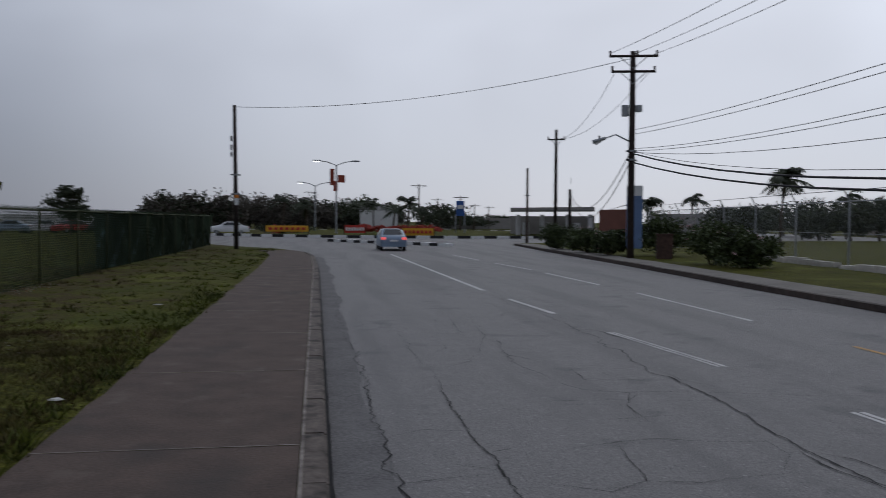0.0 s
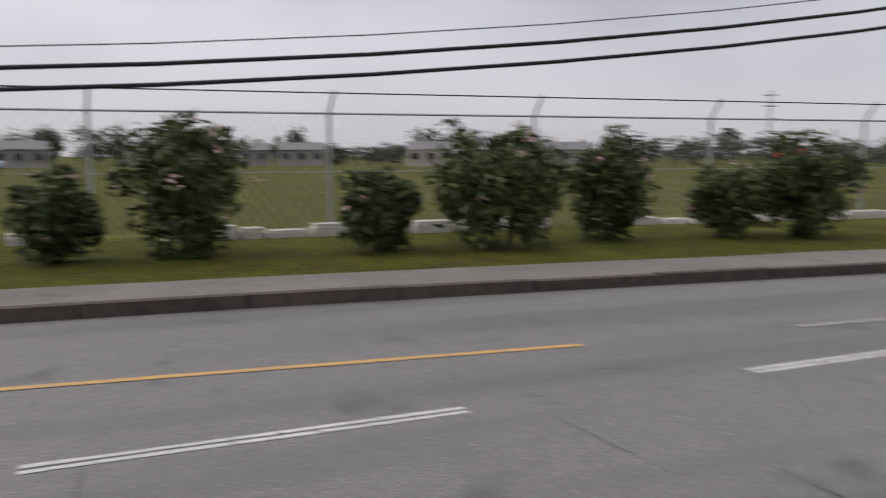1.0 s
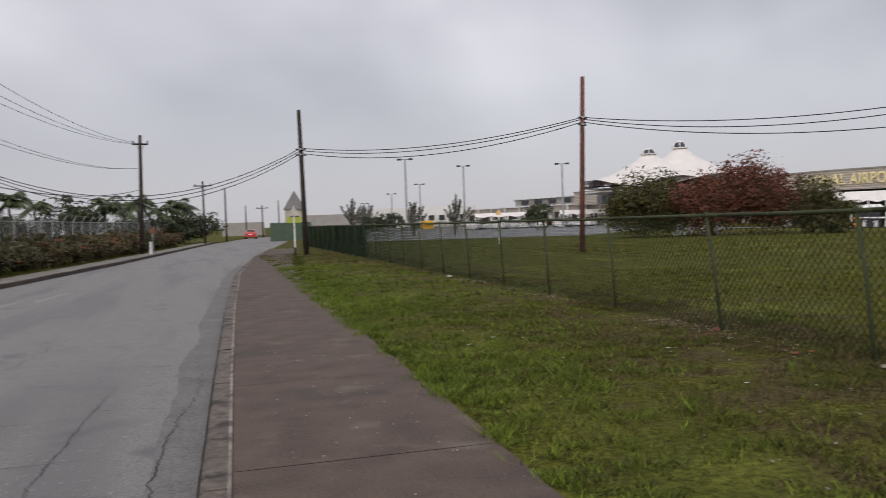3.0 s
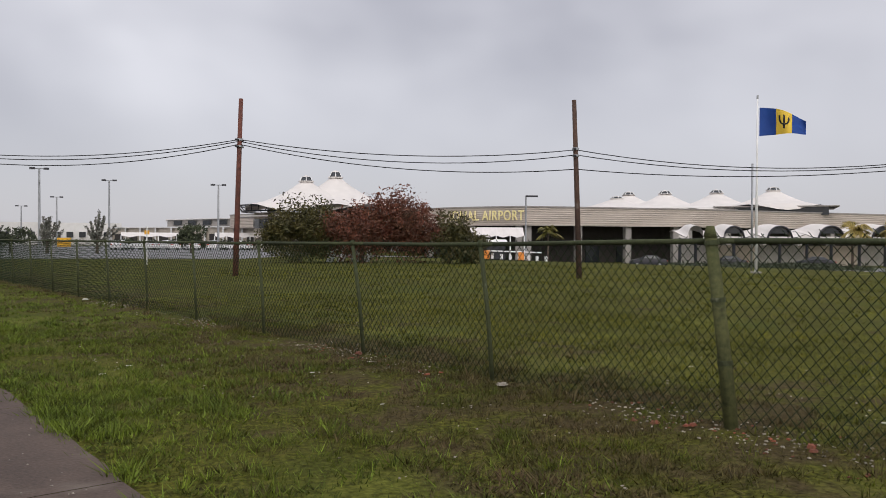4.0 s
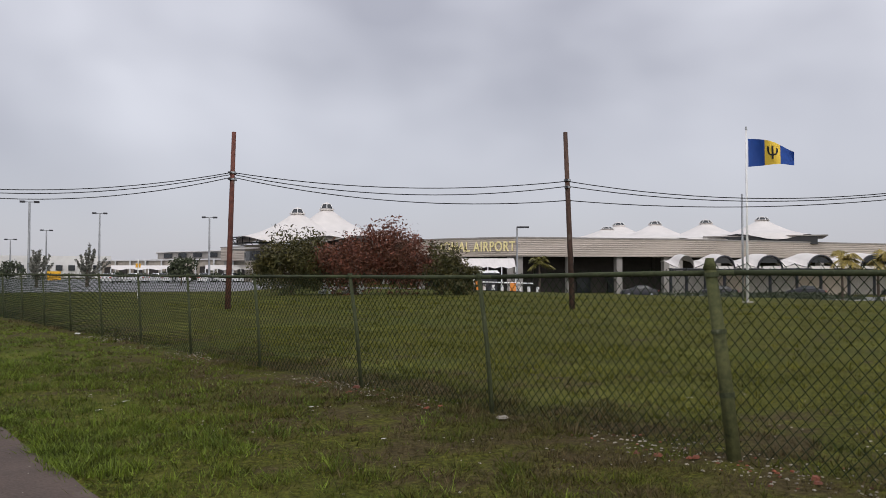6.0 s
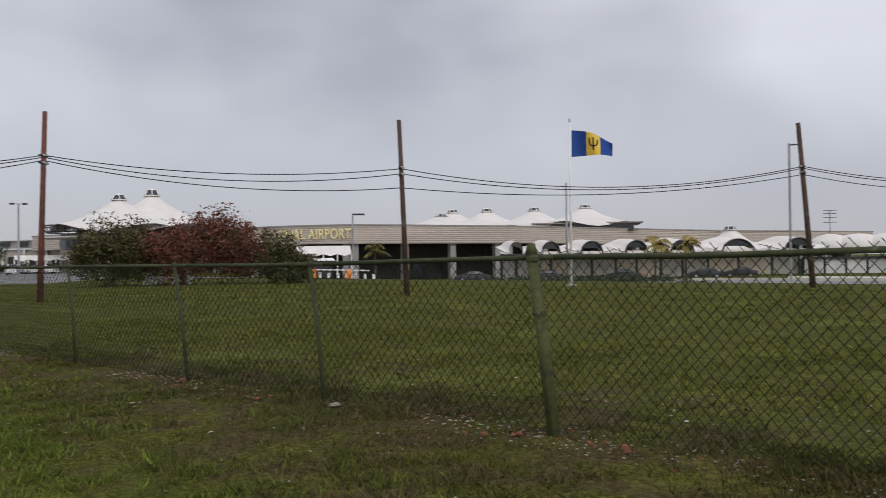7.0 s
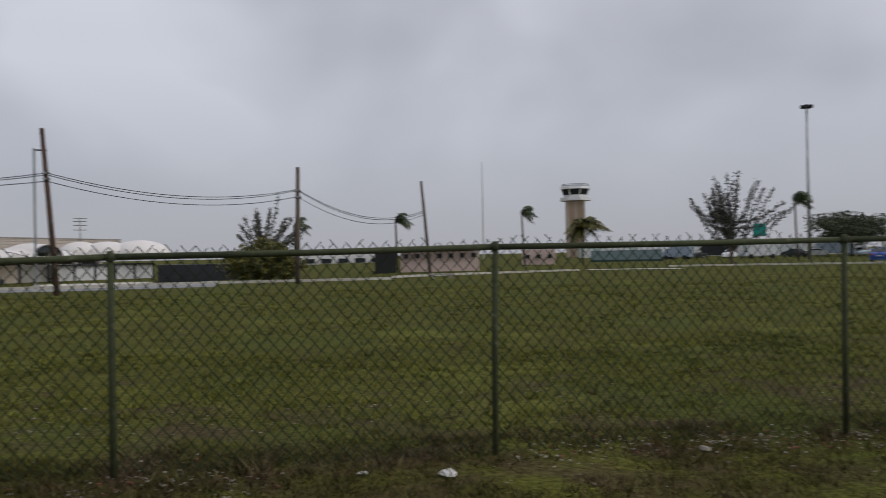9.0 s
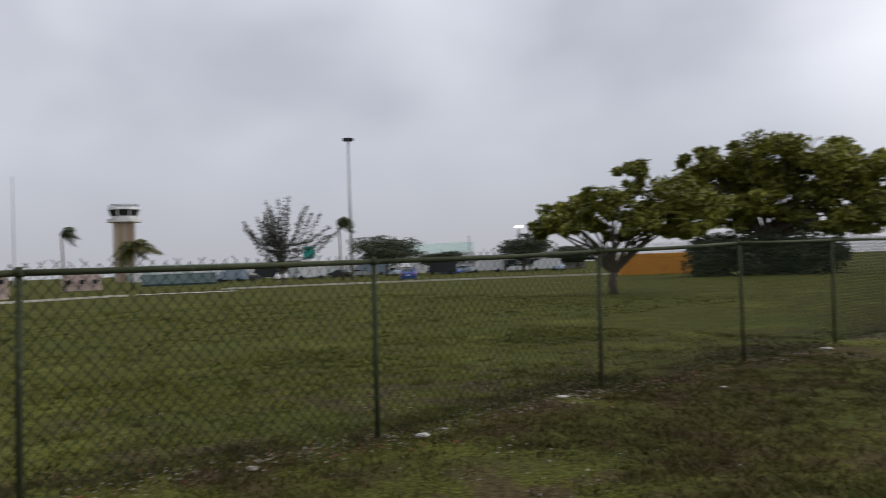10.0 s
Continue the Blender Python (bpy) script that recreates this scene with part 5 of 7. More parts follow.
# ---- terminal ----
TB = [at(-24.5, 165), at(-40.6, 117), at(-44.9, 113), at(-55.9, 124), at(-69.8, 166), at(-79, 200)]
ROOF, FASC, BASE = 6.28, 3.76, -1.6
term = thing("terminal_building", "long low airport terminal with beige ribbed fascia over shade-dark back wall", "building", where=TB[2])
for a, b_ in zip(TB, TB[1:]):
    d = (b_ - a).normalized()
    nrm = Vector((-d.y, d.x, 0))
    if nrm.dot(a) > 0:
        nrm = -nrm
    back = -nrm
    fa = part("fascia", Shape().prism([tuple((a + nrm * 0.0).xy), tuple(b_.xy), tuple((b_ + back * 0.5).xy), tuple((a + back * 0.5).xy)], FASC, ROOF), BEIGE, term)
    for k in range(8):
        z = FASC + 0.16 + k * 0.3
        part("siding_rib", Shape().tube([a + nrm * 0.03 + up * z, b_ + nrm * 0.03 + up * z], 0.055, 4), BEIGE, fa)
    part("coping", Shape().prism([tuple((a + nrm * 0.15).xy), tuple((b_ + nrm * 0.15).xy), tuple((b_ + back * 0.7).xy), tuple((a + back * 0.7).xy)], ROOF, ROOF + 0.18), GREYWALL, term)
    part("roof", Shape().prism([tuple((a + back * 0.5).xy), tuple((b_ + back * 0.5).xy), tuple((b_ + back * 26).xy), tuple((a + back * 26).xy)], FASC + 0.2, FASC + 0.6), GREYWALL, term)
    # hall back wall, upper and lower: shade under the roof is in its colour
    part("hall_shade_wall", Shape().prism([tuple((a + back * 6).xy), tuple((b_ + back * 6).xy), tuple((b_ + back * 6.3).xy), tuple((a + back * 6.3).xy)], 0.5, FASC + 0.2), SHADEWALL, term)
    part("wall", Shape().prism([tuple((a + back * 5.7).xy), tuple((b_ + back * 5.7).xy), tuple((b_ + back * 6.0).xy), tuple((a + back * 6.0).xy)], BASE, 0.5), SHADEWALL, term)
    ln = (b_ - a).length
    for k in range(int(ln / 7.6) + 1):
        q = a + d * (k * 7.6 + 0.6) + back * 1.0
        part("column", Shape().box(Vector((q.x, q.y, (BASE + FASC) / 2)), (0.9, 0.9, FASC - BASE), math.degrees(math.atan2(d.y, d.x))), GREYWALL, term)
    for k in range(int(ln / 5)):
        q = a + d * (k * 5 + 2.5) + back * 5.6
        if k % 3 != 1:
            part("door", Shape().box(Vector((q.x, q.y, -0.3)), (2.2, 0.2, 2.4), math.degrees(math.atan2(d.y, d.x))), DARKGLASS, term)
# the raised name on the fascia
font = bpy.data.curves.new("name_letters", "FONT")
font.body, font.size, font.extrude, font.align_x = "IONAL AIRPORT", 1.95, 0.07, "RIGHT"
font.offset = 0.02
font.space_character = 1.12
tmp = new("tmp_letters", font)
bpy.context.view_layer.update()
me = bpy.data.meshes.new_from_object(tmp.evaluated_get(bpy.context.evaluated_depsgraph_get()))
bpy.data.objects.remove(tmp)
d = (TB[2] - TB[1]).normalized()
rot = Matrix((d, (0, 0, 1), (d.y, -d.x, 0))).transposed().to_4x4()
pos = TB[2] - d * 0.2 + Vector((d.y, -d.x, 0)) * 0.2 + up * 4.5
if Vector((d.y, -d.x, 0)).dot(TB[2]) > 0:
    pos = TB[2] - d * 0.2 - Vector((d.y, -d.x, 0)) * 0.2 + up * 4.5
me.transform(Matrix.Translation(pos) @ rot @ Matrix.Diagonal((0.74, 1, 1, 1)))
me.materials.clear()
me.materials.append(LETTER)
letters = new("name_letters", me)
tagged(letters, "cream-yellow raised letters reading AIRPORT on the terminal fascia", "sign letters")


def tent_roof(b, d, peak, base_el, radius, label="white membrane roof peak with a dark vented cap", seed=0, squash=1.0, rim=0.0):
    """A tensile roof cone with its cap."""
    c = at(b, d)
    zb, zp = rise(base_el, d), rise(peak, d)
    cap = (zp - zb) * 0.22
    t = thing("tent_roof", label, "tent roof", "white tent roofs", where=Vector((c.x, c.y, zb)))
    zt = zp - cap
    rows = []
    for k in range(13):
        s = k / 12
        r = radius * (1 - s) + 0.9 * s
        z = zb + (zt - zb) * (s ** 2.1 * 0.75 + 0.25 * s)
        rows.append([(c.x + r * math.cos(a) * squash, c.y + r * math.sin(a), z - (0.12 * radius * (abs(math.sin(2 * a)) ** 2) * (1 - s) ** 2 if k == 0 else 0)) for a in np.linspace(0, 2 * math.pi, 33)])
    part("membrane", Shape().grid(rows), MEMBRANE, t, smooth=True)
    cp = part("cap", Shape().tube([(c.x, c.y, zt), (c.x, c.y, zt + cap * 0.15)], 1.25, 16), MEMBRANE, t)
    part("vent_glass", Shape().tube([(c.x, c.y, zt + cap * 0.15), (c.x, c.y, zt + cap * 0.75)], 1.1, 12, 0.7), DARKGLASS, cp)
    for a in np.arange(0, 6.28, 1.05):
        part("mullion", Shape().tube([(c.x + 1.12 * math.cos(a), c.y + 1.12 * math.sin(a), zt + cap * 0.15), (c.x + 0.72 * math.cos(a), c.y + 0.72 * math.sin(a), zt + cap * 0.78)], 0.07, 4), WHITEPLASTIC, cp)
    part("cap_top", Shape().tube([(c.x, c.y, zt + cap * 0.75), (c.x, c.y, zt + cap)], 0.75, 12, 0.15), MEMBRANE, cp)
    return t


tent_roof(-29.6, 132, 4.42, 2.35, 9.5)
tent_roof(-31.6, 136, 4.8, 2.35, 11.0)
q = at(-29.5, 137)
ring = thing("roof_truss", "dark steel truss ring under the white tent roof", "truss", where=q)
for rr_, z in ((9.8, 7.0), (9.2, 6.1)):
    part("ring_beam", Shape().tube([(q.x + rr_ * 1.12 * math.cos(a), q.y + rr_ * math.sin(a), z) for a in np.linspace(0, 6.283, 40)], 0.12, 5), DARKSTEEL, ring)
for k in range(40):
    a0, a1 = 6.283 * k / 40, 6.283 * (k + 0.5) / 40
    part("strut", Shape().tube([(q.x + 9.2 * 1.12 * math.cos(a0), q.y + 9.2 * math.sin(a0), 6.1), (q.x + 9.8 * 1.12 * math.cos(a1), q.y + 9.8 * math.sin(a1), 7.0)], 0.06, 4), DARKSTEEL, ring)
hall = thing("tent_hall", "pale round hall with dark windows under the tent roof", "building", where=q)
part("wall", Shape().tube([(q.x, q.y, 0), (q.x, q.y, 5.9)], 8.2, 28), BEIGEWALL, hall)
part("window_band", Shape().tube([(q.x, q.y, 3.4), (q.x, q.y, 4.9)], 8.26, 28), DARKGLASS, hall)
part("eave", Shape().tube([(q.x, q.y, 5.2), (q.x, q.y, 5.4)], 10.8, 32), MEMBRANE, hall)
for b_, e_, d_ in ((-51.1, 3.1, 150), (-51.9, 3.4, 158), (-54.3, 3.46, 152), (-57.6, 3.48, 152), (-61.1, 3.6, 150)):
    tent_roof(b_, d_, e_, 2.18 if b_ > -60 else 2.36, 9.0 if b_ > -60 else 8.2)
q = at(-61.2, 150)
upper = thing("roof_pavilion", "dark glazed storey under the last tent roof", "building", where=q)
part("glass_band", Shape().box(Vector((q.x, q.y, rise(1.95, 150))), (16, 12, 1.3), -61 + 0), DARKGLASS, upper)
part("eave", Shape().box(Vector((q.x, q.y, rise(2.22, 150))), (19, 14, 0.18), -61), GREYWALL, upper)


# ---- wavy canopy in front of the terminal ----
def arch_rise(s):
    """Height of a bay's front edge, 0 to 1: a round arch in the middle, the edge swept up a little at the ends."""
    d = abs(s - 0.5)
    return max(0.0, 1 - (d / 0.24) ** 2) ** 0.5 if d < 0.238 else 0.3 * ((d - 0.238) / 0.262) ** 1.5


def canopy(b0, b1, d0, d1, arch, n):
    """One bay of the wavy white canopy, with an arched opening, from bearing b0 to b1."""
    a, b_ = at(b0, d0), at(b1, d1)
    mid = (a + b_) / 2
    dr = (b_ - a).normalized()
    out = Vector((-dr.y, dr.x, 0))
    if out.dot(mid) > 0:
        out = -out
    t = thing("canopy_bay", "white wavy membrane canopy bay with an arched opening on dark posts", "canopy", "canopy bays", where=Vector((mid.x, mid.y, -1.5)))
    zl, zh = rise(0.3, (d0 + d1) / 2), rise(1.08, (d0 + d1) / 2)
    rows = []
    for i in range(7):
        v = i / 6
        row = []
        for k in range(25):
            s = k / 24
            dist = abs(s - 0.5) / 0.5
            back = 0.52 + 0.3 * math.cos(math.pi * dist / 2) ** 2
            z = zl + (zh - zl) * (arch_rise(s) * (1 - v) + back * min(1.0, 1.6 * v) * (1 if v < 1 else 0.96))
            row.append(a.lerp(b_, s) - out * (v * 6.0) + up * z)
        rows.append(row)
    part("membrane", Shape().grid(rows), MEMBRANE, t, smooth=True)
    edge = [a.lerp(b_, k / 24) + out * 0.05 + up * (zl - 0.1 + (zh - zl) * arch_rise(k / 24)) for k in range(25)]
    for run in (edge[:8], edge[17:]):
        part("skirt", Shape().grid([[p_, Vector((p_.x, p_.y, max(p_.z - 0.9, zl - 0.35)))] for p_ in run]), MEMBRANE, t, smooth=True)
    if arch:
        part("arch_frame", Shape().tube([p_ - up * 0.02 for p_ in edge[6:19]], 0.13, 6), DARKSTEEL, t, smooth=True)
        fan = [p_ - up * 0.15 - out * 0.15 for p_ in edge[7:18]]
        part("arch_glass", Shape().poly(fan), DARKGLASS, t)
        part("white_panel", Shape().grid([[Vector((p_.x, p_.y, zl + 0.12)) + out * 0.1, Vector((p_.x, p_.y, zl - 0.25)) + out * 0.1] for p_ in edge[7:18]]), MEMBRANE, t)
    part("gutter", Shape().tube([a + up * (zl - 0.28), b_ + up * (zl - 0.28)], 0.14, 5), DARKSTEEL, t)
    for s in (0.04, 0.5):
        p_ = a.lerp(b_, s)
        part("post", Shape().box(Vector((p_.x, p_.y, (zl - 1.6) / 2)), (0.28, 0.28, zl + 1.4)), DARKSTEEL, t)


cb = [-55.2, -57.4, -60.0, -63.0, -66.0, -69.0, -73.0, -76.4]
cd = [108, 109, 111, 114, 118, 124, 133, 142]
for k in range(7):
    canopy(cb[k], cb[k + 1], cd[k], cd[k + 1], k > 0, k)
for k in range(7):
    a, b_ = at(cb[k], cd[k] + 7), at(cb[k + 1], cd[k + 1] + 7)
    single("screen_wall", Shape().prism([tuple(a.xy), tuple(b_.xy), tuple((b_ * 1.003).xy), tuple((a * 1.003).xy)], -1.6, 1.2), CREAM if k % 2 else LIMESTONE, "cream rendered wall panel behind the canopy posts", "wall", "canopy wall panels")
tent_roof(-70.6, 146, 1.95, 0.45, 6.5, seed=2)
for b_, e_, r_ in ((-76.6, 1.25, 3.6), (-78.2, 1.25, 4.2), (-80.2, 1.3, 5.0)):
    q = at(b_, 150)
    z0 = rise(0.35, 150)
    rows = [[(q.x + r_ * math.cos(e) * math.cos(a), q.y + r_ * math.cos(e) * math.sin(a), z0 + (rise(e_, 150) - z0) * math.sin(e)) for a in np.linspace(0, 6.283, 25)] for e in np.linspace(0, 1.57, 9)]
    single("dome_canopy", Shape().grid(rows), MEMBRANE, "rounded white membrane canopy", "canopy", "dome canopies", smooth=True)
a, b_ = at(-75, 143), at(-81, 150)
wl_ = thing("long_wall", "long pale wall under a dark roof edge at the terminal's end", "wall", where=a)
part("wall", Shape().prism([tuple(a.xy), tuple(b_.xy), tuple((b_ * 1.03).xy), tuple((a * 1.03).xy)], -1.7, 0.9), WHITEWALL, wl_)
part("roof_edge", Shape().prism([tuple((a * 0.995).xy), tuple((b_ * 0.995).xy), tuple((b_ * 1.03).xy), tuple((a * 1.03).xy)], 0.9, 1.15), DARKSTEEL, wl_)
for k in range(6):
    q = a.lerp(b_, k / 5) * 0.99
    part("post", Shape().box(Vector((q.x, q.y, -0.3)), (0.3, 0.3, 2.6)), DARKSTEEL, wl_)
a, b_ = at(-81.3, 120), at(-86.5, 112)
single("shed", Shape().prism([tuple(a.xy), tuple(b_.xy), tuple((b_ * 1.06).xy), tuple((a * 1.06).xy)], -1.6, 0.9), DARKSTEEL, "long dark grey shed wall beyond the field", "shed")
for i, (b_, d_) in enumerate(((-58.3, 105), (-63.6, 108), (-69.0, 117), (-71.2, 121), (-53.2, 104))):
    car(gat(b_, d_), b_ + (0 if i % 2 else 8) + 180, DARKCAR, "dark parked saloon car before the terminal")
single("hedge", leaves(5000, at(-62, 93, -1.0), (9.5, 14, 0.45), 0.2, 77, 80, 0.12, hollow=0.2), LEAF_DARK, "low dark hedge before the terminal canopy", "hedge", kind="stuff")
palm(gat(-65.7, 86), rise(0.75, 86), 2.3, 320, LEAF_YELLOW, (0.6, -0.5), "short palm with yellowed fronds bending in the wind")
palm(gat(-67.7, 86), rise(0.75, 86), 2.3, 321, LEAF_YELLOW, (0.7, -0.6), "short palm with yellowed fronds bending in the wind")
palm(gat(-46.4, 95), rise(0.6, 95), 2.2, 322, LEAF_OLIVE, (0.2, 0.2), "short green palm before the terminal")
# awnings, booth and barrier at the terminal's corner
for b0, b1, d_, e0, e1 in ((-40.9, -44.8, 104, 0.95, 0.35), (-17.6, -22.2, 138, 0.42, 0.2), (-23.5, -26.6, 132, 0.45, 0.2)):
    a, b_ = at(b0, d_), at(b1, d_)
    t = thing("awning", "long white sloping fabric awning on thin posts", "awning", "white awnings", where=(a + b_) / 2)
    rows = [[a.lerp(b_, k / 8) + up * rise(e0, d_) + (a.normalized() * 3), a.lerp(b_, k / 8) + up * (rise(e1, d_) - 0.25 * abs(math.sin(k * 1.57)))] for k in range(9)]
    part("fabric", Shape().grid(rows), MEMBRANE, t)
    for k in range(0, 9, 2):
        p_ = a.lerp(b_, k / 8)
        part("post", Shape().tube([Vector((p_.x, p_.y, dip(p_.x, p_.y))), p_ + up * rise(e1, d_)], 0.08, 6), WHITEPLASTIC, t)
q = gat(-42.8, 92)
bt = thing("ticket_booth", "small dark booth with a white sloped roof", "booth", where=q)
part("body", Shape().box(q + up * 1.1, (2.2, 2.0, 2.2), -43), DARKSTEEL, bt)
part("roof", Shape().box(q + up * 2.35, (2.8, 2.4, 0.3), -43, 0.8), WHITEPLASTIC, bt)
q0, q1 = gat(-42.2, 88), gat(-46.0, 88)
gt = thing("car_park_barrier", "white barrier arm between orange boxes", "barrier", where=q0)
part("arm", Shape().tube([q0 + up * 1.05, q1 + up * 1.15], 0.08, 6), WHITEPLASTIC, gt)
for b_ in (-42.2, -44.6):
    p_ = gat(b_, 88)
    part("box", Shape().box(p_ + up * 0.55, (0.6, 0.6, 1.1), b_), ORANGE, gt)
for k in range(7):
    p_ = gat(-42.6 - 0.62 * k, 88.5)
    single("bollard", Shape().tube([p_, p_ + up * 0.8], 0.16, 8), WHITEPLASTIC, "short white bollard at the barrier", "bollard", "bollards")
q = gat(-44.9, 100)
lp = thing("lamp_post", "thin grey lamp post at the terminal's corner", "lamp post", where=q)
part("post", Shape().tube([q, Vector((q.x, q.y, rise(3.05, 100)))], 0.1, 8), GALV, lp)
part("lamp_head", Shape().box(Vector((q.x, q.y, rise(3.1, 100))) + ax * 0.7, (1.5, 0.4, 0.2), -45), DARKSTEEL, lp)
# low block behind the car park
a, b_ = at(-16.8, 205), at(-27, 158)
blk = thing("low_building", "long low pale block with an upper storey behind parked cars", "building", where=a)


def along_block(s0, s1, k0, k1, z0, z1):
    p0, p1 = a.lerp(b_, s0), a.lerp(b_, s1)
    return Shape().prism([tuple((p0 * k0).xy), tuple((p1 * k0).xy), tuple((p1 * k1).xy), tuple((p0 * k1).xy)], z0, z1)


part("wall", along_block(0, 1, 1.0, 1.1, 0, 4.0), BEIGEWALL, blk)
part("roof_edge", along_block(0, 1, 0.996, 1.1, 4.0, 4.25), WHITEWALL, blk)
part("upper_wall", along_block(0.42, 1, 1.02, 1.09, 4.25, 5.75), GREYWALL, blk)
part("upper_roof_edge", along_block(0.41, 1, 1.015, 1.095, 5.75, 5.95), WHITEWALL, blk)
for k in range(6):
    part("window", along_block(0.46 + 0.09 * k, 0.51 + 0.09 * k, 1.017, 1.02, 4.6, 5.5), DARKGLASS, blk)
# doorways take the shade-dark colour for their unlit inside
for k in range(9):
    part("doorway", along_block(0.05 + 0.105 * k, 0.11 + 0.105 * k, 0.997, 1.0, 0.2, 2.7), SHADEWALL, blk)
for k in range(10):
    part("pilaster", along_block(0.02 + 0.105 * k, 0.03 + 0.105 * k, 0.994, 1.0, 0, 4.0), WHITEWALL, blk)
for k in range(18):
    q = at(-17.5 - 0.5 * k, 128 + 4 * math.sin(k * 2.1))
    if k % 3 == 0:
        car(q, 60 + 20 * (k % 4), PAINTS[k % 6], NAMES[k % 6] + " in the car park")
    elif k % 3 == 1:
        bush(q, 2.6, 1.6, 600 + k, flowers=0, material=LEAF_DARK, label="dark low shrub in the car park", n=500, group="car park shrubs", leaf=0.2)
a, b_ = at(-10.3, 230), at(-17.6, 230)
wb = thing("white_building", "low white building with a row of openings", "building", where=a)
part("wall", Shape().prism([tuple(a.xy), tuple(b_.xy), tuple((b_ * 1.1).xy), tuple((a * 1.1).xy)], 0, rise(1.0, 230)), WHITEWALL, wb)
for k in range(9):
    q = a.lerp(b_, 0.08 + 0.1 * k) * 0.998
    part("opening", Shape().box(Vector((q.x, q.y, 2.6)), (1.6, 0.3, 1.4), -14), DARKGLASS, wb)


# ---- south-east: control tower, sheds, trees ----
tq = gat(-109.85, 240)
z = lambda e: rise(e, 240)
tw = thing("control_tower", "tan concrete control tower with a dark glazed cab and pale balconies", "tower", where=tq)
part("shaft", Shape().prism([tuple(at(b_, d_).xy) for b_, d_ in ((-109.15, 237), (-110.5, 237), (-110.5, 243), (-109.15, 243))], -1.6, z(3.6)), TAN, tw)
for k in range(3):
    part("fin", Shape().prism([tuple(at(-109.25 - 0.55 * k, 236.6).xy), tuple(at(-109.38 - 0.55 * k, 236.6).xy), tuple(at(-109.38 - 0.55 * k, 237.2).xy), tuple(at(-109.25 - 0.55 * k, 237.2).xy)], 0, z(3.5)), BEIGEWALL, tw)


def disc(r0, r1, za, zb, n=8):
    return Shape().tube([(tq.x, tq.y, za), (tq.x, tq.y, zb)], r0, n, r1)


part("balcony", disc(4.6, 4.6, z(3.5), z(3.72)), WHITEWALL, tw)
part("cab_base", disc(3.5, 3.5, z(3.72), z(3.9)), WHITEWALL, tw)
cab = part("cab_glass", disc(3.6, 4.2, z(3.9), z(4.3)), DARKGLASS, tw)
for k in range(8):
    a = 2 * math.pi * k / 8
    part("mullion", Shape().tube([(tq.x + 3.6 * math.cos(a), tq.y + 3.6 * math.sin(a), z(3.9)), (tq.x + 4.2 * math.cos(a), tq.y + 4.2 * math.sin(a), z(4.3))], 0.15, 4), WHITEWALL, cab)
part("cab_roof", disc(4.5, 4.3, z(4.3), z(4.47)), WHITEWALL, tw)
for h in (4.55, 4.63):
    part("rail", Shape().tube([(tq.x + 3.8 * math.cos(a), tq.y + 3.8 * math.sin(a), z(h)) for a in np.linspace(0, 6.283, 17)], 0.1, 4), GALV, tw)


def block(name, b0, b1, d0, d1, h, material, label, depth=1.06, base=None, category="building", group=""):
    a, b_ = at(b0, d0), at(b1, d1)
    t = thing(name, label, category, group, where=a)
    lo = min(dip(a.x, a.y), dip(b_.x, b_.y)) - 0.2 if base is None else base
    part("wall", Shape().prism([tuple(a.xy), tuple(b_.xy), tuple((b_ * depth).xy), tuple((a * depth).xy)], lo, h), material, t)
    return t, a, b_


def openings(t, a, b_, n, z0, w, h, material=None, name="window", off=0.997):
    ang = math.degrees(math.atan2((b_ - a).y, (b_ - a).x))
    for k in range(n):
        q = a.lerp(b_, (k + 0.5) / n) * off
        part(name, Shape().box(Vector((q.x, q.y, z0)), (w, 0.25, h), ang), material or DARKGLASS, t)


t, a, b_ = block("low_house", -97.6, -103.1, 78, 78, rise(0.38, 78), PINKWALL, "low pale pink building with small dark openings")
openings(t, a, b_, 7, 1.5, 0.45, 0.4)
part("roof_edge", Shape().prism([tuple((a * 0.99).xy), tuple((b_ * 0.99).xy), tuple((b_ * 1.07).xy), tuple((a * 1.07).xy)], rise(0.38, 78), rise(0.5, 78)), LIMESTONE, t)
block("container", -95.8, -97.3, 77, 77, rise(0.15, 77), BLACK, "black shipping container beside the pink building", category="container")
t, a, b_ = block("pink_block", -106.1, -108.4, 110, 110, rise(0.2, 110), PINKWALL, "low pink block near the tower")
openings(t, a, b_, 3, 1.1, 0.6, 0.5)
t, a, b_ = block("green_roofed_shed", -110.8, -115.6, 125, 125, 0.3, TEALROOF, "long shed with a dark green roof")
part("roof", Shape().grid([[a + up * 0.2, b_ + up * 0.2], [a * 1.05 + up * 1.7, b_ * 1.05 + up * 1.75], [a * 1.1 + up * 0.2, b_ * 1.1 + up * 0.2]]), TEALROOF, t)
t, a, b_ = block("hangar", -110, -121, 210, 210, rise(0.62, 210), GREENROOF, "long pale green and white hangar")
openings(t, a, b_, 9, 1.0, 3.0, 2.4, WHITEWALL, "panel")
t, a, b_ = block("hangar", -121, -128, 200, 200, rise(0.3, 200), WHITEWALL, "low white hangar wall")
t, a, b_ = block("green_roofed_hall", -128.8, -133.3, 190, 190, rise(0.85, 190), WHITEWALL, "white hall with a pale green pitched roof")
part("roof", Shape().grid([[a + up * rise(0.85, 190), b_ + up * rise(0.85, 190)], [a * 1.03 + up * rise(1.55, 190), b_ * 1.03 + up * rise(1.62, 190)], [a * 1.06 + up * rise(0.85, 190), b_ * 1.06 + up * rise(0.85, 190)]]), GREENROOF, t)
t, a, b_ = block("low_building", -133.2, -141, 180, 180, rise(0.6, 180), GREYWALL, "long low grey building beyond the trees")
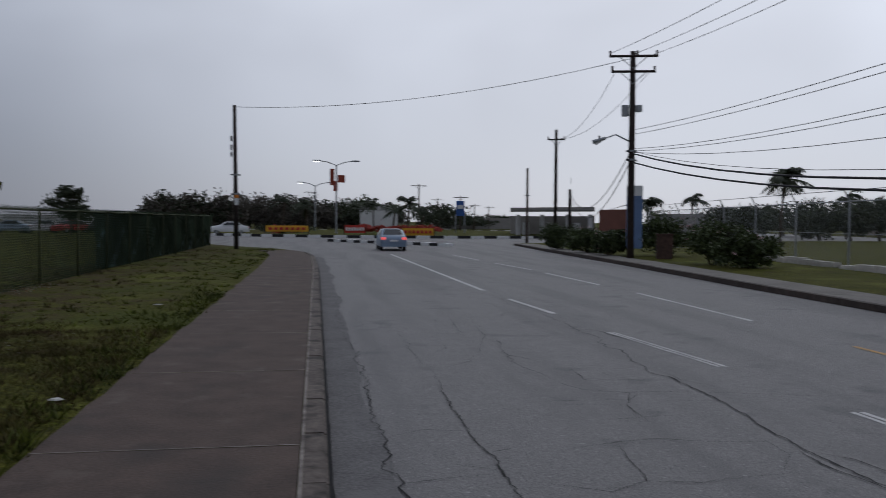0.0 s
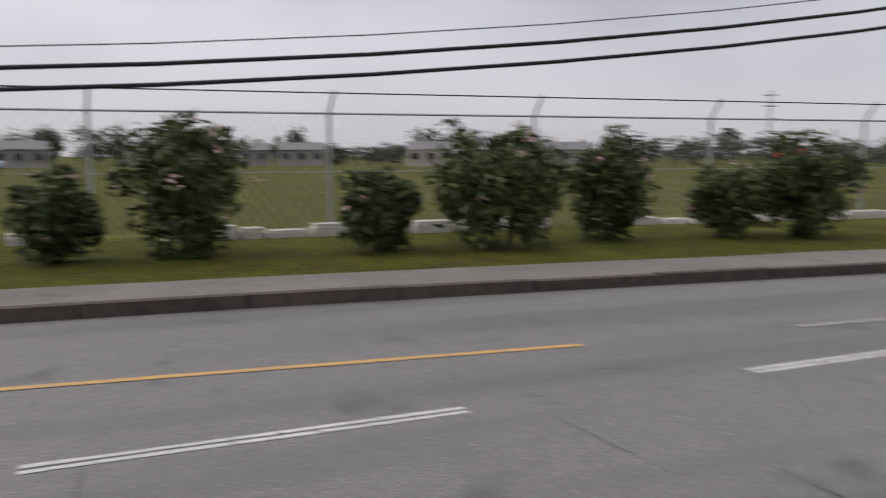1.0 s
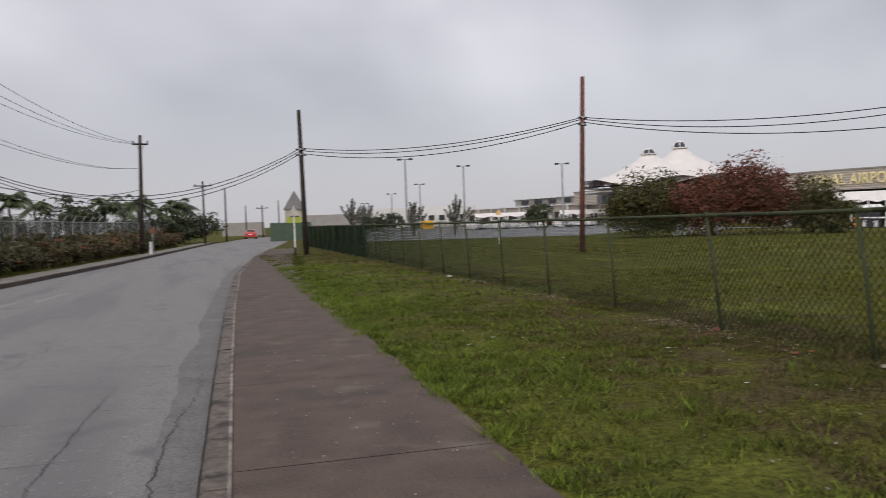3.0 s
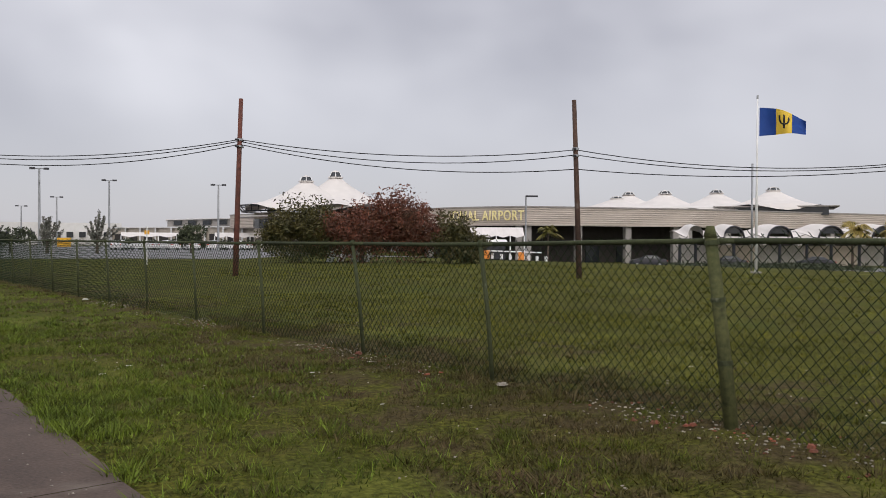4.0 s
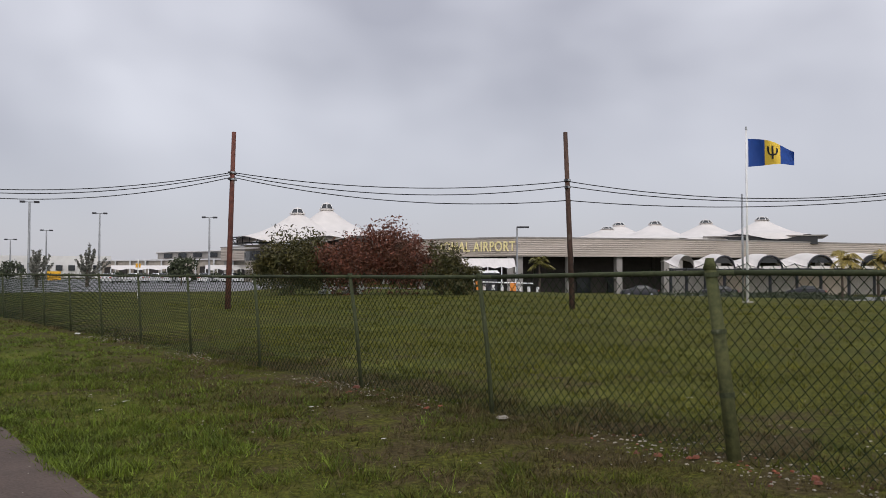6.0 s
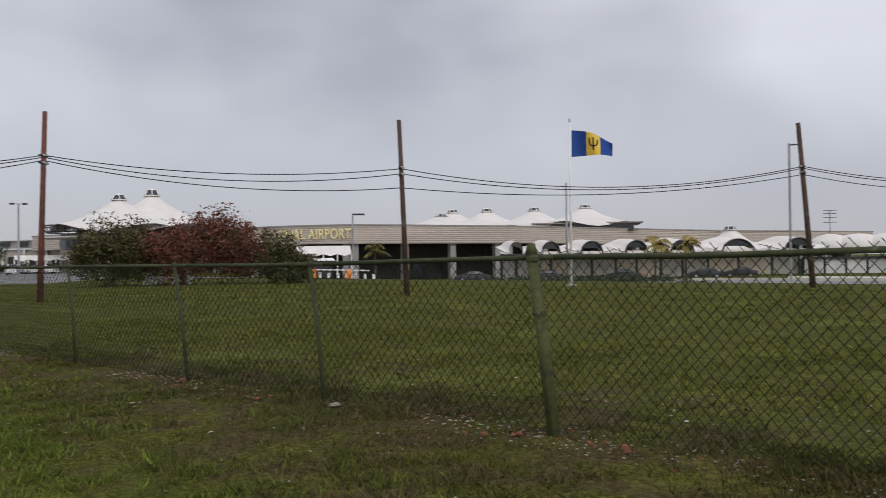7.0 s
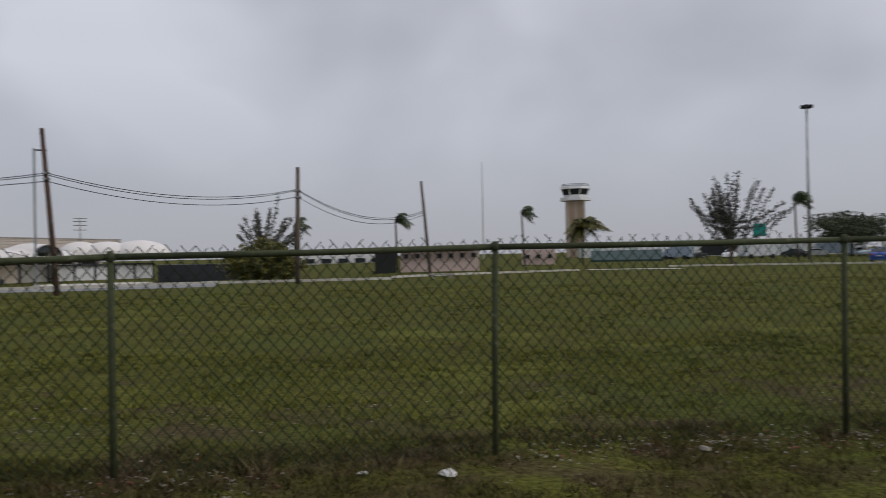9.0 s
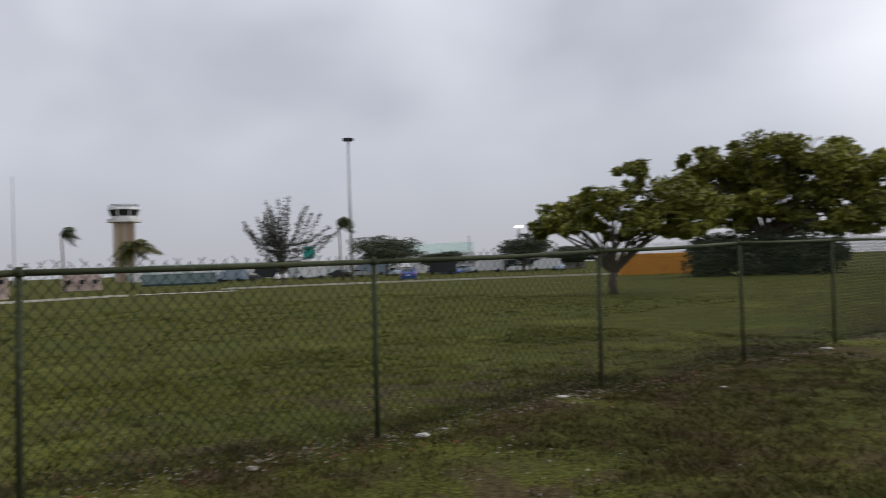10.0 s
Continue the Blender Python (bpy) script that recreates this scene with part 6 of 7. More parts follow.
openings(t, a, b_, 10, 1.8, 2.2, 1.0)
t, a, b_ = block("low_building", -86, -96.5, 190, 190, rise(0.25, 190), WHITEWALL, "long low pale building on the skyline")
openings(t, a, b_, 9, 0.6, 2.4, 1.0)
block("board", -121.4, -122.2, 150, 150, rise(1.6, 150), TEALBOARD, "teal board on a post", category="sign", base=rise(0.8, 150))

q = gat(-124.75, 115)
hm = thing("floodlight_mast", "very tall grey floodlight mast with a lamp cluster", "mast", where=q)
part("mast", Shape().tube([q, Vector((q.x, q.y, 9)), Vector((q.x, q.y, rise(8.85, 115)))], 0.24, 10, 0.13), GALV, hm, smooth=True)
for k in range(5):
    a = k * 1.257
    part("lamp", Shape().box(Vector((q.x + 0.5 * math.cos(a), q.y + 0.5 * math.sin(a), rise(8.92, 115))), (0.5, 0.5, 0.35), k * 72), DARKSTEEL, hm)
q = gat(-136.5, 170)
hm = thing("floodlight_mast", "floodlight mast with its lamps lit", "mast", where=q)
part("mast", Shape().tube([q, Vector((q.x, q.y, rise(2.4, 170)))], 0.2, 8), GALV, hm)
for k in (-1, 0, 1):
    part("lamp", Shape().box(Vector((q.x + k * 0.55, q.y, rise(2.5, 170))), (0.5, 0.4, 0.4)), LITLAMP, hm)
q = gat(-133.0, 170)
single("lamp_post", Shape().tube([q, Vector((q.x, q.y, rise(2.0, 170)))], 0.12, 6), GALV, "thin lamp post on the skyline", "lamp post")
q = gat(-103.4, 260)
sh = Shape().tube([q, Vector((q.x, q.y, rise(6.4, 260)))], 0.22, 5, 0.1)
single("radio_mast", sh, GALV, "thin hazy lattice radio mast far off", "mast")
q = gat(-76.6, 170)
am = thing("antenna", "thin antenna mast with short crossbars", "mast", where=q)
part("mast", Shape().tube([q, Vector((q.x, q.y, rise(2.8, 170)))], 0.1, 5), GALV, am)
for e in (2.0, 2.3, 2.55, 2.75):
    part("crossbar", Shape().tube([at(-76.2, 170, rise(e, 170)), at(-77.0, 170, rise(e, 170))], 0.08, 4), GALV, am)

palm(gat(-97.4, 90), rise(2.4, 90), 2.2, 330, wind=(-0.2, -1.4), label="slim palm bent hard by the wind", lean=0.8)
palm(gat(-106.3, 100), rise(2.75, 100), 2.3, 331, wind=(-0.2, -1.3), label="slim palm bent hard by the wind", lean=0.7)
palm(gat(-110.3, 100), rise(1.75, 100), 3.5, 332, LEAF_OLIVE, wind=(0, -0.6), label="bushy olive-brown palm before the control tower", fronds=26, droop=0.55)
palm(gat(-124.1, 105), rise(3.1, 105), 2.7, 333, wind=(-0.3, -1.2), label="slim palm bent hard by the wind", lean=0.6)


def casuarina(base, height, width, seed, label, plumes=22, lean=0.35, needles=None):
    """Feathery tree of upswept plumes with gaps between."""
    b = Vector(base)
    height -= b.z
    t = thing("tree", label, "tree", "casuarina trees", where=b)
    rr = jag(seed)
    right = Vector((-b.y, b.x, 0)).normalized() * -1
    part("trunk", Shape().tube([b - up * 0.2, b + up * height * 0.25, b + up * height * 0.55], 0.2, 7, 0.1), BARK, t)
    crown = Shape()
    for k in range(plumes):
        a = rr.uniform(-1, 1)
        s = b + up * height * rr.uniform(0.12, 0.45)
        e = b + right * (a * width + lean * (0.4 + abs(a))) + Vector((rr.uniform(-1, 1), rr.uniform(-1, 1), 0)) * width * 0.3 + up * height * (1.0 - 0.42 * abs(a) ** 1.3) * rr.uniform(0.82, 1.04)
        m_ = s.lerp(e, 0.5) - up * height * 0.07
        part("limb", Shape().tube([s, m_, e], 0.06, 4, 0.015), BARK, t)
        n = 250 if width > 3 else 120
        rng = np.random.default_rng(seed * 31 + k)
        f_ = rng.random(n) ** 0.7
        pts = np.array([(s.lerp(m_, min(1, v * 2)) if v < 0.5 else m_.lerp(e, v * 2 - 1)) for v in f_])
        sh = leaves(n, (0, 0, 0), (1, 1, 1), 0.15, seed * 17 + k, 10, 0.3)
        ver = np.array(sh.v).reshape(n, 4, 3)
        off = rng.normal(0, height * 0.018, (n, 3)) * (0.4 + 1.6 * f_[:, None] * (1.15 - f_[:, None]))
        ver = ver - ver.mean(1, keepdims=True) + (pts + off)[:, None, :]
        base_ = len(crown.v)
        crown.v += ver.reshape(-1, 3).tolist()
        crown.f += [tuple(base_ + i for i in f) for f in sh.f]
    part("crown", crown, needles or LEAF_GREY, t, kind="stuff")
    return t


casuarina(gat(-120.0, 92), rise(5.3, 92), 4.6, 340, "tall feathery casuarina tree swept by the wind", plumes=26, lean=0.9, needles=LEAF_NEEDLE)
for i, (b_, d_, e_, w_) in enumerate(((-9.0, 110, 1.75, 2.2), (-9.9, 112, 1.5, 1.8), (-13.3, 95, 1.5, 1.3), (-16.2, 95, 1.75, 1.5))):
    casuarina(gat(b_, d_), rise(e_, d_), w_, 310 + i, "thin feathery grey tree at the car park", plumes=15)
casuarina(gat(-88.2, 70), rise(4.3, 70), 2.4, 341, "feathery grey casuarina tree behind a dark bush", plumes=20, lean=0.6, needles=LEAF_NEEDLE)
q = gat(-88.2, 66)
tree(q, 3.4, [(0, 0, 2.0, 2.0, 2.0, 1.3), (0, 1.5, 1.6, 1.6, 1.6, 1.2), (0, -1.6, 1.3, 1.5, 1.5, 1.0)], 342, n=11000, leaf=0.16, material=LEAF_OLIVE, label="dense dark olive bushy tree at the field's edge", fork=0.2)
palm(gat(-90.4, 72), rise(2.2, 72), 1.7, 343, wind=(-0.2, -1.2), label="small palm beside the bushy tree")
for i, (b_, d_, e_, w_) in enumerate(((-127.2, 150, 2.2, 7.5), (-136.8, 150, 1.95, 5.0), (-131.2, 160, 0.9, 5.0), (-140.5, 170, 1.0, 6.0))):
    q = gat(b_, d_)
    h = rise(e_, d_) - q.z
    tree(q, h, [(0, 0, h * 0.7, w_, w_, h * 0.26), (w_ * 0.4, -w_ * 0.3, h * 0.55, w_ * 0.6, w_ * 0.6, h * 0.22)], 350 + i, n=8000, leaf=0.3, hollow=0.3, label="broad dark spreading tree by the buildings", trunk=0.3)
for i in range(14):
    b_ = -114 - i * 1.9 + 0.5 * math.sin(i * 3.3)
    car(gat(b_, 150 + 5 * math.sin(i * 1.3)), 20 + 40 * (i % 5), BLUECAR if i == 9 else (WHITECAR, SILVER, DARKCAR)[i % 3], ("blue" if i == 9 else ("white", "silver", "dark")[i % 3]) + " saloon car parked by the hangars")


def van(c, heading, colour, label, length=5.4, height=2.3):
    """A box van: body, cab with glass, bumper and wheels."""
    t = thing("van", label, "van", "vans by the hangars", where=c)
    m = Matrix.Translation(c) @ Matrix.Rotation(radians(heading), 4, "Z")

    def slab(x0, x1, w, z0, z1, cut=0.0):
        sh = Shape()
        sh.v = [tuple(m @ Vector(v)) for v in ((x0, -w, z0), (x1, -w, z0), (x1, w, z0), (x0, w, z0), (x0, -w * 0.96, z1), (x1 - cut, -w * 0.96, z1), (x1 - cut, w * 0.96, z1), (x0, w * 0.96, z1))]
        sh.f = [(3, 2, 1, 0), (4, 5, 6, 7), (0, 1, 5, 4), (1, 2, 6, 5), (2, 3, 7, 6), (3, 0, 4, 7)]
        return sh

    h = length / 2
    part("body", slab(-h, h - 1.5, 0.95, 0.45, height), colour, t)
    part("cab", slab(h - 1.5, h, 0.93, 0.45, height * 0.86, 0.75), colour, t)
    part("windscreen", slab(h - 0.95, h - 0.2, 0.85, height * 0.52, height * 0.8, 0.45), DARKGLASS, t)
    part("bumper", slab(h - 0.1, h + 0.08, 0.9, 0.35, 0.6), DARKSTEEL, t)
    for x in (-h + 1.0, h - 0.9):
        for sg in (-1, 1):
            part("wheel", Shape().tube([m @ Vector((x, sg * 0.75, 0.36)), m @ Vector((x, sg * 0.97, 0.36))], 0.36, 12), TYRE, t)
    return t


for i, (b_, d_, hd, ln, hg) in enumerate(((-112.4, 150, 62, 5.2, 2.2), (-114.9, 158, 70, 6.4, 2.6), (-116.6, 142, 40, 5.0, 2.1), (-119.1, 160, 66, 6.8, 2.8), (-121.9, 140, 58, 5.2, 2.2), (-123.2, 160, 55, 6.2, 2.7), (-126.0, 170, 60, 6.6, 2.7), (-131.0, 140, 50, 5.2, 2.2), (-134.2, 150, 48, 6.0, 2.5), (-138.3, 145, 40, 5.2, 2.2))):
    van(gat(b_, d_), hd, (WHITECAR, WHITECAR, SILVER, DARKCAR)[i % 4], ("white", "white", "silver", "dark")[i % 4] + " box van parked before the hangars", ln, hg)
car(gat(-128.7, 92), -40, BLUECAR, "bright blue car parked at the field's edge")
for b0, b1, d0, d1 in ((-97, -110, 60, 70), (-116, -146, 82, 92)):
    rows = [[gat(b0 + (b1 - b0) * k / 10, d0 + (d1 - d0) * k / 10 + o) + up * zz for o, zz in ((0, 0.0), (0, 0.16), (0.4, 0.16))] for k in range(11)]
    single("kerb", Shape().grid(rows), LIMESTONE, "pale kerb at the far edge of the field", "kerb", kind="structure")
sh = Shape().grid([[gat(b_, d_) + up * 0.06 for d_ in (71, 73.5)] for b_ in np.arange(-110.5, -117.5, -0.8)])
single("slab", sh, LIMESTONE, "pale concrete slab at the edge of the field", "slab", kind="structure")
q = at(-100.5, 56)
bn = thing("bench", "low concrete bench slab on the grass", "bench", where=q)
part("seat", Shape().box(q + up * 0.28, (1.7, 0.5, 0.1), 80), GREYWALL, bn)
for o in (-0.6, 0.6):
    part("leg", Shape().box(q + up * 0.1 + Vector((0.1 * o, o, 0)), (0.2, 0.3, 0.3), 80), GREYWALL, bn)

# sea-grape trees in the field
def spot(base, bearing, elevation, d, rx, rz):
    """A mass of leaves by bearing, elevation and distance, relative to a trunk's foot."""
    p_ = at(bearing, d, rise(elevation, d))
    return (p_.x - base.x, p_.y - base.y, p_.z, rx, rx, rz)


q = at(-142.8, 40)
tree(q, 5.2, [spot(q, b_, e_, 40 + o, rx, rz) for b_, e_, o, rx, rz in ((-138.9, 3.1, 0, 0.95, 0.65), (-140.4, 3.6, 0.5, 0.95, 0.6), (-142.2, 4.1, -0.6, 1.0, 0.8), (-144.3, 5.6, 0, 0.85, 0.75), (-144.0, 3.6, 0.8, 1.2, 0.9), (-145.9, 4.0, -0.3, 1.1, 0.9), (-147.6, 4.2, 0.3, 1.1, 0.9), (-146.6, 2.4, 0.4, 1.1, 0.6), (-142.0, 2.6, 0.9, 0.9, 0.45), (-140.2, 2.3, -0.5, 0.9, 0.5), (-144.8, 2.2, -0.8, 1.1, 0.55), (-148.0, 2.0, 0.6, 1.1, 0.6), (-138.2, 2.3, 0.3, 0.6, 0.45), (-143.2, 1.7, 0.6, 0.8, 0.35), (-149.0, 3.4, 1.0, 0.9, 0.9))], 361, n=21000, leaf=0.15, material=LEAF_GRAPE, trunk=0.24, label="sea-grape tree with yellow-green leaves in the field", clumps=13, fork=0.2, group="sea-grape trees", spread=0.19, hollow=0.5)
q = at(-152.8, 72)
tree(q, 8.5, [spot(q, b_, e_, 72 + o, rx, rz) for b_, e_, o, rx, rz in ((-149.0, 5.6, 0, 2.1, 1.8), (-150.2, 6.4, -1, 2.0, 1.3), (-151.8, 5.4, 1, 2.4, 1.9), (-153.6, 6.4, -1, 2.6, 1.7), (-155.8, 6.2, 0, 2.6, 1.7), (-158.0, 5.6, 1, 2.5, 1.7), (-158.9, 5.0, 0, 1.5, 1.7), (-149.6, 3.6, 1, 2.1, 1.5), (-152.2, 3.4, -1, 2.3, 1.4), (-155.0, 3.5, 1, 2.5, 1.5), (-157.6, 3.1, 0, 2.3, 1.2), (-158.9, 3.0, 1, 1.6, 1.4), (-147.9, 4.2, 2, 1.8, 1.6), (-154.0, 2.2, 0, 2.0, 0.9), (-156.6, 2.0, -1, 2.0, 0.9), (-158.8, 1.9, 0, 1.9, 0.9), (-151.0, 2.3, 0.5, 1.8, 0.9), (-156.0, 4.8, 0, 2.6, 1.6), (-153.0, 4.8, 1, 2.6, 1.6))], 362, n=56000, leaf=0.24, material=LEAF_GRAPE, trunk=0.45, label="large spreading sea-grape tree in the field", clumps=20, fork=0.3, group="sea-grape trees", spread=0.17, hollow=0.5)
for k in range(6):
    tree(at(-148.9 - 1.45 * k, 70), 2.8, [(0, 0, 1.6, 1.6, 1.6, 1.7)], 364 + k, n=3200, leaf=0.2, material=LEAF_DARK, label="dark bush under the large tree", fork=0.2, group="bushes under the tree", hollow=0.3)
q0, q1 = at(-143.2, 84), at(-148.3, 84)
CONTAINER = mat("amber_container_paint", (0.72, 0.33, 0.045), (0.6, 0.26, 0.04), 1.5, 0.6, 0.05, stain=((0.4, 0.18, 0.05), 0.8, 0.6))
ct = thing("orange_container", "orange open-topped container at the field's edge", "container", where=q0)
part("body", Shape().prism([tuple(q0.xy), tuple(q1.xy), tuple((q1 * 1.03).xy), tuple((q0 * 1.03).xy)], 0, 2.1), CONTAINER, ct)
for k in range(9):
    p_ = q0.lerp(q1, (k + 0.5) / 9) * 0.999
    part("rib", Shape().box(p_ + up * 1.05, (0.12, 0.12, 2.0), -56), CONTAINER, ct)

# ---- the roundabout ----
isl = at(173.5, 116)
RI = 32.0
island = thing("roundabout_island", "grassy roundabout island with a black and white painted kerb", "roundabout", where=isl)
part("lawn", Shape().tube([(isl.x, isl.y, -0.3), (isl.x, isl.y, 0.1)], RI - 0.3, 72), SOIL, island)
BWW, BWB = WHITEPLASTIC, BLACK
for k in range(140):
    a0, a1 = 2 * math.pi * k / 140, 2 * math.pi * (k + 1) / 140
    r0, r1 = RI - 0.35, RI
    part("kerb_stone", Shape().prism([(isl.x + r1 * math.cos(a0), isl.y + r1 * math.sin(a0)), (isl.x + r1 * math.cos(a1), isl.y + r1 * math.sin(a1)), (isl.x + r0 * math.cos(a1), isl.y + r0 * math.sin(a1)), (isl.x + r0 * math.cos(a0), isl.y + r0 * math.sin(a0))], -0.3, 0.16), BWW if k % 2 else BWB, island)
spl = thing("splitter_island", "narrow traffic island with a black and white kerb", "traffic island", where=at(174, 66))
a, b_ = at(178.9, 70), at(170.6, 58)
for k in range(16):
    p0, p1 = a.lerp(b_, k / 16), a.lerp(b_, (k + 1) / 16)
    n_ = (p1 - p0).normalized()
    n_ = Vector((-n_.y, n_.x, 0)) * 0.35
    part("kerb_stone", Shape().prism([tuple((p0 - n_).xy), tuple((p1 - n_).xy), tuple((p1 + n_).xy), tuple((p0 + n_).xy)], -0.2, 0.1), BWW if k % 2 else BWB, spl)


def banner(b0, b1, d_, e0, e1, material, label, bars=WHITEPLASTIC):
    a, b_ = at(b0, d_), at(b1, d_)
    t = thing("banner", label, "banner", "roundabout banners", where=a)
    part("cloth", Shape().prism([tuple(a.xy), tuple(b_.xy), tuple((b_ * 1.001).xy), tuple((a * 1.001).xy)], rise(e0, d_), rise(e1, d_)), material, t)
    h = rise(e1, d_) - rise(e0, d_)
    for k in range(7):
        s0 = 0.08 + 0.125 * k
        c0, c1 = a.lerp(b_, s0) * 0.999, a.lerp(b_, s0 + 0.085) * 0.999
        part("bar", Shape().prism([tuple(c0.xy), tuple(c1.xy), tuple((c1 * 0.9995).xy), tuple((c0 * 0.9995).xy)], rise(e0, d_) + h * 0.3, rise(e1, d_) - h * 0.3), bars, t)
    for s0 in (0.01, 0.99):
        c0 = a.lerp(b_, s0)
        part("stake", Shape().tube([c0, c0 + up * rise(e1, d_)], 0.05, 5), DARKWOOD, t)


banner(-176.6, -179.6, 90, -0.78, -0.36, YELLOW, "long yellow banner with red lettering bars", RED)
banner(178.0, 176.5, 90, -0.85, -0.3, RED, "red and white banner with lettering bars")
banner(174.0, 171.7, 88, -1.0, -0.5, YELLOW, "long yellow banner with red lettering bars", RED)
t = thing("flower_bed", "low red flower bed on the roundabout", "flower bed", where=isl)
for k in range(5):
    part("flowers", leaves(900, at(176.6 - 1.2 * k, 95, 0.75), (1.3, 1.3, 0.42), 0.16, 700 + k, 24, 0.2, hollow=0.2), REDFLOWER, t)
    part("foliage", leaves(600, at(-176.8 - 0.6 * k, 94, 0.7), (1.0, 1.0, 0.4), 0.16, 720 + k, 24, 0.2, hollow=0.2), REDFLOWER if k % 2 else LEAF_DARK, t)


def twin_lamp(b, d_, e, half, lit=True, decor=False):
    q = at(b, d_)
    zt = rise(e, d_)
    lp = thing("street_lamp", "tall twin-armed street lamp on the roundabout", "street lamp", "roundabout lamps", where=q)
    part("post", Shape().tube([q, Vector((q.x, q.y, zt - 0.5))], 0.12, 8, 0.08), GALV, lp)
    for s in (-1, 1):
        o = Vector((s * half, 0, 0))
        part("arm", Shape().tube([Vector((q.x, q.y, zt - 0.5)), Vector((q.x, q.y, zt - 0.1)) + o * 0.5, Vector((q.x, q.y, zt + 0.05)) + o], 0.06, 6), GALV, lp)
        h = part("lamp_head", Shape().box(Vector((q.x, q.y, zt + 0.05)) + o * 1.15, (0.9, 0.35, 0.16)), GALV, lp)
        if lit and s == 1:
            part("lens", Shape().box(Vector((q.x, q.y, zt - 0.06)) + o * 1.15, (0.7, 0.3, 0.1)), LITLAMP, h)
    if decor:
        c = Vector((q.x, q.y, rise(2.9, d_)))
        part("ornament", Shape().box(c + Vector((0.5, 0, 0.2)), (0.5, 0.15, 2.0), 10).box(c + Vector((-0.6, 0, 0.0)), (0.9, 0.15, 0.9), 20).box(c + Vector((0.1, 0, -0.9)), (0.5, 0.15, 1.2)), mat("faded_red_ornament", (0.35, 0.07, 0.04), (0.25, 0.05, 0.03), 3, 0.7, 0.0), lp, "faded red festive ornament")


twin_lamp(178.55, 100, 4.1, 2.05, decor=True)
twin_lamp(180.0, 125, 2.6, 1.9)
for i, (b_, e_, d_, s_) in enumerate(((-177.8, 1.3, 105, 2.4), (-179.5, 1.0, 108, 2.4), (173.6, 1.2, 100, 2.6), (174.6, 0.8, 104, 2.4), (175.9, 1.1, 130, 2.8), (172.6, 0.6, 108, 2.2))):
    palm(at(b_, d_), rise(e_, d_), s_, 370 + i, LEAF_DARK, (0.5, 0.0), "dark palm on the roundabout", fronds=13)
SCRUB = mat("brownish_scrub_leaf", (0.12, 0.106, 0.082), (0.07, 0.062, 0.05), 0.8, 0.8, 0.0, island=0.4)
for i in range(28):
    b_ = -169.8 - 0.58 * i
    d_ = 118 if i < 9 else 152 + 8 * (i % 3)
    e_ = (1.5 if i < 20 else 1.15) + 0.3 * math.sin(i * 2.3)
    h = rise(e_, d_)
    tree(at(b_, d_), h, [(0, 0, h * 0.55, 2.4, 2.4, h * 0.45), (1.4, 0, h * 0.4, 2.0, 2.0, h * 0.36)], 380 + i, n=2600, leaf=0.3, hollow=0.3, material=LEAF_DARK if i % 3 == 1 else SCRUB, label="dark scrubby tree beyond the roundabout", fork=0.2, group="scrub trees")
for i, (b_, e_, d_, w_) in enumerate(((177.2, 1.6, 150, 4), (176.0, 1.2, 155, 4), (171.6, 1.2, 150, 5), (170.7, 0.8, 160, 4), (169.0, 0.4, 200, 5), (167.2, 0.5, 240, 5))):
    h = rise(e_, d_)
    tree(at(b_, d_), h, [(0, 0, h * 0.6, w_, w_, h * 0.4)], 400 + i, n=1500, leaf=0.35, label="dark rounded tree beyond the roundabout", fork=0.2, group="scrub trees")
q = at(-164.4, 92)
tree(q, 5.0, [(0, 0, 4.4, 1.3, 1.3, 0.6), (0.4, 0, 3.3, 2.0, 2.0, 0.8), (-0.6, 0, 2.3, 1.8, 1.8, 0.7)], 410, n=2600, leaf=0.2, label="layered dark tree beyond the fence", fork=0.3)
block("low_building", -160.5, -168, 150, 150, 2.3, WHITEWALL, "long low white roofline beyond the fence")
for k in range(6):
    car(at(-161 - 1.7 * k, 105), 30 * k, PAINTS[(k + 2) % 6], NAMES[(k + 2) % 6] + " beyond the fence")
t, a, b_ = block("white_house", 176.9, 174.3, 140, 140, rise(0.75, 140), WHITEWALL, "low white building behind the roundabout")
part("roof", Shape().grid([[a + up * rise(0.75, 140), b_ + up * rise(0.75, 140)], [a * 1.04 + up * rise(1.1, 140), b_ * 1.04 + up * rise(1.1, 140)], [a * 1.08 + up * rise(0.75, 140), b_ * 1.08 + up * rise(0.75, 140)]]), ROOFGREY, t)
car(at(-174.2, 98), 10, WHITECAR, "white car on the roundabout")
car(at(174.75, 50.5, ROAD_Z), -96 + 6, mat("blue_grey_car_paint", (0.2, 0.27, 0.36), (0.17, 0.23, 0.31), 2, 0.3, 0.0, spec=0.5), "silver-blue saloon car driving towards the roundabout, tail lamps lit", lit=True, s=0.9)
# filling station
a, b_ = at(166.4, 95), at(160.6, 88)
fs = thing("filling_station", "filling station with a wide flat canopy on posts", "filling station", where=a)
part("canopy", Shape().prism([tuple(a.xy), tuple(b_.xy), tuple((b_ * 1.12).xy), tuple((a * 1.12).xy)], rise(0.8, 92), rise(1.02, 92)), GREYWALL, fs)
for s in (0.1, 0.4, 0.7, 0.95):
    for k in (1.02, 1.1):
        p_ = a.lerp(b_, s) * k
        part("column", Shape().box(Vector((p_.x, p_.y, 1.2)), (0.4, 0.4, 2.6)), WHITEWALL, fs)
part("shop", Shape().prism([tuple((a * 1.14).xy), tuple((b_ * 1.14).xy), tuple((b_ * 1.22).xy), tuple((a * 1.22).xy)], 0, 2.4), GREYWALL, fs)
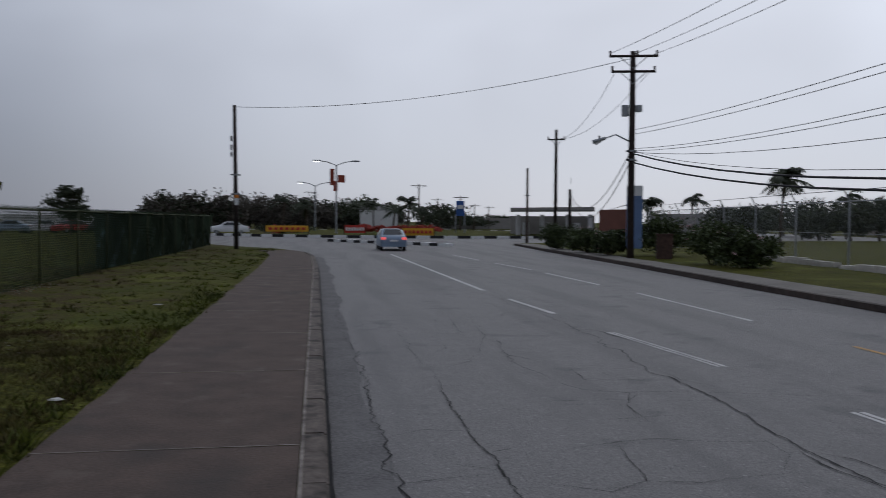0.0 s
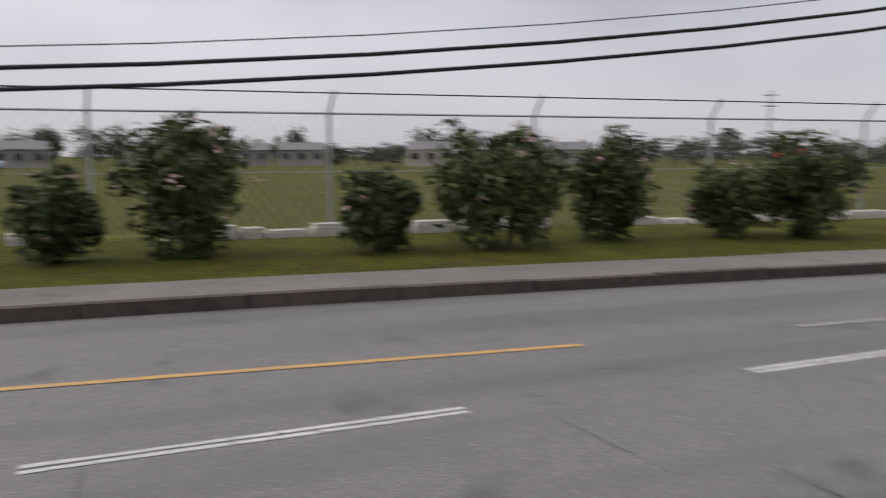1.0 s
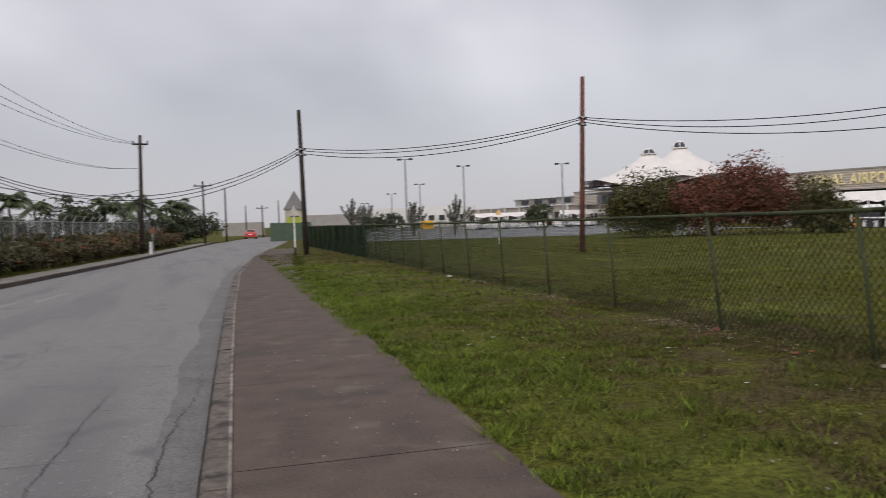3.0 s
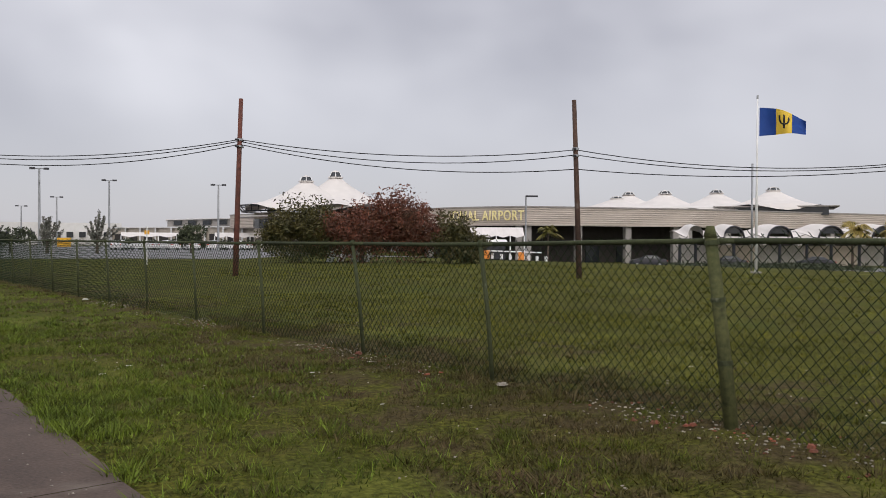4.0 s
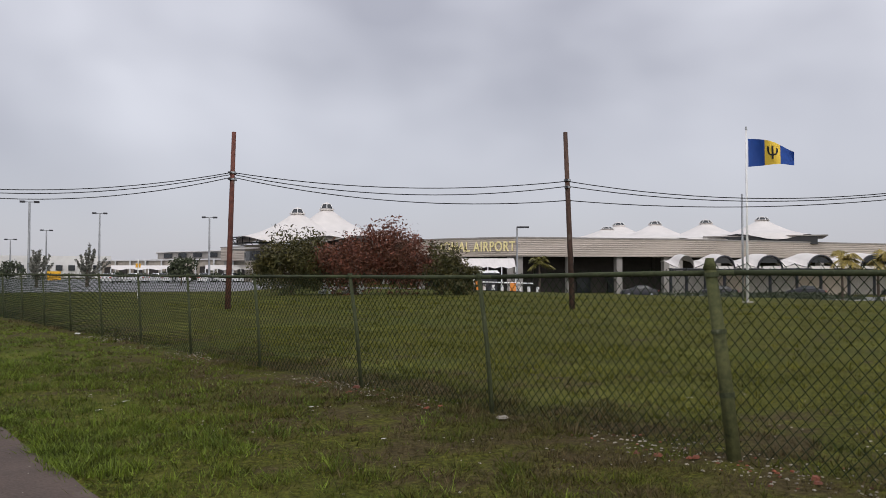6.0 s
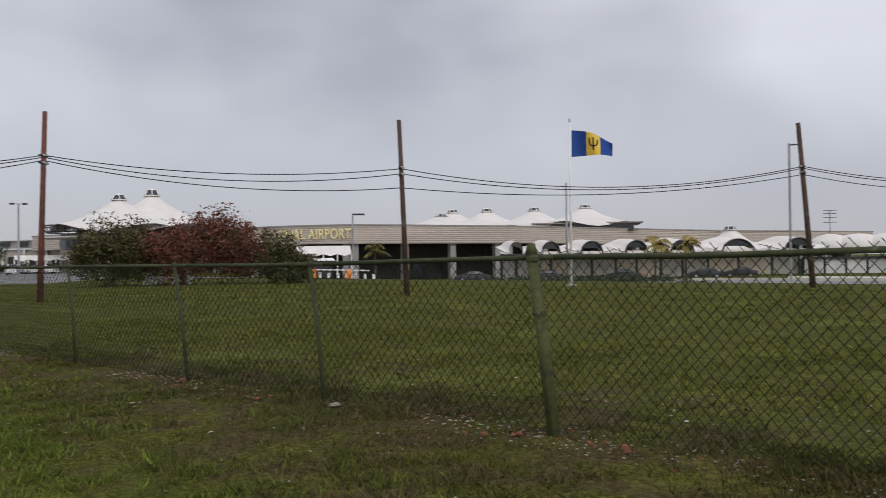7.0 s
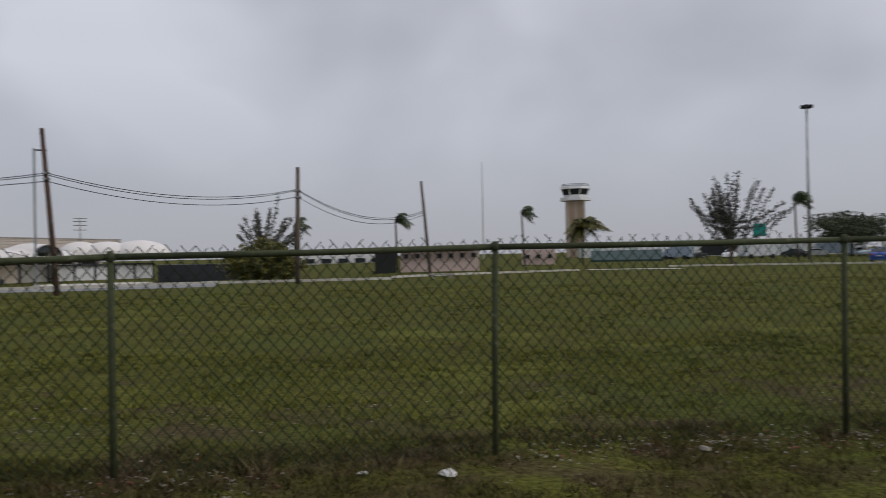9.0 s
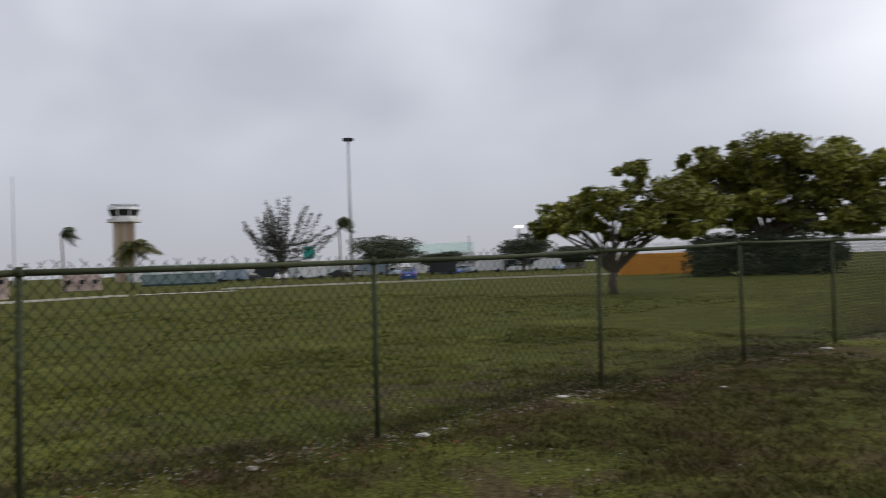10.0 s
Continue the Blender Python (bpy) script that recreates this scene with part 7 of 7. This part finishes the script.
for s in (0.2, 0.5, 0.8):
    p_ = a.lerp(b_, s) * 1.06
    part("pump", Shape().box(p_ + up * 0.8, (0.7, 0.5, 1.6)), WHITEPLASTIC, fs)
q = at(158.0, 41)
tt = thing("totem_sign", "tall blue and white totem sign", "sign", where=q)
part("panel", Shape().box(q + up * 1.9, (0.75, 0.25, 3.0), -22), mat("faded_blue_panel", (0.16, 0.24, 0.4), (0.12, 0.18, 0.32), 2, 0.5, 0.0), tt)
part("panel_top", Shape().box(q + up * 3.2, (0.77, 0.27, 0.5), -22), WHITEPLASTIC, tt)
q = at(169.9, 110)
tt = thing("totem_sign", "blue price sign on two posts", "sign", where=q)
part("panel", Shape().box(q + up * 3.4, (1.1, 0.3, 2.0), -10), mat("blue_panel", (0.05, 0.13, 0.4), (0.04, 0.1, 0.32), 2, 0.5, 0.0), tt)
part("bar", Shape().box(q * 0.997 + up * 3.6, (0.8, 0.1, 0.5), -10), WHITEPLASTIC, tt)
for o in (-0.6, 0.6):
    part("post", Shape().tube([q + Vector((o, 0, 0)), q + Vector((o, 0, 2.6))], 0.08, 6), GALV, tt)
t, a, b_ = block("red_house", 160.3, 158.4, 75, 72, rise(0.9, 73), BRICKWALL, "red-brown building with a pitched roof")
part("roof", Shape().grid([[a + up * rise(0.7, 73), b_ + up * rise(1.25, 73)], [a * 1.06 + up * rise(0.8, 73), b_ * 1.06 + up * rise(1.25, 73)]]), ROOFGREY, t)
t, a, b_ = block("white_house", 157.0, 153.4, 85, 85, rise(0.62, 85), GREYWALL, "low grey building behind the security fence")
t, a, b_ = block("far_building", 172, 166, 200, 210, rise(0.25, 205), GREYWALL, "hazy low buildings beyond the roundabout")
for i, (b_, e_, d_) in enumerate(((172.8, 2.6, 130), (171.5, 1.6, 170), (169.9, 1.8, 140), (168.9, 1.2, 190), (167.9, 1.1, 190))):
    q = at(b_, d_)
    utility_pole(q, q + up * rise(e_, d_), 0.13, GREYWOOD, "distant pole with a crossarm", arms=((rise(e_, d_) - 0.3, 1.3, 0, ()),), group="distant poles")
q = at(156.0, 38.6)
single("cabinet", Shape().box(q + up * 0.55, (0.7, 0.5, 1.1), -20).box(q + up * 1.13, (0.76, 0.56, 0.06), -20), WOOD, "brown weathered service cabinet among the bushes", "cabinet")
# palms and woods on the right of the road to the roundabout
palm(at(148.7, 75), rise(2.9, 75), 2.7, 420, LEAF_DARK, (-0.35, 0.15), "dark coconut palm beyond the security fence", fronds=22)
palm(at(154.1, 90), rise(1.6, 90), 2.0, 421, LEAF_DARK, (-0.6, 0.3), "dark coconut palm beyond the security fence")
palm(at(157.0, 90), rise(1.2, 90), 2.6, 422, LEAF_DARK, (-0.6, 0.3), "dark coconut palm beyond the security fence")
for i, (b_, e_, w_) in enumerate(((143.0, 1.7, 3.2), (144.6, 1.3, 2.6), (146.4, 0.9, 2.4), (150.6, 1.1, 3.0), (152.2, 1.0, 2.4))):
    h = rise(e_, 95)
    tree(at(b_, 95), h, [(0, 0, h * 0.62, w_, w_, h * 0.36), (w_ * 0.5, w_ * 0.4, h * 0.5, w_ * 0.8, w_ * 0.8, h * 0.4)], 423 + i, n=3600, leaf=0.25, label="dark rounded tree beyond the security fence", fork=0.2, hollow=0.3)

# ---- beyond the security fence across the road ----
rw = jag(55)
for i in range(58):
    b_ = 153 - i * 2.15 + rw.uniform(-0.8, 0.8)
    near = b_ > 140 or b_ < 36
    d_ = rw.uniform(105, 135) if near else rw.uniform(135, 175)
    e_ = rw.choice((0.7, 0.9, 1.1, 1.5, 1.8)) * (1.0 if b_ > 60 else 0.75)
    h = rise(e_, d_)
    w_ = rw.uniform(2.2, 4.6)
    if i % 9 == 4:
        palm(at(b_, d_), rise(e_ + 0.5, d_), 3.0, 430 + i, LEAF_DARK, (-0.5, 0.2), "dark palm in the distance", fronds=11)
    else:
        tree(at(b_, d_), h, [(0, 0, h * 0.6, w_, w_, h * 0.42), (w_ * 0.7, w_ * 0.3, h * 0.45, w_ * 0.8, w_ * 0.8, h * 0.34)], 430 + i, n=1100, leaf=0.36, label="dark green tree in the distance", fork=0.2, group="distant trees")
for i in range(15):
    b_ = 143 - i * 6.1 + rw.uniform(-1.5, 1.5)
    d_ = rw.uniform(120, 150)
    t, a, c_ = block("distant_house", b_ + 1.6, b_ - 1.6, d_, d_, 2.4, GREYWALL if i % 3 else BEIGEWALL, "low pale house among distant trees", group="distant houses")
    part("roof", Shape().grid([[a * 0.995 + up * 2.5, c_ * 0.995 + up * 2.5], [a * 1.03 + up * 3.7, c_ * 1.03 + up * 3.7], [a * 1.07 + up * 2.5, c_ * 1.07 + up * 2.5]]), ROOFGREY, t)
    openings(t, a, c_, 3, 1.5, 1.1, 0.9)
for i in range(14):
    car(at(141 - i * 3.4, 112 + 3 * math.sin(i)), 20 * i, (WHITECAR, SILVER, DARKCAR)[i % 3], ("white", "silver", "dark")[i % 3] + " parked saloon car beyond the lawn")
q = at(46.0, 190)
ms = thing("radio_mast", "tall lattice radio mast in the haze", "mast", where=q)
part("mast", Shape().tube([q, q + up * rise(4.1, 190)], 0.35, 4, 0.2), GALV, ms)
for e in (1.5, 2.3, 3.1, 3.8):
    part("crossbar", Shape().tube([at(45.6, 190, rise(e, 190)), at(46.4, 190, rise(e, 190))], 0.15, 4), GALV, ms)

# houses, palms and trees at the road's far end
for b0, b1, d_, e_, m_, lab in ((28.6, 25.6, 75, 0.5, BEIGEWALL, "grey two-storey house behind the hedge"), (17.7, 15.0, 80, 0.6, CORALWALL, "coral-orange house behind the hedge"), (21.5, 18.5, 90, 0.3, WHITEWALL, "pale house behind the hedge"), (11.5, 9.8, 95, 0.4, WHITEWALL, "pale house behind the hedge")):
    t, a, c_ = block("house", b0, b1, d_, d_, rise(e_, d_), m_, lab)
    part("roof", Shape().grid([[a * 0.99 + up * rise(e_, d_), c_ * 0.99 + up * rise(e_, d_)], [a * 1.03 + up * (rise(e_, d_) + 1.0), c_ * 1.03 + up * (rise(e_, d_) + 1.0)], [a * 1.07 + up * rise(e_, d_), c_ * 1.07 + up * rise(e_, d_)]]), ROOFGREY if m_ != CORALWALL else BRICKWALL, t)
    openings(t, a, c_, 3, rise(e_, d_) - 1.1, 0.9, 0.9)
for i, (b_, e_, d_, w_) in enumerate(((30.0, 0.9, 80, 3.0), (20.3, 1.1, 85, 2.6), (22.8, 0.6, 95, 2.4), (9.4, 2.1, 85, 2.8), (13.2, 1.2, 90, 2.4), (6.0, 1.0, 95, 2.4), (2.3, 1.3, 105, 3.2), (3.2, 0.9, 100, 2.6))):
    h = rise(e_, d_)
    tree(at(b_, d_), h, [(0, 0, h * 0.62, w_, w_, h * 0.36), (w_ * 0.6, 0, h * 0.5, w_ * 0.7, w_ * 0.7, h * 0.3)], 500 + i, n=2200, leaf=0.25, label="dark green tree behind the roadside hedge", fork=0.3)
for i, (b_, e_, d_, s_) in enumerate(((12.4, 2.1, 80, 2.6), (11.0, 1.7, 85, 2.4), (7.0, 1.8, 85, 2.8), (6.1, 1.6, 90, 2.4), (4.9, 1.8, 80, 2.2), (3.7, 1.3, 95, 2.4), (2.5, 1.6, 100, 3.0), (17.9, 0.9, 80, 2.0))):
    palm(at(b_, d_), rise(e_, d_), s_, 520 + i, LEAF_PALM, (0.5, -0.1), "palm behind the roadside hedge")
for b_, e_, d_ in ((0.9, 3.2, 95), (-0.5, 2.75, 110), (7.05, 2.2, 90), (16.0, 1.2, 75), (-2.9, 1.5, 140), (-4.0, 1.8, 150), (-1.8, 1.5, 150)):
    q = at(b_, d_)
    utility_pole(q, q + up * rise(e_, d_), 0.13, DARKWOOD, "distant wooden pole along the road", arms=((rise(e_, d_) - 0.5, 1.0, 0, (-0.8, 0.8)),) if b_ in (0.9, -2.9) else (), group="distant poles")
q = at(-5.1, 112)
gz = thing("church_tower", "pale square tower with a steep grey shingled pyramid roof", "tower", where=q)
part("wall", Shape().box(q + up * 2.0, (2.6, 2.6, 4.0), -5), BEIGEWALL, gz)
part("roof", Shape().box(q + up * 5.1, (3.0, 3.0, 2.5), -5, 0.03), ROOFGREY, gz)
part("window", Shape().box(q * 0.984 + up * 2.6, (1.2, 0.1, 1.0), -5), DARKGLASS, gz)
q = at(-5.15, 44)
sg = thing("road_sign", "yellow-green triangular road sign on a black and white post", "sign", where=q)
part("post", Shape().tube([q, q + up * 2.7], 0.04, 6), WHITEPLASTIC, sg)
part("post_foot", Shape().tube([q, q + up * 0.5], 0.043, 6), BLACK, sg)
part("board", Shape().box(q + up * 1.95, (0.75, 0.04, 0.3), -5), mat("yellow_green_sign", (0.35, 0.42, 0.06), (0.3, 0.36, 0.05), 3, 0.6, 0.0), sg)
part("triangle", Shape().poly([q * 0.998 + up * 2.15 + Vector((-0.32, 0, 0)), q * 0.998 + up * 2.15 + Vector((0.32, 0, 0)), q * 0.998 + up * 2.72]), LIMESTONE, sg)
block("green_hoarding", -3.4, -6.2, 100, 100, rise(0.25, 100), mat("dull_green_hoarding", (0.07, 0.1, 0.07), (0.05, 0.075, 0.055), 2, 0.8, 0.1), "dull green hoarding at the road's end", category="hoarding")
block("low_building", -5.6, -10.5, 150, 150, rise(0.7, 150), GREYWALL, "low grey building at the road's end")
block("low_building", -0.2, -3.0, 170, 170, rise(0.35, 170), GREYWALL, "low grey building at the road's end")
car(at(-2.1, 132, ROAD_Z), 85, REDCAR, "red car driving along the road", group="")
for b_, d_ in ((9.15, 56), (4.3, 60)):
    q = at(b_, d_)
    single("marker_post", Shape().tube([q, q + up * 0.9], 0.1, 8, 0.08), WHITEPLASTIC, "short white marker post before the hedge", "post", "marker posts")
q = at(4.15, 61)
sg = thing("road_sign", "triangular warning sign on a post before the hedge", "sign", where=q)
part("post", Shape().tube([q, q + up * 1.8], 0.04, 6), GALV, sg)
part("triangle", Shape().poly([q * 0.995 + up * 1.5 + Vector((-0.27, 0, 0)), q * 0.995 + up * 1.5 + Vector((0.27, 0, 0)), q * 0.995 + up * 1.97]), BRICKWALL, sg)


# ---- litter, leaves and stones on the verge ----
rl = jag(91)


def scrap(x, y, s, material, name, label, category, flat=0.25):
    sh = Shape()
    n = rl.randint(5, 7)
    rot_ = rl.uniform(0, 6.28)
    ring_ = [(s * rl.uniform(0.6, 1.0) * math.cos(rot_ + 6.283 * k / n), s * 0.7 * rl.uniform(0.6, 1.0) * math.sin(rot_ + 6.283 * k / n)) for k in range(n)]
    base = lie(x, y) + 0.01
    sh.v = [(x + a, y + b_, base + 0.01) for a, b_ in ring_] + [(x + a * 0.7, y + b_ * 0.7, base + s * flat * rl.uniform(0.7, 1.2)) for a, b_ in ring_]
    sh.f = [tuple(range(n))[::-1], tuple(range(n, 2 * n))] + [(k, (k + 1) % n, n + (k + 1) % n, n + k) for k in range(n)]
    return single(name, sh, material, label, category, category + " on the verge")


for x, y, s in ((3.24, 10.36, 0.06), (6.51, 22.9, 0.12), (2.3, -8.1, 0.1), (2.94, -16.5, 0.12), (3.7, 10.8, 0.06), (6.56, 23.1, 0.12), (6.23, -1.23, 0.13), (6.4, -0.6, 0.07), (6.43, -5.25, 0.12), (6.5, -5.6, 0.06), (6.65, -7.6, 0.11), (5.6, -9.4, 0.07), (4.9, 6.9, 0.04), (6.3, 9.2, 0.06), (6.45, -14.2, 0.14), (5.2, 8.8, 0.05), (7.9, 3.4, 0.05), (9.4, 6.4, 0.06)):
    scrap(x, y, s, PAPER, "litter", "crumpled scrap of white paper in the grass", "litter", 0.2)
scrap(6.53, 6.91, 0.1, STONE, "rock", "pale rounded rock at the foot of the fence", "rock", 0.4)
scrap(6.42, -3.4, 0.09, STONE, "rock", "pale rounded rock at the foot of the fence", "rock", 0.4)
for x, y in ((6.36, 4.79), (6.4, 4.4), (6.45, 3.3), (6.3, 9.5), (6.5, 9.9), (6.42, 7.9), (6.5, -9.2), (6.5, -10.4), (6.35, -11.0)):
    for _ in range(2):
        scrap(x + rl.uniform(-0.14, 0.14), y + rl.uniform(-0.14, 0.14), rl.uniform(0.03, 0.085), DRYLEAF, "dry_leaf", "curled dry reddish leaf at the fence", "leaf", 0.5)


def scatter(n, seed, material, label, size, where):
    rng = np.random.default_rng(seed)
    sh = Shape()
    k = 0
    while k < n:
        x, y = where(rng)
        if noise.noise((x * 0.5, y * 0.5, 4)) + rng.uniform(-0.35, 0.35) < 0.02:
            continue
        s = size * rng.uniform(0.4, 1.3)
        a = rng.uniform(0, 3.14)
        sh.box((x, y, s * 0.25 + 0.012 + lie(x, y)), (s * 1.6, s, s * 0.5), math.degrees(a), 0.7)
        k += 1
    single("loose_stones" if material is STONE else "dry_leaves", sh, material, label, "stones" if material is STONE else "leaves", kind="stuff")


scatter(1100, 5, STONE, "small pale stones strewn over the worn turf", 0.015, lambda r: (r.uniform(3.4, 10.5), r.uniform(-14, 14)))
scatter(2300, 6, STONE, "small pale stones along the foot of the fence", 0.016, lambda r: (6.62 + r.normal(0, 0.22), r.uniform(-22, 22)))
scatter(420, 8, DRYLEAF, "small dry leaves along the foot of the fence", 0.02, lambda r: (6.58 + r.normal(0, 0.25), r.uniform(-22, 16)))
scatter(160, 7, STONE, "pale grit on the footpath", 0.008, lambda r: (r.uniform(0.4, 2.0), r.uniform(3, 20)))
